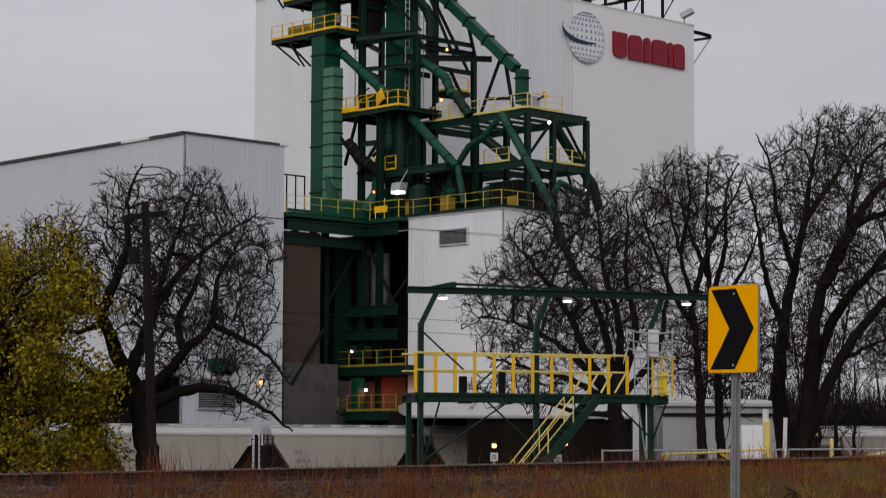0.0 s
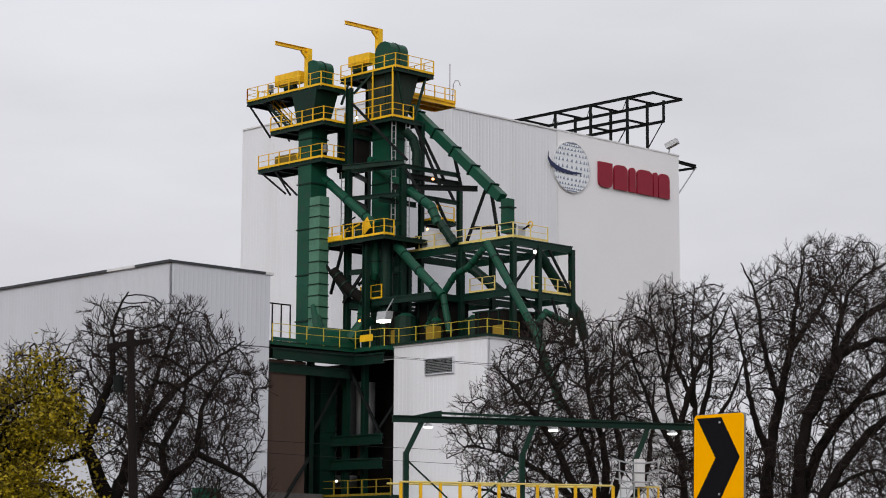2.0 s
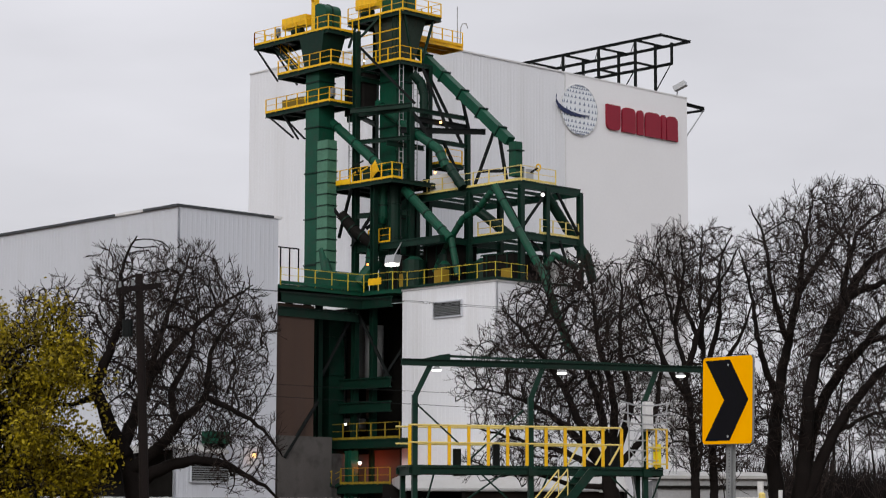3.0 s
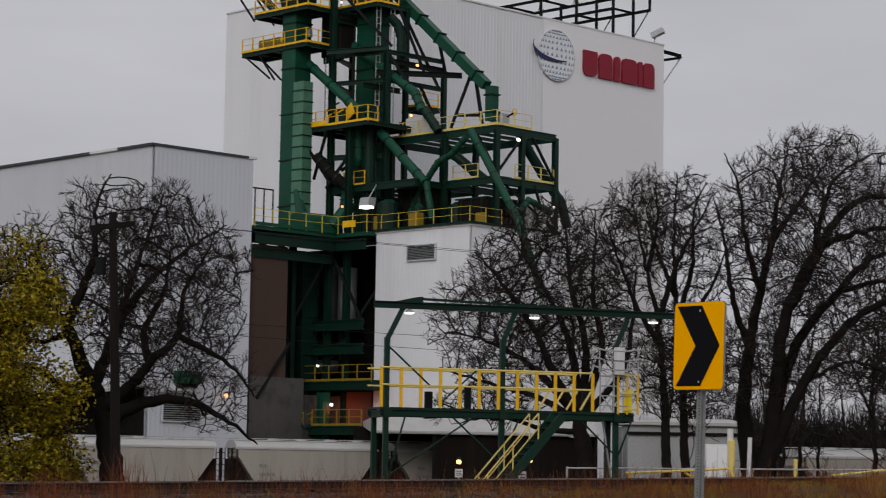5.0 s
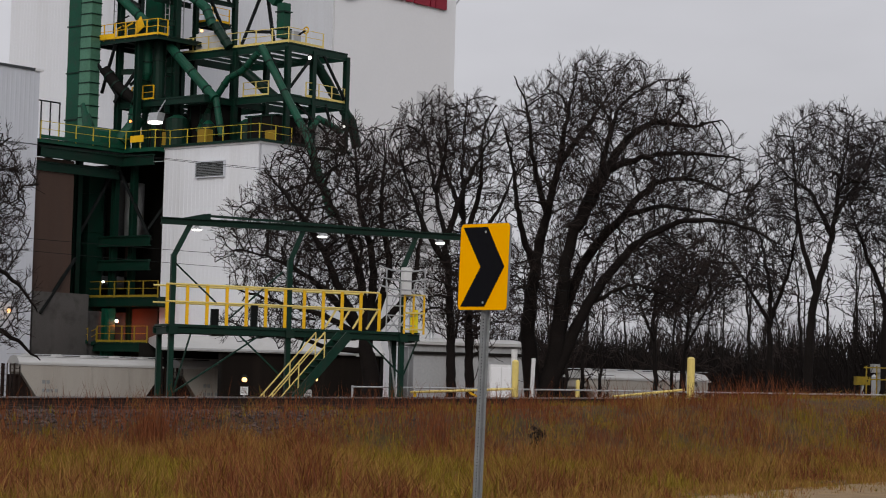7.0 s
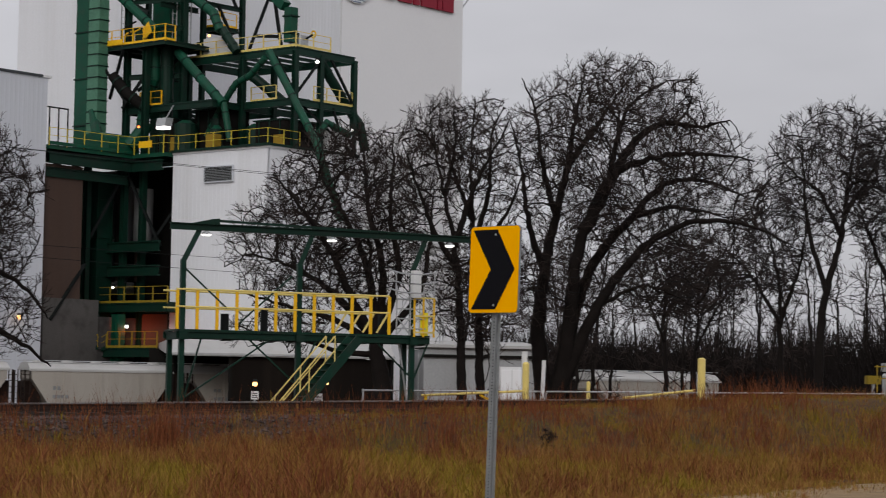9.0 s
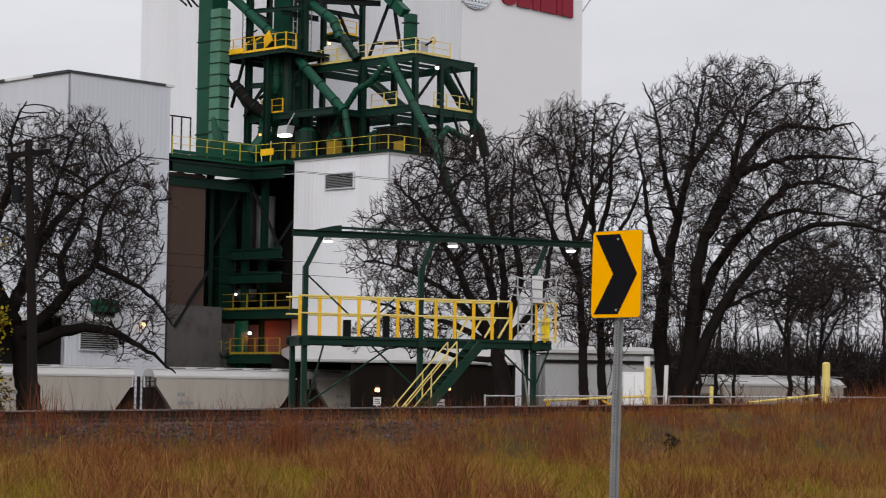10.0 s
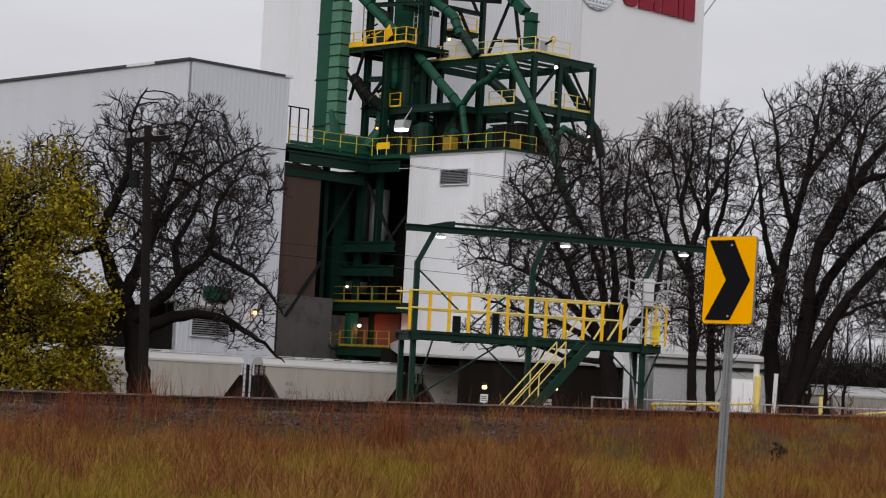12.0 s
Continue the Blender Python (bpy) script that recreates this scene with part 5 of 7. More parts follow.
# ---- barriers, bollards, boxes and the fence beyond the track
for x, y, z1, r in ((10.1, 70.0, 2.45, 0.11), (15.9, 70.0, 2.7, 0.125), (13.2, 76.0, 1.9, 0.07)):
    bo = thing("bollard", (x, y, YARD), "tall yellow steel bollard behind the track", "bollard", "yellow bollards", frame_of=FLAT)
    part("pipe", Mesher().tube([(x, y, YARD), (x, y, z1)], r, 12), PALE_YELLOW, bo)
    part("cap", Mesher().tube([(x, y, z1), (x, y, z1 + 0.05)], r, 12, r * 0.5), PALE_YELLOW, bo)
for p, q in (((6.7, 70.0, 1.37), (10.0, 69.9, 1.56)), ((13.3, 70.0, 1.39), (15.7, 70.0, 1.68))):
    ba = thing("barrier_arm", p, "pale yellow barrier arm at the yard gate", "barrier", "barrier arms", frame_of=FLAT)
    part("arm", Mesher().tube([p, q], 0.04, 8), PALE_YELLOW, ba)
    part("support", box(p[0] + 0.1, p[1] - 0.04, YARD, p[0] + 0.2, p[1] + 0.04, p[2]), YELLOW, ba)
    part("brace", Mesher().beam((p[0] + 1.9, p[1], p[2] + 0.05), (p[0] + 2.6, p[1], p[2] - 0.3), 0.07), YELLOW, ba)
kiosk = thing("cabinet", (10.3, 75.0, YARD), "white sheet-metal cabinet with two doors", "cabinet", frame_of=FLAT)
part("body", Mesher().box(9.9, 74.9, YARD, 10.85, 75.6, 2.4, bevel=0.04), LIGHT_TRIM, kiosk)
part("door", box(9.95, 74.86, YARD + 0.2, 10.3, 74.9, 2.3), PANEL, kiosk)
part("door", box(10.34, 74.86, YARD + 0.2, 10.8, 74.9, 2.3), PANEL, kiosk)
white_pipe = solid("white_post", Mesher().tube([(10.85, 72.0, YARD), (11.0, 72.0, 2.6)], 0.07, 8), LIGHT_TRIM, (10.9, 72, YARD), "leaning white pipe post", "post", frame_of=FLAT)
cap_post = solid("white_post", Mesher().tube([(10.1, 70.3, YARD), (10.1, 70.3, 2.85)], 0.1, 8), LIGHT_TRIM, (10.1, 70.3, YARD), "white pipe post beside a bollard", "post", frame_of=FLAT)
fence = thing("pipe_fence", (5.0, 72.5, YARD), "grey steel pipe fence with wire mesh beyond the track", "fence", frame_of=FLAT)
part("top_rail", Mesher().tube([(5.0, 72.5, 1.5), (30.0, 74.5, 1.75)], 0.028, 6), GALV, fence)
part("middle_rail", Mesher().tube([(5.0, 72.5, 0.9), (30.0, 74.5, 1.1)], 0.02, 6), GALV, fence)
post_m = mesh_of("fence_post", Mesher().tube([(0, 0, 0), (0, 0, 3.15)], 0.035, 6), GALV, (0, 0, 0))
for i in range(13):
    piece("fence_post", post_m, (5.0 + i * 2.08, 72.5 + i * 0.167, YARD), fence)
car = thing("parked_car", (46.0, 180.0, YARD), "far white parked car beyond the yard", "car", frame_of=FLAT)
part("body", Mesher().sweep([(43.9, 179.2, 0.3), (48.3, 179.2, 0.3), (48.3, 179.2, 1.1), (47.4, 179.2, 1.25), (46.7, 179.2, 1.85), (44.9, 179.2, 1.85), (44.2, 179.2, 1.2), (43.9, 179.2, 1.1)], (0, 0, 0), (0, 1.7, 0)), LIGHT_TRIM, car)
part("window", box(44.95, 179.17, 1.3, 46.9, 179.2, 1.75), SIGN_BLACK, car)
for x in (44.7, 47.4):
    part("wheel", Mesher().tube([(x, 179.15, 0.0), (x, 179.4, 0.0)], 0.34, 12), SIGN_BLACK, car)
for x, z in ((31.0, 2.6), (31.8, 3.2), (31.5, 1.6)):
    crate = thing("yard_equipment", (x, 100.0, YARD), "far yellow and white equipment at the wood's edge", "equipment", "far equipment", frame_of=FLAT)
    part("body", Mesher().box(x - 0.35, 100, z - 0.4, x + 0.35, 100.5, z, bevel=0.06), DIM_YELLOW if z < 3 else MID_GREY, crate)
    part("stand", Mesher().box(x - 0.05, 100.1, YARD, x + 0.05, 100.3, z - 0.4), GALV, crate)

# ---- utility pole with wires
pole = thing("utility_pole", (-7.85, 57.0, -0.6), "dark wooden utility pole with a cross arm and transformer", "utility pole", frame_of=FLAT)
part("pole", Mesher().tube([(-7.75, 57.0, -0.6), (-7.9, 57.0, 3.5), (-8.1, 57.0, 8.0)], 0.15, 10, 0.10), POLE_WOOD, pole)
part("cross_arm", Mesher().beam((-8.56, 56.4, 7.5), (-7.6, 57.5, 7.76), 0.11, 0.15), POLE_WOOD, pole)
part("cross_arm", Mesher().beam((-8.45, 56.5, 7.45), (-8.08, 56.95, 7.05), 0.04), POLE_WOOD, pole)
for k in (0.05, 0.35, 0.68, 0.95):
    p = Vector((-8.56, 56.4, 7.57)).lerp(Vector((-7.6, 57.5, 7.83)), k)
    part("insulator", Mesher().tube([p, p + Vector((0, 0, 0.16))], 0.045, 8, 0.03), POST_STEEL, pole)
part("transformer", Mesher().tube([(-8.37, 57.0, 6.35), (-8.37, 57.0, 6.8)], 0.14, 12), BLACK_STEEL, pole, "dark transformer can")
part("transformer_bracket", Mesher().beam((-8.3, 57.0, 6.6), (-8.05, 57.0, 6.6), 0.05), POLE_WOOD, pole)
for z0, z1, y1 in ((7.85, 6.6, 58.5), (7.85, 6.9, 59.6), (5.3, 5.0, 58.9), (5.0, 4.4, 58.2)):
    wire = []
    for k in range(15):
        f = k / 14
        wire.append((-8.0 + 40 * f, 57.0 + (y1 - 52) * f, z0 + (z1 - z0) * f - 1.2 * 4 * f * (1 - f) * 0.35))
    solid("wire", Mesher().tube(wire, 0.008, 4), BLACK_STEEL, wire[0], "thin dark overhead wire", "wire", "overhead wires", frame_of=FLAT)


# ---- trees
def twist(d, angle, rng):
    """A direction that leans away from d by an angle, to a random side."""
    s = d.orthogonal().normalized()
    s.rotate(Matrix.Rotation(rng.uniform(0, 2 * math.pi), 3, d))
    return (d * math.cos(angle) + s * math.sin(angle)).normalized()


def branch_line(p, d, length, steps, wander, lift, rng):
    pts = [p.copy()]
    for _ in range(steps):
        d = (d + Vector((rng.gauss(0, wander), rng.gauss(0, wander), rng.gauss(0, wander) + lift))).normalized()
        p = p + d * (length / steps)
        pts.append(p.copy())
    return pts, d


class Tree:
    """A bare tree: limbs given by a few points each, from which ever finer wood grows."""

    def __init__(self, seed, twig_length, levels=4, density=1.0, lift=0.03, wander=0.28, finest=0.006):
        self.rng = random.Random(seed)
        self.wood, self.twigs, self.ends = Mesher(), Mesher(), []
        self.unit, self.levels, self.density, self.lift, self.wander, self.finest = twig_length, levels, density, lift, wander, finest

    def limb(self, pts, r0, r1, rough=0.05):
        """A limb through pts, smoothed and slightly crooked; returns it for growing on."""
        rng, fine = self.rng, []
        pts = [Vector(p) for p in pts]
        for i in range(len(pts) - 1):
            p0, p1, p2, p3 = pts[max(i - 1, 0)], pts[i], pts[i + 1], pts[min(i + 2, len(pts) - 1)]
            n = max(2, int((p2 - p1).length / (self.unit * 0.45)))
            for k in range(n):
                t = k / n
                q = 0.5 * ((2 * p1) + (p2 - p0) * t + (2 * p0 - 5 * p1 + 4 * p2 - p3) * t * t + (3 * p1 - p0 - 3 * p2 + p3) * t ** 3)
                if i or k:
                    q += Vector((rng.gauss(0, rough), rng.gauss(0, rough), rng.gauss(0, rough))) * self.unit * 0.6
                fine.append(q)
        fine.append(pts[-1])
        self.wood.tube(fine, r0, 8, r1)
        return fine, r0, r1

    def clothe(self, limb, start=0.25, every=0.5, reach=1.0):
        """Side branches all along a limb and a fan at its end."""
        pts, r0, r1 = limb
        rng, n = self.rng, len(pts)
        for i in range(max(1, int(start * n)), n):
            d = (pts[i] - pts[i - 1]).normalized()
            step = (pts[i] - pts[i - 1]).length
            r = r0 + (r1 - r0) * i / n
            count = step / (self.unit * every) * self.density * (0.65 + 0.8 * i / n)
            for _ in range(int(count + rng.random())):
                f = rng.random()
                self.grow(pts[i - 1].lerp(pts[i], f), twist(d, rng.uniform(0.45, 1.15), rng), self.unit * reach * rng.uniform(0.9, 2.0) * (1.3 - 0.65 * i / n),
                          min(r * 0.5, 0.017 * self.unit * rng.uniform(1.2, 2.2)), self.levels - 1)
        d = (pts[-1] - pts[-2]).normalized()
        for _ in range(3):
            self.grow(pts[-1], twist(d, rng.uniform(0.2, 0.9), rng), self.unit * reach * rng.uniform(0.45, 1.0), r1 * 0.8, self.levels - 1)

    def grow(self, p, d, length, r, level):
        rng = self.rng
        r = max(r, self.finest)
        steps = 4 if level > 1 else 3 if level else 2
        pts, end = branch_line(p, d, length, steps, self.wander, self.lift, rng)
        if level >= 2:
            self.wood.tube(pts, r, 5, max(r * 0.55, self.finest), caps=False)
        else:
            self.twigs.tube(pts, r, 3, max(r * 0.6, self.finest * 0.7), caps=False)
        if level <= 0:
            self.ends.append((pts[-1], end))
            return
        kids = max(2, int(round((3.2 if level > 1 else 4.4) * self.density + rng.uniform(-0.6, 0.8))))
        for k in range(kids):
            f = rng.uniform(0.3, 1.0)
            i = min(steps - 1, int(f * steps))
            q = pts[i].lerp(pts[i + 1], f * steps - i)
            self.grow(q, twist((pts[i + 1] - pts[i]).normalized(), rng.uniform(0.35, 0.95), rng), length * rng.uniform(0.45, 0.75), r * 0.62, level - 1)
        self.grow(pts[-1], end, length * rng.uniform(0.5, 0.75), r * 0.55, level - 1)

    def finish(self, base, label, group="bare trees", twig_mat=None, bark=None):
        t = thing("tree", base, label, "tree", group, frame_of=FLAT)
        part("trunk", self.wood, bark or BARK, t, "dark rough trunk and limbs", smooth=True)
        part("crown", self.twigs, twig_mat or TWIG, t, "crown of fine bare twigs")
        return t


def snap(tr, p):
    """The nearest place, seen square on, of the limbs that stand so far."""
    return min(tr.joints, key=lambda q: (q.x - p.x) ** 2 + (q.z - p.z) ** 2)


def spread_wood(tr, hulls, count, step, finest, twiggy=True):
    """Lets wood grow from the limbs towards points strewn through the crown, each branch taking the nearest ones."""
    rs = np.random.RandomState(tr.rng.randrange(10 ** 6))
    size = np.array([h[3] * h[4] * h[5] for h in hulls])
    which = rs.choice(len(hulls), count, p=size / size.sum())
    d = rs.normal(size=(count, 3))
    d /= np.linalg.norm(d, axis=1)[:, None]
    d *= (rs.uniform(0.10, 1.0, count) ** 0.40)[:, None]
    hull = np.array(hulls)[which]
    goal = hull[:, :3] + d * hull[:, 3:]
    pos = [np.array(q) for q in tr.joints]
    parent, kids = [-1] * len(pos), [0] * len(pos)
    roots = len(pos)
    heart = np.array(tr.heart)
    P = np.array(pos)
    gap = np.linalg.norm(goal[:, None, :] - P[None, :, :], axis=2)
    near, best = gap.argmin(1), gap.min(1)
    for _ in range(70):
        if not len(goal):
            break
        way = goal - P[near]
        way /= np.maximum(np.linalg.norm(way, axis=1), 1e-6)[:, None]
        pull = np.zeros_like(P)
        np.add.at(pull, near, way)
        fresh = []
        for i in np.unique(near):
            n = np.linalg.norm(pull[i])
            if n < 1e-3 or kids[i] > 3:
                continue
            out = P[i] - heart
            v = pull[i] / n + rs.normal(scale=0.13, size=3) + 0.4 * out / max(np.linalg.norm(out), 1e-6)
            if parent[i] >= 0:
                back = P[i] - P[parent[i]]
                v = v + 0.8 * back / max(np.linalg.norm(back), 1e-6)
            q = P[i] + v / np.linalg.norm(v) * step
            kids[i] += 1
            parent.append(int(i))
            kids.append(0)
            fresh.append(q)
        if not fresh:
            break
        k0 = len(P)
        fresh = np.array(fresh)
        P = np.vstack([P, fresh])
        gap = np.linalg.norm(goal[:, None, :] - fresh[None, :, :], axis=2)
        g, m = gap.argmin(1), gap.min(1)
        closer = m < best
        near, best = np.where(closer, k0 + g, near), np.where(closer, m, best)
        keep = best > step * 0.95
        goal, near, best = goal[keep], near[keep], best[keep]
    # thickness from the tips down
    n, child, area = len(P), [[] for _ in P], np.zeros(len(P))
    for i in range(n - 1, roots - 1, -1):
        if area[i] == 0:
            area[i] = finest ** 2.25
        area[parent[i]] += area[i]
        child[parent[i]].append(i)
    r = [float(q) for q in np.minimum(area ** (1 / 2.25), 0.11)]
    rng = tr.rng
    for i in range(n):
        if i < roots or (parent[i] >= roots and i == max(child[parent[i]], key=lambda j: area[j])):
            continue
        line, radii, j = [Vector(P[parent[i]]), Vector(P[i])], [r[i], r[i]], i
        while child[j]:
            j = max(child[j], key=lambda c: area[c])
            line.append(Vector(P[j]))
            radii.append(r[j])
        if not twiggy or r[i] > finest * 2.6:
            tr.wood.taper(line, radii, 5)
        else:
            tr.twigs.taper(line, radii, 3)
    tr.joints += [Vector(q) for q in P[roots:]]
    for i in range(roots, n) if twiggy else ():
        if r[i] > finest * 2.4:
            continue
        p, d = Vector(P[i]), (Vector(P[i]) - Vector(P[parent[i]])).normalized()
        for _ in range(2 if child[i] else 3):
            if child[i] and rng.random() < 0.35:
                continue
            out = twist(d, rng.uniform(0.3, 0.85), rng) + (p - tr.heart).normalized() * 0.45
            pts, end = branch_line(p, (out + Vector((0, 0, 0.10))).normalized(), tr.unit * rng.uniform(0.45, 1.1), 3, 0.12, 0.03, rng)
            tr.twigs.tube(pts, finest * 0.85, 3, finest * 0.5, caps=False)
            for q in pts[1:3]:
                if rng.random() < 0.6:
                    sub, _ = branch_line(q, twist(end, rng.uniform(0.4, 0.9), rng), tr.unit * rng.uniform(0.25, 0.55), 2, 0.15, 0.03, rng)
                    tr.twigs.tube(sub, finest * 0.7, 3, finest * 0.45, caps=False)


def bare_tree(seed, base, label, limbs, more, hulls, count, unit, finest=0.0125, twig_mat=None, spread=0.32):
    """A bare tree: main limbs as (right, up) of its foot, and the rounded masses of its crown as (right, up, half width, half height)."""
    tr = Tree(seed, unit, finest=finest)
    rng, b = tr.rng, Vector(base)
    tr.joints = []
    for pts, r0, r1 in limbs + more:
        pts = [b + Vector((x, 0, z)) for x, z in pts]
        if not tr.joints:
            pts.insert(0, Vector((pts[0].x, pts[0].y, b.z - 0.2)))
        else:
            pts[0] = snap(tr, pts[0]).copy()
            long = (pts[-1] - pts[0]).length
            drift = rng.uniform(-1, 1) * spread * long
            for k in range(1, len(pts)):
                pts[k].y = pts[0].y + drift * (k / (len(pts) - 1)) ** 0.8
        fine, _, _ = tr.limb(pts, r0, r1 * 0.6, 0.07)
        tr.joints += fine
    ends = [(b.x + x, b.y + rng.uniform(-0.15, 0.15) * rx, b.z + z, 0.92 * rx, 0.75 * rx, 0.93 * rz) for x, z, rx, rz in hulls]
    low = min(q.z for q in tr.joints) + 0.22 * (max(q.z for q in tr.joints) - min(q.z for q in tr.joints))
    tr.joints = [q for q in tr.joints if q.z > low]
    tr.heart = Vector((b.x, b.y, low))
    spread_wood(tr, ends, count // 18, unit * 0.8, finest * 1.75, twiggy=False)
    spread_wood(tr, ends, count, unit * 0.55, finest)
    return tr.finish(base, label, twig_mat=twig_mat)


# the broad tree beside the utility pole
bare_tree(11, (-8.29, 60.0, -0.9), "broad bare tree with a dark forked trunk behind the track", [
    ([(0.1, 0.2), (-0.0, 1.8), (-0.2, 2.9), (-0.4, 3.8), (-0.6, 4.5)], 0.44, 0.34),
    ([(-0.5, 4.2), (-0.9, 5.0), (-1.3, 6.0), (-1.8, 6.5), (-2.4, 7.1), (-2.7, 8.0)], 0.26, 0.04),
    ([(-1.3, 6.0), (-1.0, 6.9), (-0.6, 8.0), (-0.6, 9.3), (-0.2, 10.2)], 0.16, 0.03),
    ([(-0.6, 4.5), (-0.3, 5.4), (0.1, 6.5), (0.8, 7.5), (1.8, 8.4), (2.8, 9.1)], 0.2, 0.03),
    ([(-0.3, 5.4), (0.2, 7.3), (0.7, 8.9), (1.0, 10.0)], 0.13, 0.03),
    ([(-0.3, 3.9), (0.5, 4.5), (1.0, 5.1), (1.7, 5.8), (1.9, 7.0), (2.6, 8.2)], 0.2, 0.03),
], [
    ([(1.0, 5.1), (0.8, 5.9), (1.3, 7.0), (1.5, 8.4)], 0.12, 0.03),
    ([(-0.2, 3.5), (0.8, 4.0), (1.4, 4.1), (2.2, 4.0), (3.1, 3.5), (3.9, 2.9)], 0.21, 0.03),
    ([(1.7, 5.8), (2.6, 5.4), (3.4, 4.8), (3.8, 4.2)], 0.1, 0.03),
    ([(-0.8, 4.4), (-1.4, 4.4), (-2.2, 4.9), (-3.1, 4.8)], 0.14, 0.03),
    ([(-1.2, 5.8), (-1.9, 5.6), (-2.7, 5.7)], 0.11, 0.03),
], [(1.0, 7.05, 2.7, 3.25), (-1.7, 7.5, 1.2, 1.9), (-2.7, 7.6, 1.1, 1.6), (2.7, 4.4, 1.2, 1.4), (-0.2, 8.2, 1.8, 2.0)], 5200, 0.40, finest=0.0105)

# the great oak
bare_tree(23, (12.5, 80.0, -1.5), "great dark bare oak with long spreading limbs", [
    ([(-0.1, 1.6), (-0.4, 3.9), (-0.5, 5.8), (-0.3, 7.7), (0.1, 9.6), (0.5, 11.5), (0.8, 13.4), (1.1, 14.9)], 0.42, 0.04),
    ([(0.2, 1.6), (0.4, 4.1), (0.6, 6.2), (0.8, 8.3), (1.8, 10.8), (3.1, 11.6), (5.0, 11.9), (7.0, 11.7)], 0.37, 0.04),
    ([(1.0, 9.1), (1.9, 10.7), (2.8, 12.3), (3.9, 13.1), (5.3, 13.0), (6.5, 13.3)], 0.26, 0.04),
    ([(0.3, 3.1), (0.8, 5.8), (1.7, 8.0), (3.1, 9.7), (4.6, 11.1), (6.3, 11.1), (7.9, 10.5)], 0.29, 0.04),
    ([(0.4, 2.7), (1.1, 5.2), (2.1, 7.1), (3.4, 8.6), (5.1, 9.4), (7.0, 9.3), (8.6, 8.6)], 0.28, 0.04),
    ([(3.1, 9.7), (4.8, 10.1), (7.0, 9.8)], 0.12, 0.03),
], [
    ([(-0.3, 7.3), (-1.0, 9.1), (-1.4, 11.2), (-1.9, 12.9)], 0.15, 0.03),
    ([(0.1, 9.6), (-0.5, 11.3), (-0.8, 13.2), (-1.4, 14.6)], 0.13, 0.03),
    ([(0.5, 11.5), (1.9, 13.4), (3.0, 15.0)], 0.14, 0.03),
    ([(1.9, 10.7), (2.6, 13.5), (3.9, 14.6), (4.7, 14.9)], 0.13, 0.03),
    ([(1.6, 6.3), (3.2, 7.0), (4.4, 6.7), (5.5, 6.0)], 0.09, 0.02),
], [(2.5, 11.8, 4.2, 4.0), (5.9, 10.4, 2.2, 2.9), (-0.8, 11.5, 1.2, 3.1), (4.2, 7.4, 3.0, 1.9), (0.2, 7.0, 2.0, 2.2)], 8600, 0.54)

# the slender trees between rack and oak
bare_tree(31, (8.68, 76.0, -1.5), "slender bare tree with upright limbs", [
    ([(-0.0, 1.6), (-0.0, 4.0), (-0.1, 6.0), (-0.3, 8.1), (-0.7, 9.9), (-1.1, 11.7), (-1.3, 12.7)], 0.23, 0.03),
    ([(-0.3, 8.1), (0.3, 10.2), (1.0, 11.6), (1.4, 12.5)], 0.13, 0.03),
], [
    ([(-0.2, 7.1), (-1.1, 8.7), (-1.7, 10.1), (-2.2, 11.3)], 0.13, 0.03),
    ([(-0.7, 9.9), (-0.4, 11.5), (-0.5, 12.9)], 0.1, 0.03),
], [(-1.0, 11.0, 1.5, 2.5), (0.2, 11.4, 1.1, 2.0), (0.0, 6.6, 1.6, 2.2)], 2500, 0.50)

bare_tree(37, (9.54, 77.0, -1.5), "slender bare tree with upright limbs", [
    ([(0.0, 1.6), (-0.1, 4.0), (-0.2, 6.4), (-0.4, 8.6), (-0.5, 10.5), (-0.5, 12.1), (-0.4, 13.5)], 0.21, 0.03),
    ([(-0.4, 8.2), (0.1, 10.3), (0.1, 12.1), (0.5, 13.1)], 0.12, 0.03),
], [
    ([(-0.4, 9.2), (-1.1, 10.8), (-1.5, 12.4)], 0.11, 0.03),
    ([(-0.4, 7.8), (0.8, 9.5), (1.2, 10.9)], 0.11, 0.03),
], [(-0.1, 11.5, 1.2, 2.3), (-1.1, 11.9, 1.0, 1.8), (0.6, 9.7, 0.9, 1.8), (0.4, 6.8, 1.5, 2.2)], 2500, 0.50)

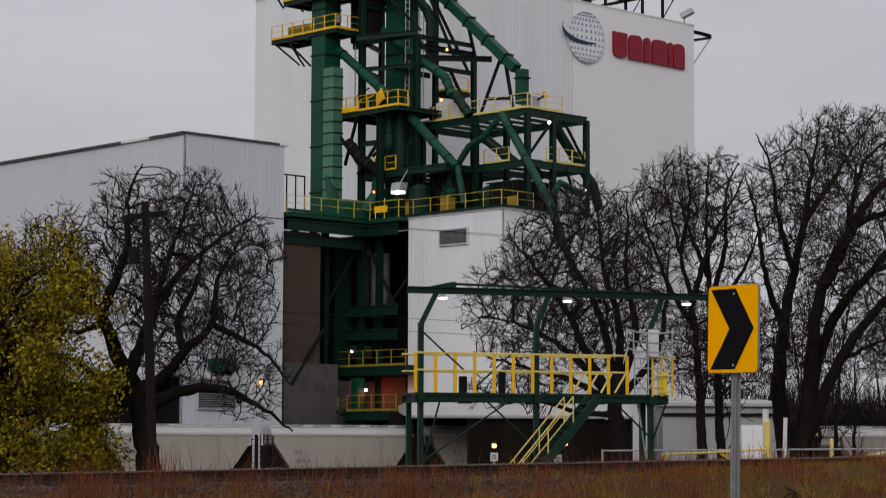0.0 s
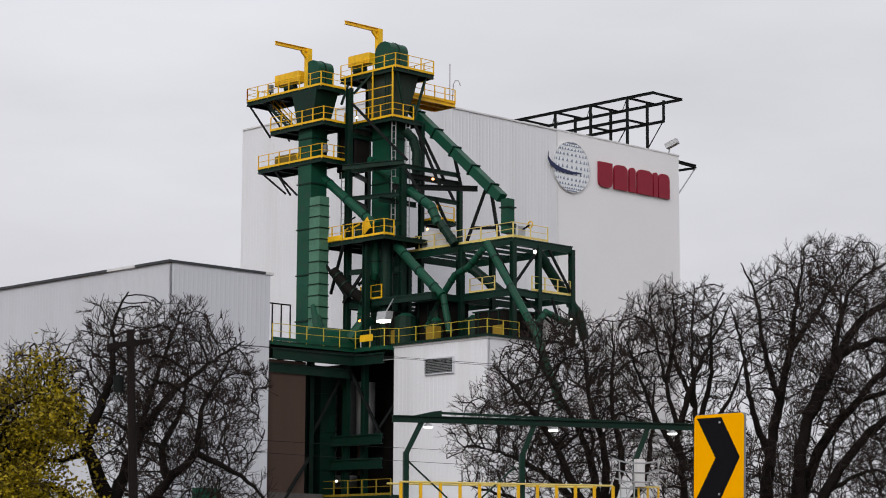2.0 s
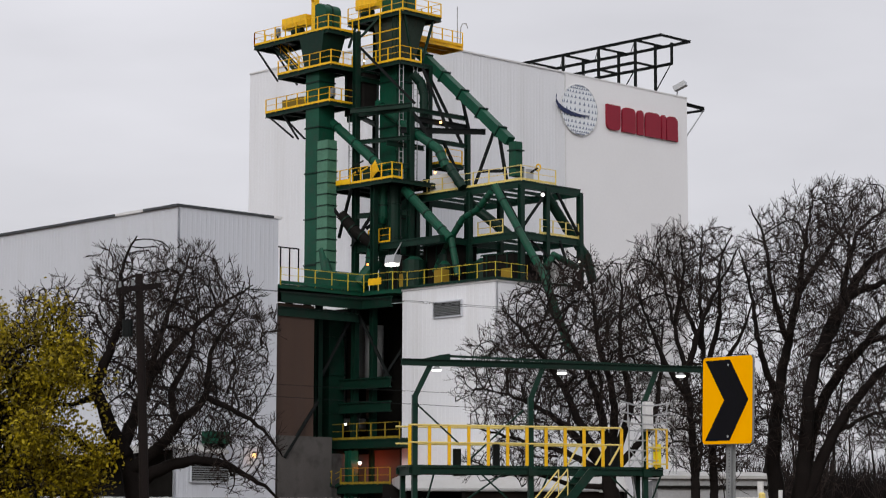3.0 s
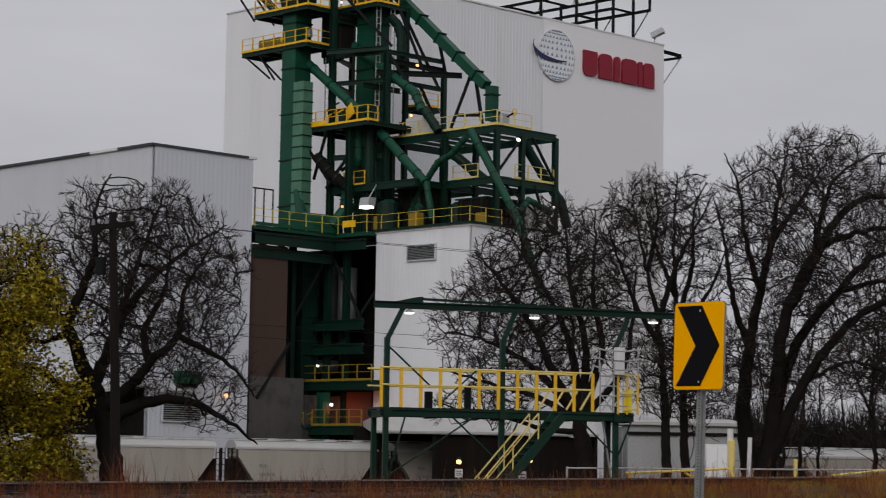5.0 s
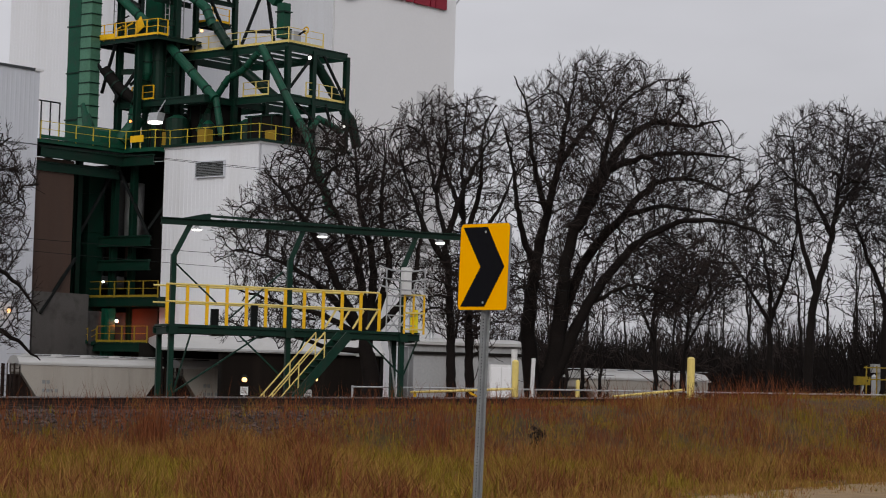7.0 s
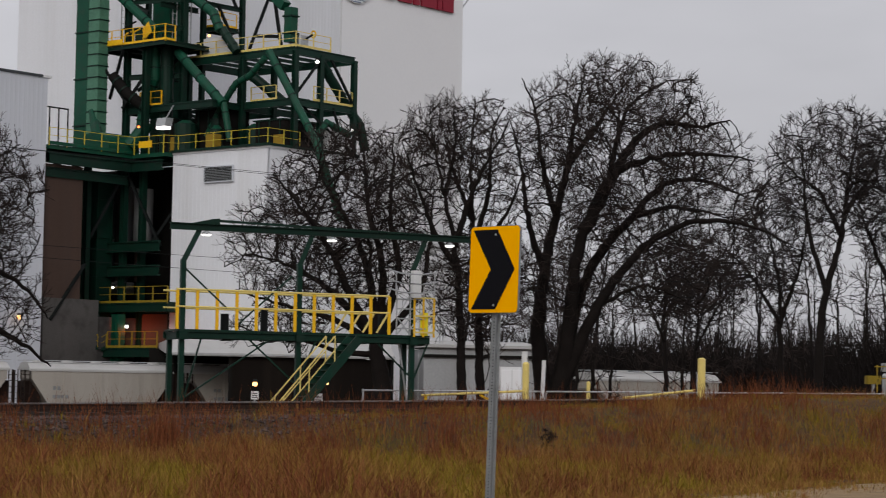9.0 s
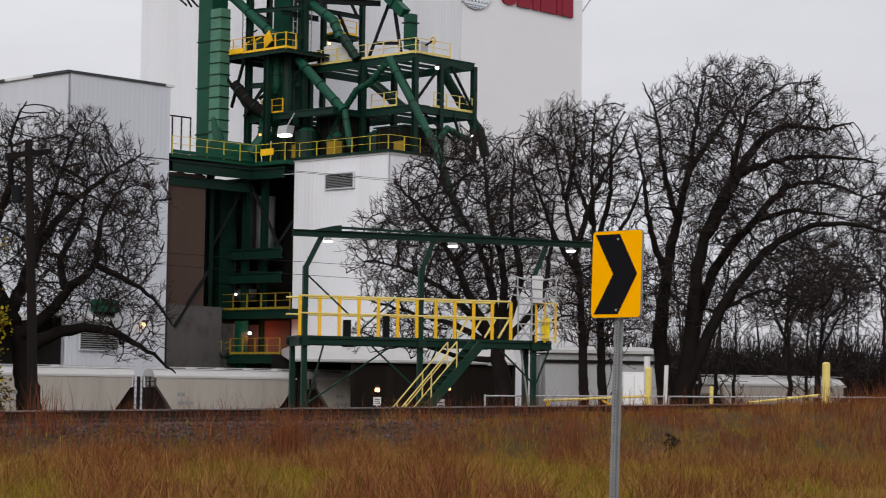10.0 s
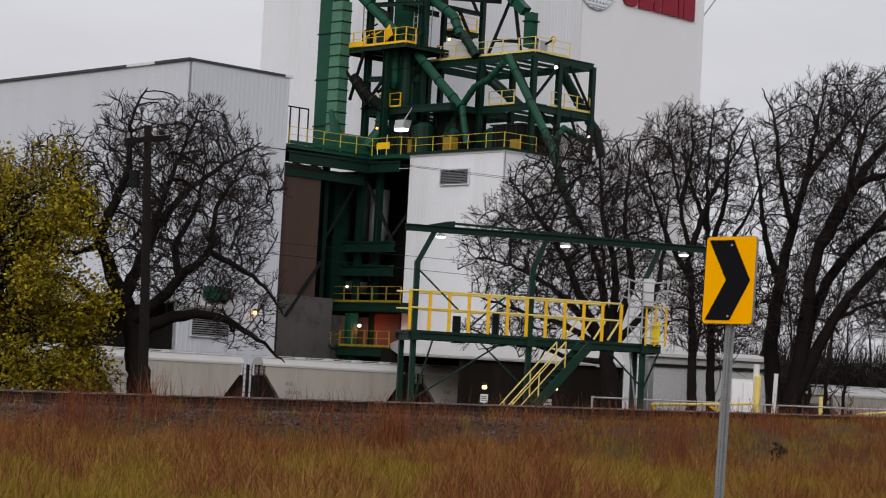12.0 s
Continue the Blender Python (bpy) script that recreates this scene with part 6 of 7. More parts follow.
# the wide tree behind the loading rack
bare_tree(41, (6.05, 78.0, -1.5), "wide bare tree fanning out behind the loading rack", [
    ([(0.0, 1.7), (-0.0, 3.1), (-0.2, 4.3), (-0.2, 4.9)], 0.55, 0.4),
    ([(-0.2, 4.5), (-1.2, 6.3), (-2.1, 8.1), (-3.3, 9.6), (-4.1, 10.5)], 0.2, 0.03),
    ([(-0.2, 4.8), (-0.5, 7.2), (-1.3, 9.1), (-2.2, 10.6), (-2.8, 11.5)], 0.2, 0.03),
    ([(-0.2, 4.9), (-0.0, 7.4), (-0.5, 9.4), (-0.7, 11.2), (-0.9, 12.6)], 0.19, 0.03),
    ([(-0.1, 4.9), (0.6, 7.2), (0.3, 9.2), (0.4, 11.3), (0.4, 12.6)], 0.18, 0.03),
], [
    ([(0.0, 4.7), (1.2, 6.4), (1.6, 8.2), (1.7, 10.3)], 0.16, 0.03),
    ([(-0.3, 4.7), (-1.6, 6.3), (-3.1, 7.3), (-4.7, 7.8)], 0.18, 0.03),
    ([(-0.3, 4.5), (-1.8, 5.5), (-3.7, 6.0), (-5.3, 6.5)], 0.14, 0.03),
    ([(-0.3, 4.2), (-1.6, 4.4), (-3.2, 4.8), (-4.8, 4.5)], 0.12, 0.02),
], [(-1.3, 9.1, 3.3, 3.7), (-3.9, 7.9, 1.8, 2.4), (0.5, 10.2, 1.4, 2.6), (-3.2, 5.2, 2.2, 0.8)], 6200, 0.50)

# the trees past the oak
bare_tree(51, (27.08, 96.0, -1.6), "bare woodland tree on the far side of the yard", [
    ([(0.1, 2.2), (0.1, 5.3), (0.4, 7.8), (1.1, 10.4), (1.5, 13.5), (2.1, 16.1)], 0.3, 0.04),
    ([(1.1, 10.4), (0.2, 12.2), (-1.0, 13.1), (-2.1, 14.2)], 0.14, 0.03),
], [
    ([(0.4, 7.8), (-0.5, 10.9), (-0.8, 13.4), (-0.9, 15.3)], 0.14, 0.03),
    ([(1.2, 11.5), (2.6, 13.3), (3.6, 15.4)], 0.14, 0.03),
], [(1.0, 13.3, 2.9, 3.4), (-1.1, 13.4, 1.6, 2.4)], 3600, 0.62, twig_mat=FAR_TWIG, finest=0.0155)

bare_tree(53, (31.84, 99.0, -1.6), "bare woodland tree on the far side of the yard", [
    ([(0.0, 2.3), (-0.2, 5.4), (0.0, 9.2), (0.1, 13.2), (0.4, 15.8)], 0.26, 0.04),
    ([(-0.1, 7.6), (-1.2, 10.4), (-2.0, 12.8)], 0.14, 0.03),
], [
    ([(0.0, 9.2), (1.5, 12.4), (2.3, 14.8)], 0.14, 0.03),
], [(-0.0, 12.9, 2.8, 3.9)], 3000, 0.62, twig_mat=FAR_TWIG, finest=0.0155)

bare_tree(57, (26.44, 100.0, -1.6), "bare woodland tree on the far side of the yard", [
    ([(0.1, 2.1), (-0.0, 5.3), (-0.0, 8.0), (-0.5, 10.4), (-1.3, 12.2)], 0.24, 0.04),
    ([(-0.0, 6.9), (0.7, 9.3), (0.9, 11.5)], 0.12, 0.03),
], [
    ([(-0.0, 6.4), (-1.5, 8.7), (-2.6, 9.8)], 0.12, 0.03),
], [(-0.5, 10.4, 2.1, 3.0), (-2.0, 9.2, 1.6, 1.8)], 3000, 0.62, twig_mat=FAR_TWIG, finest=0.0155)

bare_tree(59, (33.38, 96.0, -1.6), "bare woodland tree on the far side of the yard", [
    ([(0.0, 2.4), (0.0, 6.0), (-0.2, 9.8), (0.0, 13.2), (0.3, 15.5)], 0.26, 0.04),
    ([(-0.1, 7.5), (-1.3, 10.3), (-1.8, 12.9)], 0.14, 0.03),
], [
    ([(-0.2, 9.0), (1.4, 11.9), (1.9, 14.3)], 0.14, 0.03),
], [(0.0, 12.7, 2.6, 3.5)], 2700, 0.62, twig_mat=FAR_TWIG, finest=0.0155)

bare_tree(61, (21.9, 104.0, -1.6), "bare woodland tree on the far side of the yard", [
    ([(0.0, 2.0), (-0.1, 5.3), (-0.1, 7.4), (0.2, 9.7), (-0.0, 11.3)], 0.17, 0.03),
    ([(-0.1, 5.8), (-1.2, 8.0), (-1.8, 9.6)], 0.09, 0.03),
], [
    ([(-0.1, 6.9), (1.3, 9.1), (2.1, 10.5)], 0.1, 0.03),
], [(0.0, 8.8, 2.3, 2.4)], 700, 0.62, twig_mat=FAR_TWIG, finest=0.0155)

bare_tree(63, (24.25, 108.0, -1.6), "bare woodland tree on the far side of the yard", [
    ([(-0.0, 2.0), (-0.1, 4.8), (0.1, 7.1), (-0.1, 9.4)], 0.16, 0.03),
], [
    ([(-0.1, 5.4), (1.0, 7.7), (1.9, 8.9)], 0.09, 0.03),
], [(0.3, 8.0, 2.0, 2.0)], 1600, 0.62, twig_mat=FAR_TWIG, finest=0.0155)


# ---- lamps of the plant
for a, b, z, r, g in ((-8.7, -13.6, 32.3, 0.15, LAMP_WARM), (-11.0, -15.4, 27.9, 0.15, LAMP_WARM), (-8.0, -23.8, 25.6, 0.2, LAMP_WHITE), (-4.3, -24.0, 20.9, 0.14, LAMP_WHITE),
                      (-15.9, -10.9, 8.8, 0.14, LAMP_WHITE), (-14.4, -11.6, 20.9, 0.14, LAMP_RED), (-12.9, -8.4, 21.4, 0.14, LAMP_WARM), (-12.5, -8.9, 37.3, 0.12, LAMP_WHITE)):
    lamp(a, b, z, r * 0.75, g)
flood = thing("floodlight", (-14.6, -14.2, 20.9), "hooded white floodlight hanging over the low deck", "lamp")
part("housing", Mesher().sweep([(-14.9, -15.0, 20.6), (-14.2, -15.0, 20.6), (-14.2, -14.0, 20.6), (-14.9, -14.0, 20.6)], (0, 0, 0.12), (0.15, 0, 0.75)), GALV, flood)
part("lens", box(-14.88, -14.95, 20.52, -14.25, -14.05, 20.71), LAMP_WHITE, flood, "bright lamp glass")
part("bracket", Mesher().tube([(-14.3, -14.4, 21.3), (-12.9, -13.8, 22.6)], 0.05, 6), GALV, flood)
red = lamp(-15.6, -12.2, 5.9, 0.14, LAMP_WHITE, "bay lamp that throws an orange glow on the wall behind")
glow_lamp = new("bay_lamp_light", bpy.data.lights.new("bay_lamp_light", "POINT"))
glow_lamp.data.energy, glow_lamp.data.color, glow_lamp.data.shadow_soft_size = 110, (1.0, 0.13, 0.03), 0.25
glow_lamp.matrix_world = PLANT @ Matrix.Translation((-15.0, -12.3, 5.6))
lamp(-25.0, -11.4, 6.25, 0.16, LAMP_WARM, "warm lamp on the white wall of the side hall")

# ---- side hall: canopy, green box
canopy = thing("canopy", (-34.8, -11.0, 5.6), "long lean-to roof with pale edge along the side hall", "canopy")
part("roof", Mesher().sweep([(-31.9, -11.2, 6.9), (-31.9, -11.2, 6.7), (-35.2, -11.2, 6.2), (-35.2, -11.2, 6.4)], (0, 0, 0), (0, 26, 0)), HOPPER_TOP, canopy)
part("roof", Mesher().sweep([(-31.9, -11.3, 6.7), (-27.7, -11.3, 6.7), (-27.7, -11.9, 6.3), (-31.9, -11.9, 6.3)], (0, 0, 0), (0, 0, 0.18)), HOPPER_TOP, canopy)
for i in range(6):
    part("post", box(-35.1, -10.9 + i * 5, YARD, -34.95, -10.75 + i * 5, 6.25), DARK_IN, canopy)
# sheet added on the wall, the canopy's shade put into its colour
part("back", box(-31.95, -10.9, YARD, -31.88, 15.9, 6.5), DARK_IN, canopy, "near-black sheet standing in for the shade under the canopy")
unit = thing("wall_unit", (-29.6, -12.0, 7.0), "dark green box unit hung on the white wall", "air unit")
part("body", Mesher().box(-29.6, -12.0, 7.0, -27.7, -11.12, 7.85, bevel=0.06), GREEN, unit)
part("bracket", box(-29.3, -11.9, 6.7, -29.2, -11.1, 7.0), BLACK_STEEL, unit)
part("bracket", box(-28.1, -11.9, 6.7, -28.0, -11.1, 7.0), BLACK_STEEL, unit)

# ---- sign wall: a globe of plain shapes and six plain red shapes
globe = thing("wall_emblem", (22.0, -0.3, 36.7), "white oval emblem with blue marks and a dark blue band", "emblem")
gc, gz, gr, gh = 21.85, 39.2, 2.42, 2.32
disc = [(gc + gr * math.cos(2 * math.pi * k / 40), -0.09, gz + gh * math.sin(2 * math.pi * k / 40)) for k in range(40)]
part("disc", Mesher().sweep(disc, (0, 0, 0), (0, -0.12, 0)), GLOBE_WHITE, globe)
rim = Mesher()
rim.tube([(gc + gr * 1.02 * math.cos(2 * math.pi * k / 40), -0.2, gz + gh * 1.02 * math.sin(2 * math.pi * k / 40)) for k in range(41)], 0.045, 5)
part("rim", rim, LIGHT_TRIM, globe)
mark = mesh_of("mark", Mesher().sweep([(-0.14, 0, -0.12), (0.14, 0, -0.12), (0.05, 0, 0.16)], (0, 0, 0), (0, -0.03, 0)), GLOBE_BLUE, (0, 0, 0))
for j in range(-5, 6):
    for i in range(-5, 6):
        lat, lon = j * 0.26, i * 0.27
        x, z = gr * math.cos(lat) * math.sin(lon), gh * math.sin(lat)
        m_ob = piece("mark", mark, (gc + x, -0.215, gz + z), globe)
        m_ob.scale = (max(0.3, math.cos(lon)) * 1.05, 1, max(0.4, math.cos(lat)) * 1.1)
sw = Mesher()
band = [(-3.15, 1.0, 0.10), (-3.25, 0.5, 0.34), (-2.9, 0.05, 0.46), (-2.2, -0.28, 0.44), (-1.2, -0.48, 0.36), (0.0, -0.55, 0.24), (1.3, -0.42, 0.06)]
top_l = [(gc + x, -0.26, gz + z + w / 2) for x, z, w in band]
bot_l = [(gc + x, -0.26, gz + z - w / 2) for x, z, w in band]
for i in range(len(band) - 1):
    sw.sweep([top_l[i], top_l[i + 1], bot_l[i + 1], bot_l[i]], (0, 0, 0), (0, -0.05, 0))
part("swoosh", sw, SWOOSH, globe, "dark blue curved band")


def letter_block(a0, a1, round_top, group="red wall shapes"):
    """A plain red block with two rounded corners."""
    z0, z1, r = 37.92, 40.28, 0.55
    r = min(r, (a1 - a0) * 0.45)
    ring = []
    if round_top:
        ring = [(a0, z0), (a1, z0)] + [(a1 - r + r * math.cos(k * math.pi / 12), z1 - r + r * math.sin(k * math.pi / 12)) for k in range(7)] + \
               [(a0 + r + r * math.cos(math.pi / 2 + k * math.pi / 12), z1 - r + r * math.sin(math.pi / 2 + k * math.pi / 12)) for k in range(7)]
    else:
        ring = [(a1, z1), (a0, z1)] + [(a0 + r + r * math.cos(math.pi + k * math.pi / 12), z0 + r + r * math.sin(math.pi + k * math.pi / 12)) for k in range(7)] + \
               [(a1 - r + r * math.cos(1.5 * math.pi + k * math.pi / 12), z0 + r + r * math.sin(1.5 * math.pi + k * math.pi / 12)) for k in range(7)]
    solid("wall_shape", Mesher().sweep([(a, -0.08, z) for a, z in ring], (0, 0, 0), (0, -0.22, 0)), RED_PLASTIC, (a0, -0.1, z0), "plain dark red shape on the white sign wall", "sign shape", group)


for a0, a1, rt in ((25.55, 27.45, False), (27.75, 29.6, True), (29.9, 30.75, True), (31.05, 33.2, True), (33.4, 34.0, True), (34.15, 35.75, True)):
    letter_block(a0, a1, rt)

# ---- on the roof of the main building
truss = thing("roof_gallery", (34.3, 1.0, 42.4), "open black steel truss gallery on the roof", "truss")
for a, z, b0 in ((34.2, 48.3, 0.3), (38.5, 48.3, 0.3), (34.2, 46.1, 3.7), (37.2, 46.1, 1.6)):
    part("chord", Mesher().ibeam((a, b0, z), (a, 21.0, z), 0.2, 0.26), BLACK_STEEL, truss)
part("end_beam", Mesher().ibeam((34.2, 0.4, 48.3), (38.5, 0.4, 48.3), 0.15, 0.22), BLACK_STEEL, truss)
part("hanger", box(37.1, 1.5, 46.0, 37.3, 1.7, 48.2), BLACK_STEEL, truss)
for i in range(4):
    b = 3.7 + i * 4.8
    for a in (34.2, 37.2):
        part("upright", box(a - 0.11, b - 0.11, 42.3, a + 0.11, b + 0.11, 48.3), BLACK_STEEL, truss)
    for z in (48.3, 46.1):
        part("cross_beam", Mesher().ibeam((34.2, b, z), (38.4 if z > 47 else 37.2, b, z), 0.15, 0.2), BLACK_STEEL, truss)
    part("diagonal", Mesher().beam((37.2, b - 2.1, 46.2), (37.2, b, 43.6), 0.08), BLACK_STEEL, truss)
    part("diagonal", Mesher().beam((34.2, b, 48.3), (38.5, b + 4.4, 48.3), 0.06), BLACK_STEEL, truss)
    part("diagonal", Mesher().beam((34.2, b, 46.1), (37.2, b + 2.4, 48.2), 0.06), BLACK_STEEL, truss)
roof_flood = thing("floodlight", (36.3, 0.2, 42.5), "grey floodlight on a short post at the roof edge", "lamp")
part("post", Mesher().tube([(36.2, 0.2, 42.5), (36.2, 0.0, 43.2)], 0.07, 6), GALV, roof_flood)
part("housing", Mesher().beam((36.0, 0.3, 43.2), (36.4, -0.8, 43.7), 0.7, 0.5), GALV, roof_flood)
brk = thing("wall_bracket", (37.4, 0.5, 39.0), "dark steel bracket on the corner of the building", "bracket")
part("arm", Mesher().ibeam((37.3, 0.4, 42.0), (40.6, 0.4, 41.9), 0.25, 0.3), BLACK_STEEL, brk)
part("arm", Mesher().ibeam((37.3, 0.4, 41.0), (40.6, 0.4, 41.75), 0.2, 0.25), BLACK_STEEL, brk)
part("strut", Mesher().beam((37.4, 0.4, 38.3), (40.5, 0.4, 41.7), 0.1), GALV, brk)

# ---- small yellow guard frame and white tank at the wood's edge
guard = thing("guard_frame", (28.4, 90.0, YARD), "small yellow guard frame at the edge of the wood", "guard frame", frame_of=FLAT)
for x in (28.0, 28.45, 28.9):
    part("post", Mesher().box(x, 90.0, YARD, x + 0.05, 90.05, 2.95), DIM_YELLOW, guard)
for z in (2.35, 2.85):
    part("rail", Mesher().box(27.9, 89.94, z, 29.05, 90.0, z + 0.05), DIM_YELLOW, guard)
tank = thing("small_tank", (28.6, 90.8, YARD), "slim white upright tank beside the guard frame", "tank", frame_of=FLAT)
part("body", Mesher().tube([(28.6, 90.8, YARD), (28.6, 90.8, 2.5)], 0.11, 14), MID_GREY, tank)
part("cap", Mesher().tube([(28.6, 90.8, 2.5), (28.6, 90.8, 2.6)], 0.11, 14, 0.04), GALV, tank)


# ---- the yellow-leaved tree beside the broad bare one
def leafy_tree(seed, base, height, radius, leaves):
    tr = Tree(seed, 0.7, 3, 1.0, finest=0.008)
    rng, b = tr.rng, Vector(base)
    tr.limb([b, b + Vector((0.1, 0, height * 0.3)), b + Vector((0, 0.1, height * 0.7)), b + Vector((0.1, 0, height * 0.82))], 0.2, 0.03)
    for k in range(40):
        a, f = rng.uniform(0, 6.283), 0.08 + 0.68 * (k + rng.random()) / 40
        o = Vector((math.cos(a), math.sin(a), 0)) * radius * rng.uniform(0.5, 0.85) * (1.3 - 0.6 * f)
        tr.clothe(tr.limb([b + Vector((0, 0, height * f)), b + o * 0.5 + Vector((0, 0, height * (f + 0.08))), b + o + Vector((0, 0, height * (f + 0.12)))], 0.07, 0.02), 0.3, 0.6)
    t = tr.finish(base, "leafy tree with yellow-green autumn leaves beside a bare one", "leafy trees")
    ends = tr.ends
    m = Mesher()
    ends = [e for e in ends if noise.noise((e[0] - b) * 1.1) > -0.55 + 0.10 * (e[0].z - b.z) / height]
    for _ in range(leaves):
        p, d = ends[rng.randrange(len(ends))]
        c = p + Vector((rng.gauss(0, 0.16), rng.gauss(0, 0.16), rng.gauss(-0.05, 0.16)))
        q = Matrix.Rotation(rng.uniform(0, 6.283), 3, Vector((rng.gauss(0, 1), rng.gauss(0, 1), rng.gauss(0, 1) + 0.01)).normalized())
        s = rng.uniform(0.038, 0.080)
        m.add([c + q @ Vector(v) * s for v in ((-1, 0, 0), (0, -0.55, 0.12), (1, 0, 0), (0, 0.55, 0.12))], [(0, 1, 2), (0, 2, 3)])
    part("foliage", m, LEAF, t, "thin yellow-green leaves", kind="stuff")


leafy_tree(71, (-12.1, 58.6, -0.9), 8.6, 2.8, 72000)


# ---- distant wood: many thin trunks and a haze of twigs
def far_wood():
    rng = random.Random(83)
    for row, (y, n, h0) in enumerate(((125.0, 24, 11.0), (150.0, 24, 13.0), (180.0, 14, 14.5))):
        tr = Tree(90 + row, 1.1, 3, 0.65, finest=0.022)
        for k in range(n):
            x = (14 + 44 * (k + rng.random()) / n) * y / 125.0
            h = h0 * rng.uniform(0.7, 1.15)
            b = Vector((x, y + rng.uniform(-6, 6), YARD))
            tr.clothe(tr.limb([b, b + Vector((rng.uniform(-0.4, 0.4), 0, h * 0.45)), b + Vector((rng.uniform(-1, 1), 0, h))], rng.uniform(0.10, 0.2), 0.03), 0.3 if y < 140 else 0.1, 0.45, 1.1)
        t = thing("wood", (30, y, YARD), "far dark bare wood behind the yard", "woodland", "far woods", kind="stuff", frame_of=FLAT)
        part("trunks", tr.wood, BARK, t, kind="stuff")
        part("twigs", tr.twigs, TWIG, t, kind="stuff")


far_wood()


# ---- underbrush line closing the view behind the trees on the far side
def brush():
    rng, m = random.Random(97), Mesher()

    def bush(x, y, h, lean, r):
        d = Vector((rng.gauss(0, lean), rng.gauss(0, lean), 1)).normalized()
        pts, _ = branch_line(Vector((x, y, YARD)), d, h, 3, 0.16, 0.02, rng)
        m.tube(pts, r, 3, 0.014, caps=False)
        sub, _ = branch_line(pts[1], twist(d, rng.uniform(0.4, 1.1), rng), h * rng.uniform(0.25, 0.5), 2, 0.2, 0.03, rng)
        m.tube(sub, r * 0.55, 3, 0.012, caps=False)

    for _ in range(12000):
        y, k = rng.uniform(100, 200), rng.uniform(0.13, 0.44)
        if y < 156 and k < 0.272:
            continue
        top = (6.0 + 2.4 * smoothstep(0.26, 0.32, k)) * (1 + 0.40 * noise.noise((k * 45, y * 0.03, 2.0)))
        bush(k * y, y, rng.triangular(0.25, 1.2, 0.85) * top * y / 140, 0.24, rng.uniform(0.07, 0.16))
    for _ in range(7500):
        y, k = rng.uniform(157, 190), rng.uniform(0.13, 0.29)
        bush(k * y, y, rng.triangular(3.0, 9.5, 7.0) * (1 + 0.35 * noise.noise((k * 45, 1.0, 5.0))), 0.22, rng.uniform(0.08, 0.16))
    solid("underbrush", m, BARK, (0, 0, YARD), "tangled dark underbrush along the wood's edge", "underbrush", kind="stuff", frame_of=FLAT)


brush()


# ---- grass of the verge
def grass_material(name, a, b):
    m = bpy.data.materials.new(name)
    m.use_nodes = True
    n, l = m.node_tree.nodes, m.node_tree.links
    bs = n["Principled BSDF"]
    bs.inputs["Roughness"].default_value = 0.8
    bs.inputs["Specular IOR Level"].default_value = 0.2
    geo = n.new("ShaderNodeNewGeometry")
    mx = n.new("ShaderNodeMixRGB")
    mx.inputs[1].default_value, mx.inputs[2].default_value = (*a, 1), (*b, 1)
    l.new(geo.outputs["Random Per Island"], mx.inputs[0])
    l.new(mx.outputs[0], bs.inputs["Base Color"])
    return m


RUSSET = grass_material("russet_grass", (0.082, 0.022, 0.007), (0.205, 0.064, 0.022))
STRAW = grass_material("straw_grass", (0.15, 0.072, 0.016), (0.31, 0.165, 0.042))
OLIVE = grass_material("olive_grass", (0.105, 0.076, 0.005), (0.25, 0.175, 0.012))


def blades(rng, m, x, y, h, lean, w=0.006):
    z = ground_z(x, y)
    a = rng.uniform(0, 6.283)
    d = Vector((math.cos(a), math.sin(a), 0))
    s = Vector((-d.y, d.x, 0)) * w
    if rng.random() < 0.75:
        s = Vector((w, 0, 0))
    p0 = Vector((x, y, z - 0.02))
    p1 = p0 + Vector((0, 0, h * 0.55)) + d * lean * 0.3
    p2 = p0 + Vector((0, 0, h)) + d * lean
    m.add([p0 - s, p0 + s, p1 - s * 0.8, p1 + s * 0.8, p2], [(0, 1, 3, 2), (2, 3, 4)])


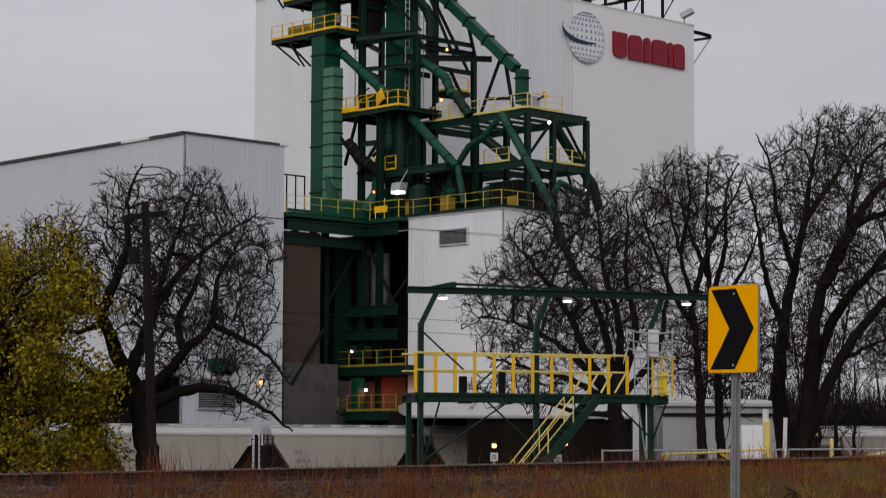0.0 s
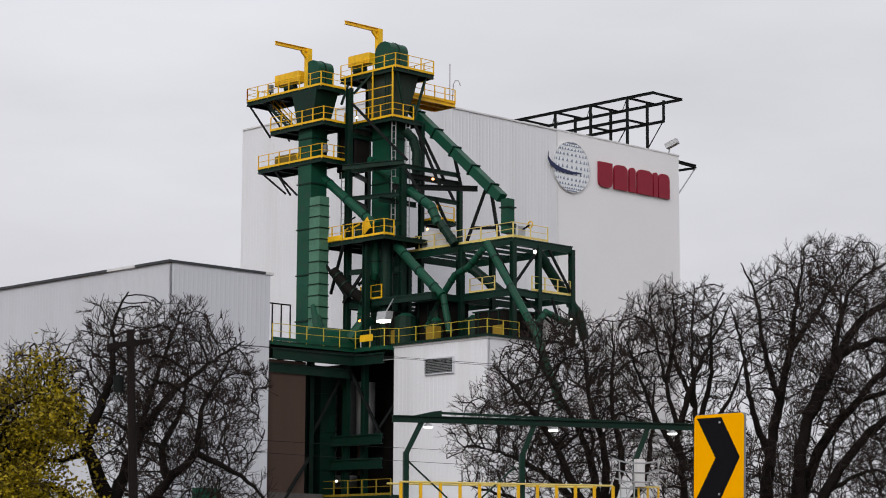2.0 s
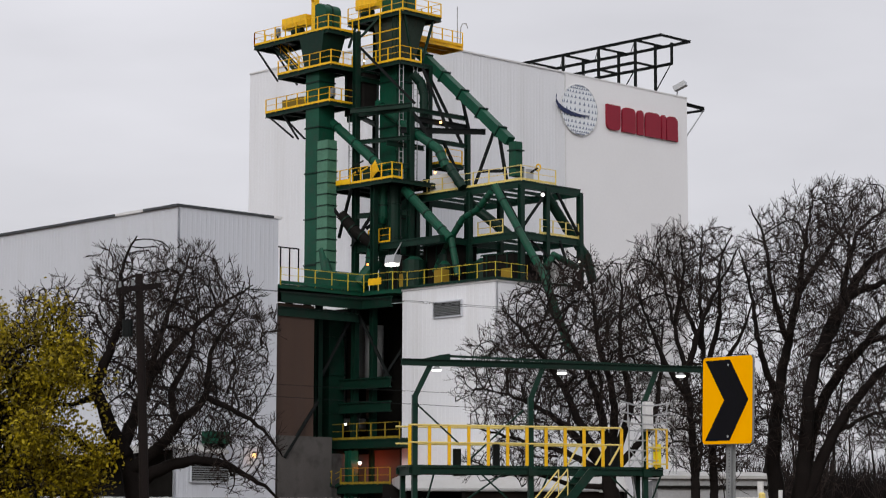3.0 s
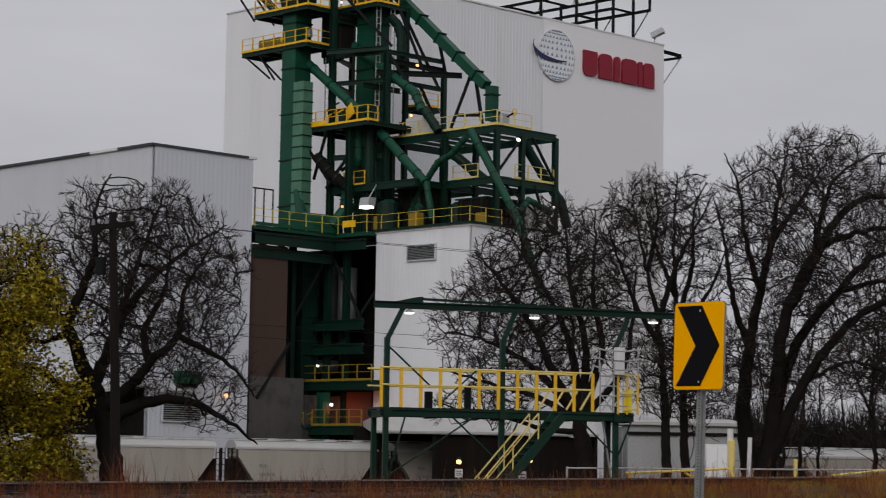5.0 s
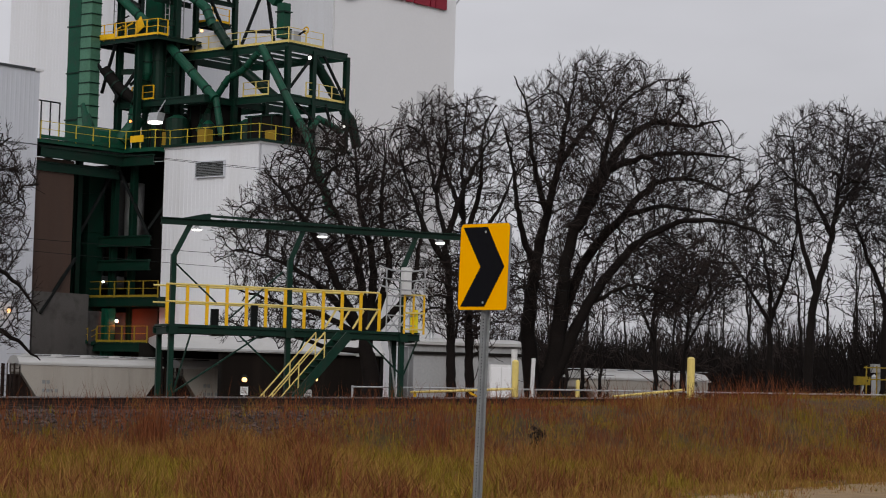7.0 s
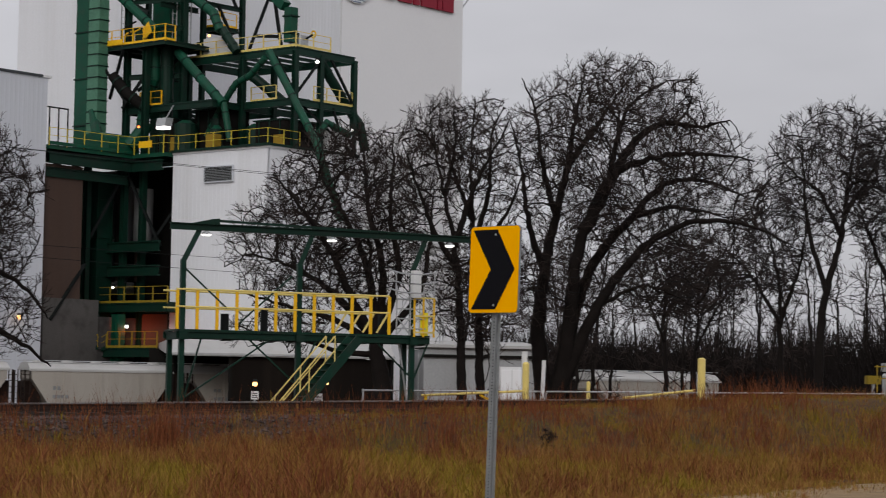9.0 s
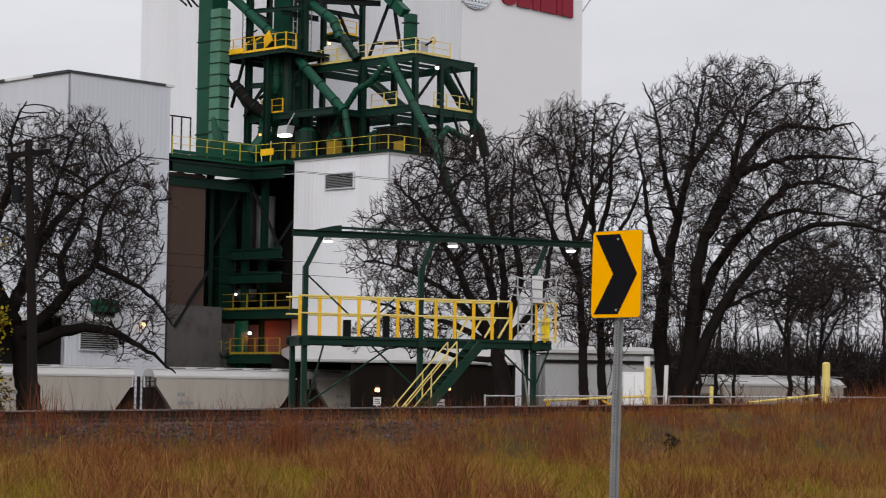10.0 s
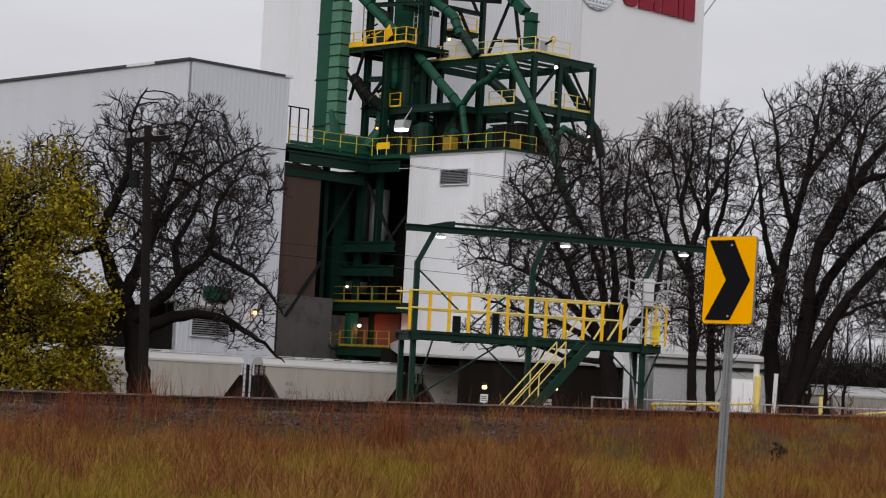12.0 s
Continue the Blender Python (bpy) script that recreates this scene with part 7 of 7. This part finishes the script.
def build_grass():
    rng = random.Random(101)
    kinds = {"russet": Mesher(), "straw": Mesher(), "olive": Mesher()}
    made = 0
    while made < 12800:
        y = rng.uniform(21, 60)
        x = rng.uniform(-0.235, 0.33) * y
        if road_side(x, y) < -0.7 or (road_side(x, y) < 0.3 and rng.random() < 0.7):
            continue
        s, behind = track_frame(x, y)
        right = smoothstep(9.0, 15.0, s)
        if y > 52 and right < 0.5:
            continue
        if behind > -1.4 + 11.0 * right or (behind > -3.2 and rng.random() > 0.22 + 0.78 * right):
            continue
        made += 1
        n1 = noise.noise((x * 0.5, y * 0.15, 1.0)) + 0.5 * noise.noise((x * 1.2, y * 0.4, 7.0))
        n2 = 1.3 * noise.noise((x * 0.42 + 9, y * 0.13, 4.0)) + 0.8 * noise.noise((x * 1.1, y * 0.33, 17.0)) + 0.15 - 0.5 * smoothstep(-11.0, -4.0, behind) * (1 - 0.6 * right)
        if n2 > 0.06:
            main, h0 = ("olive" if rng.random() < 0.72 else "straw"), rng.uniform(0.14, 0.36)
        elif n1 > 0.25:
            main, h0 = ("straw" if rng.random() < 0.65 else "russet"), rng.uniform(0.25, 0.55)
        else:
            main, h0 = ("russet" if rng.random() < 0.75 else "straw"), rng.uniform(0.2, 0.6)
        if road_side(x, y) < 1.6:
            main, h0 = ("straw" if rng.random() < 0.7 else main), h0 * 0.45
        if right > 0.3 and behind > -4.0:
            h0 *= 0.6
        h0 *= max(0.4, 0.85 + 0.9 * noise.noise((x * 1.3, y * 0.6, 21.0)))
        spread = rng.uniform(0.06, 0.24)
        for _ in range(rng.randint(10, 24)):
            k = main if rng.random() < 0.77 else rng.choice(("russet", "straw", "olive"))
            blades(rng, kinds[k], x + rng.gauss(0, spread), y + rng.gauss(0, spread), h0 * rng.uniform(0.5, 1.25), h0 * rng.uniform(0.1, 0.9), rng.uniform(0.0026, 0.0055))
    # tall russet stems along the bank
    for _ in range(5200):
        s = rng.uniform(-22, 24)
        p = RAILWAY @ Vector((s, rng.triangular(-5.0, -1.0, -2.2), 0))
        if noise.noise((s * 0.6, 3.0, 0.0)) < -0.05 and rng.random() < 0.7:
            continue
        blades(rng, kinds["russet"], p.x, p.y, rng.uniform(0.35, 0.85), rng.uniform(0.05, 0.4), 0.005)
    for cx, cy, n in ((-0.95, 43.5, 300), (-7.4, 44.0, 90), (-6.0, 45.5, 60), (5.0, 46.5, 90)):
        for _ in range(n):
            x, y = cx + rng.gauss(0, 0.22), cy + rng.gauss(0, 0.2)
            blades(rng, kinds["russet"], x, y, rng.uniform(0.6, 1.25), rng.uniform(0.02, 0.35), 0.006)
    for k, mat, lab in (("russet", RUSSET, "tall russet dry grass on the verge"), ("straw", STRAW, "pale straw-coloured dry grass on the verge"), ("olive", OLIVE, "low olive-green grass on the verge")):
        solid("grass", kinds[k], mat, (0, 30, 0.2), lab, "grass", kind="stuff", frame_of=FLAT)
    weed = Tree(131, 0.09, 3, 1.0, finest=0.004)
    p = Vector((7.2, 46.6, ground_z(7.2, 46.6)))
    for dx, dz in ((-0.10, 0.30), (0.08, 0.38), (0.14, 0.30), (-0.02, 0.42)):
        weed.clothe(weed.limb([p, p + Vector((dx * 0.4, 0, dz * 0.5)), p + Vector((dx, 0.05, dz))], 0.015, 0.006), 0.3, 0.8)
    t = thing("weed", p, "dark dead weed standing on the verge", "weed", frame_of=FLAT)
    part("stems", weed.wood, BARK, t)
    part("crown", weed.twigs, TWIG, t)


build_grass()
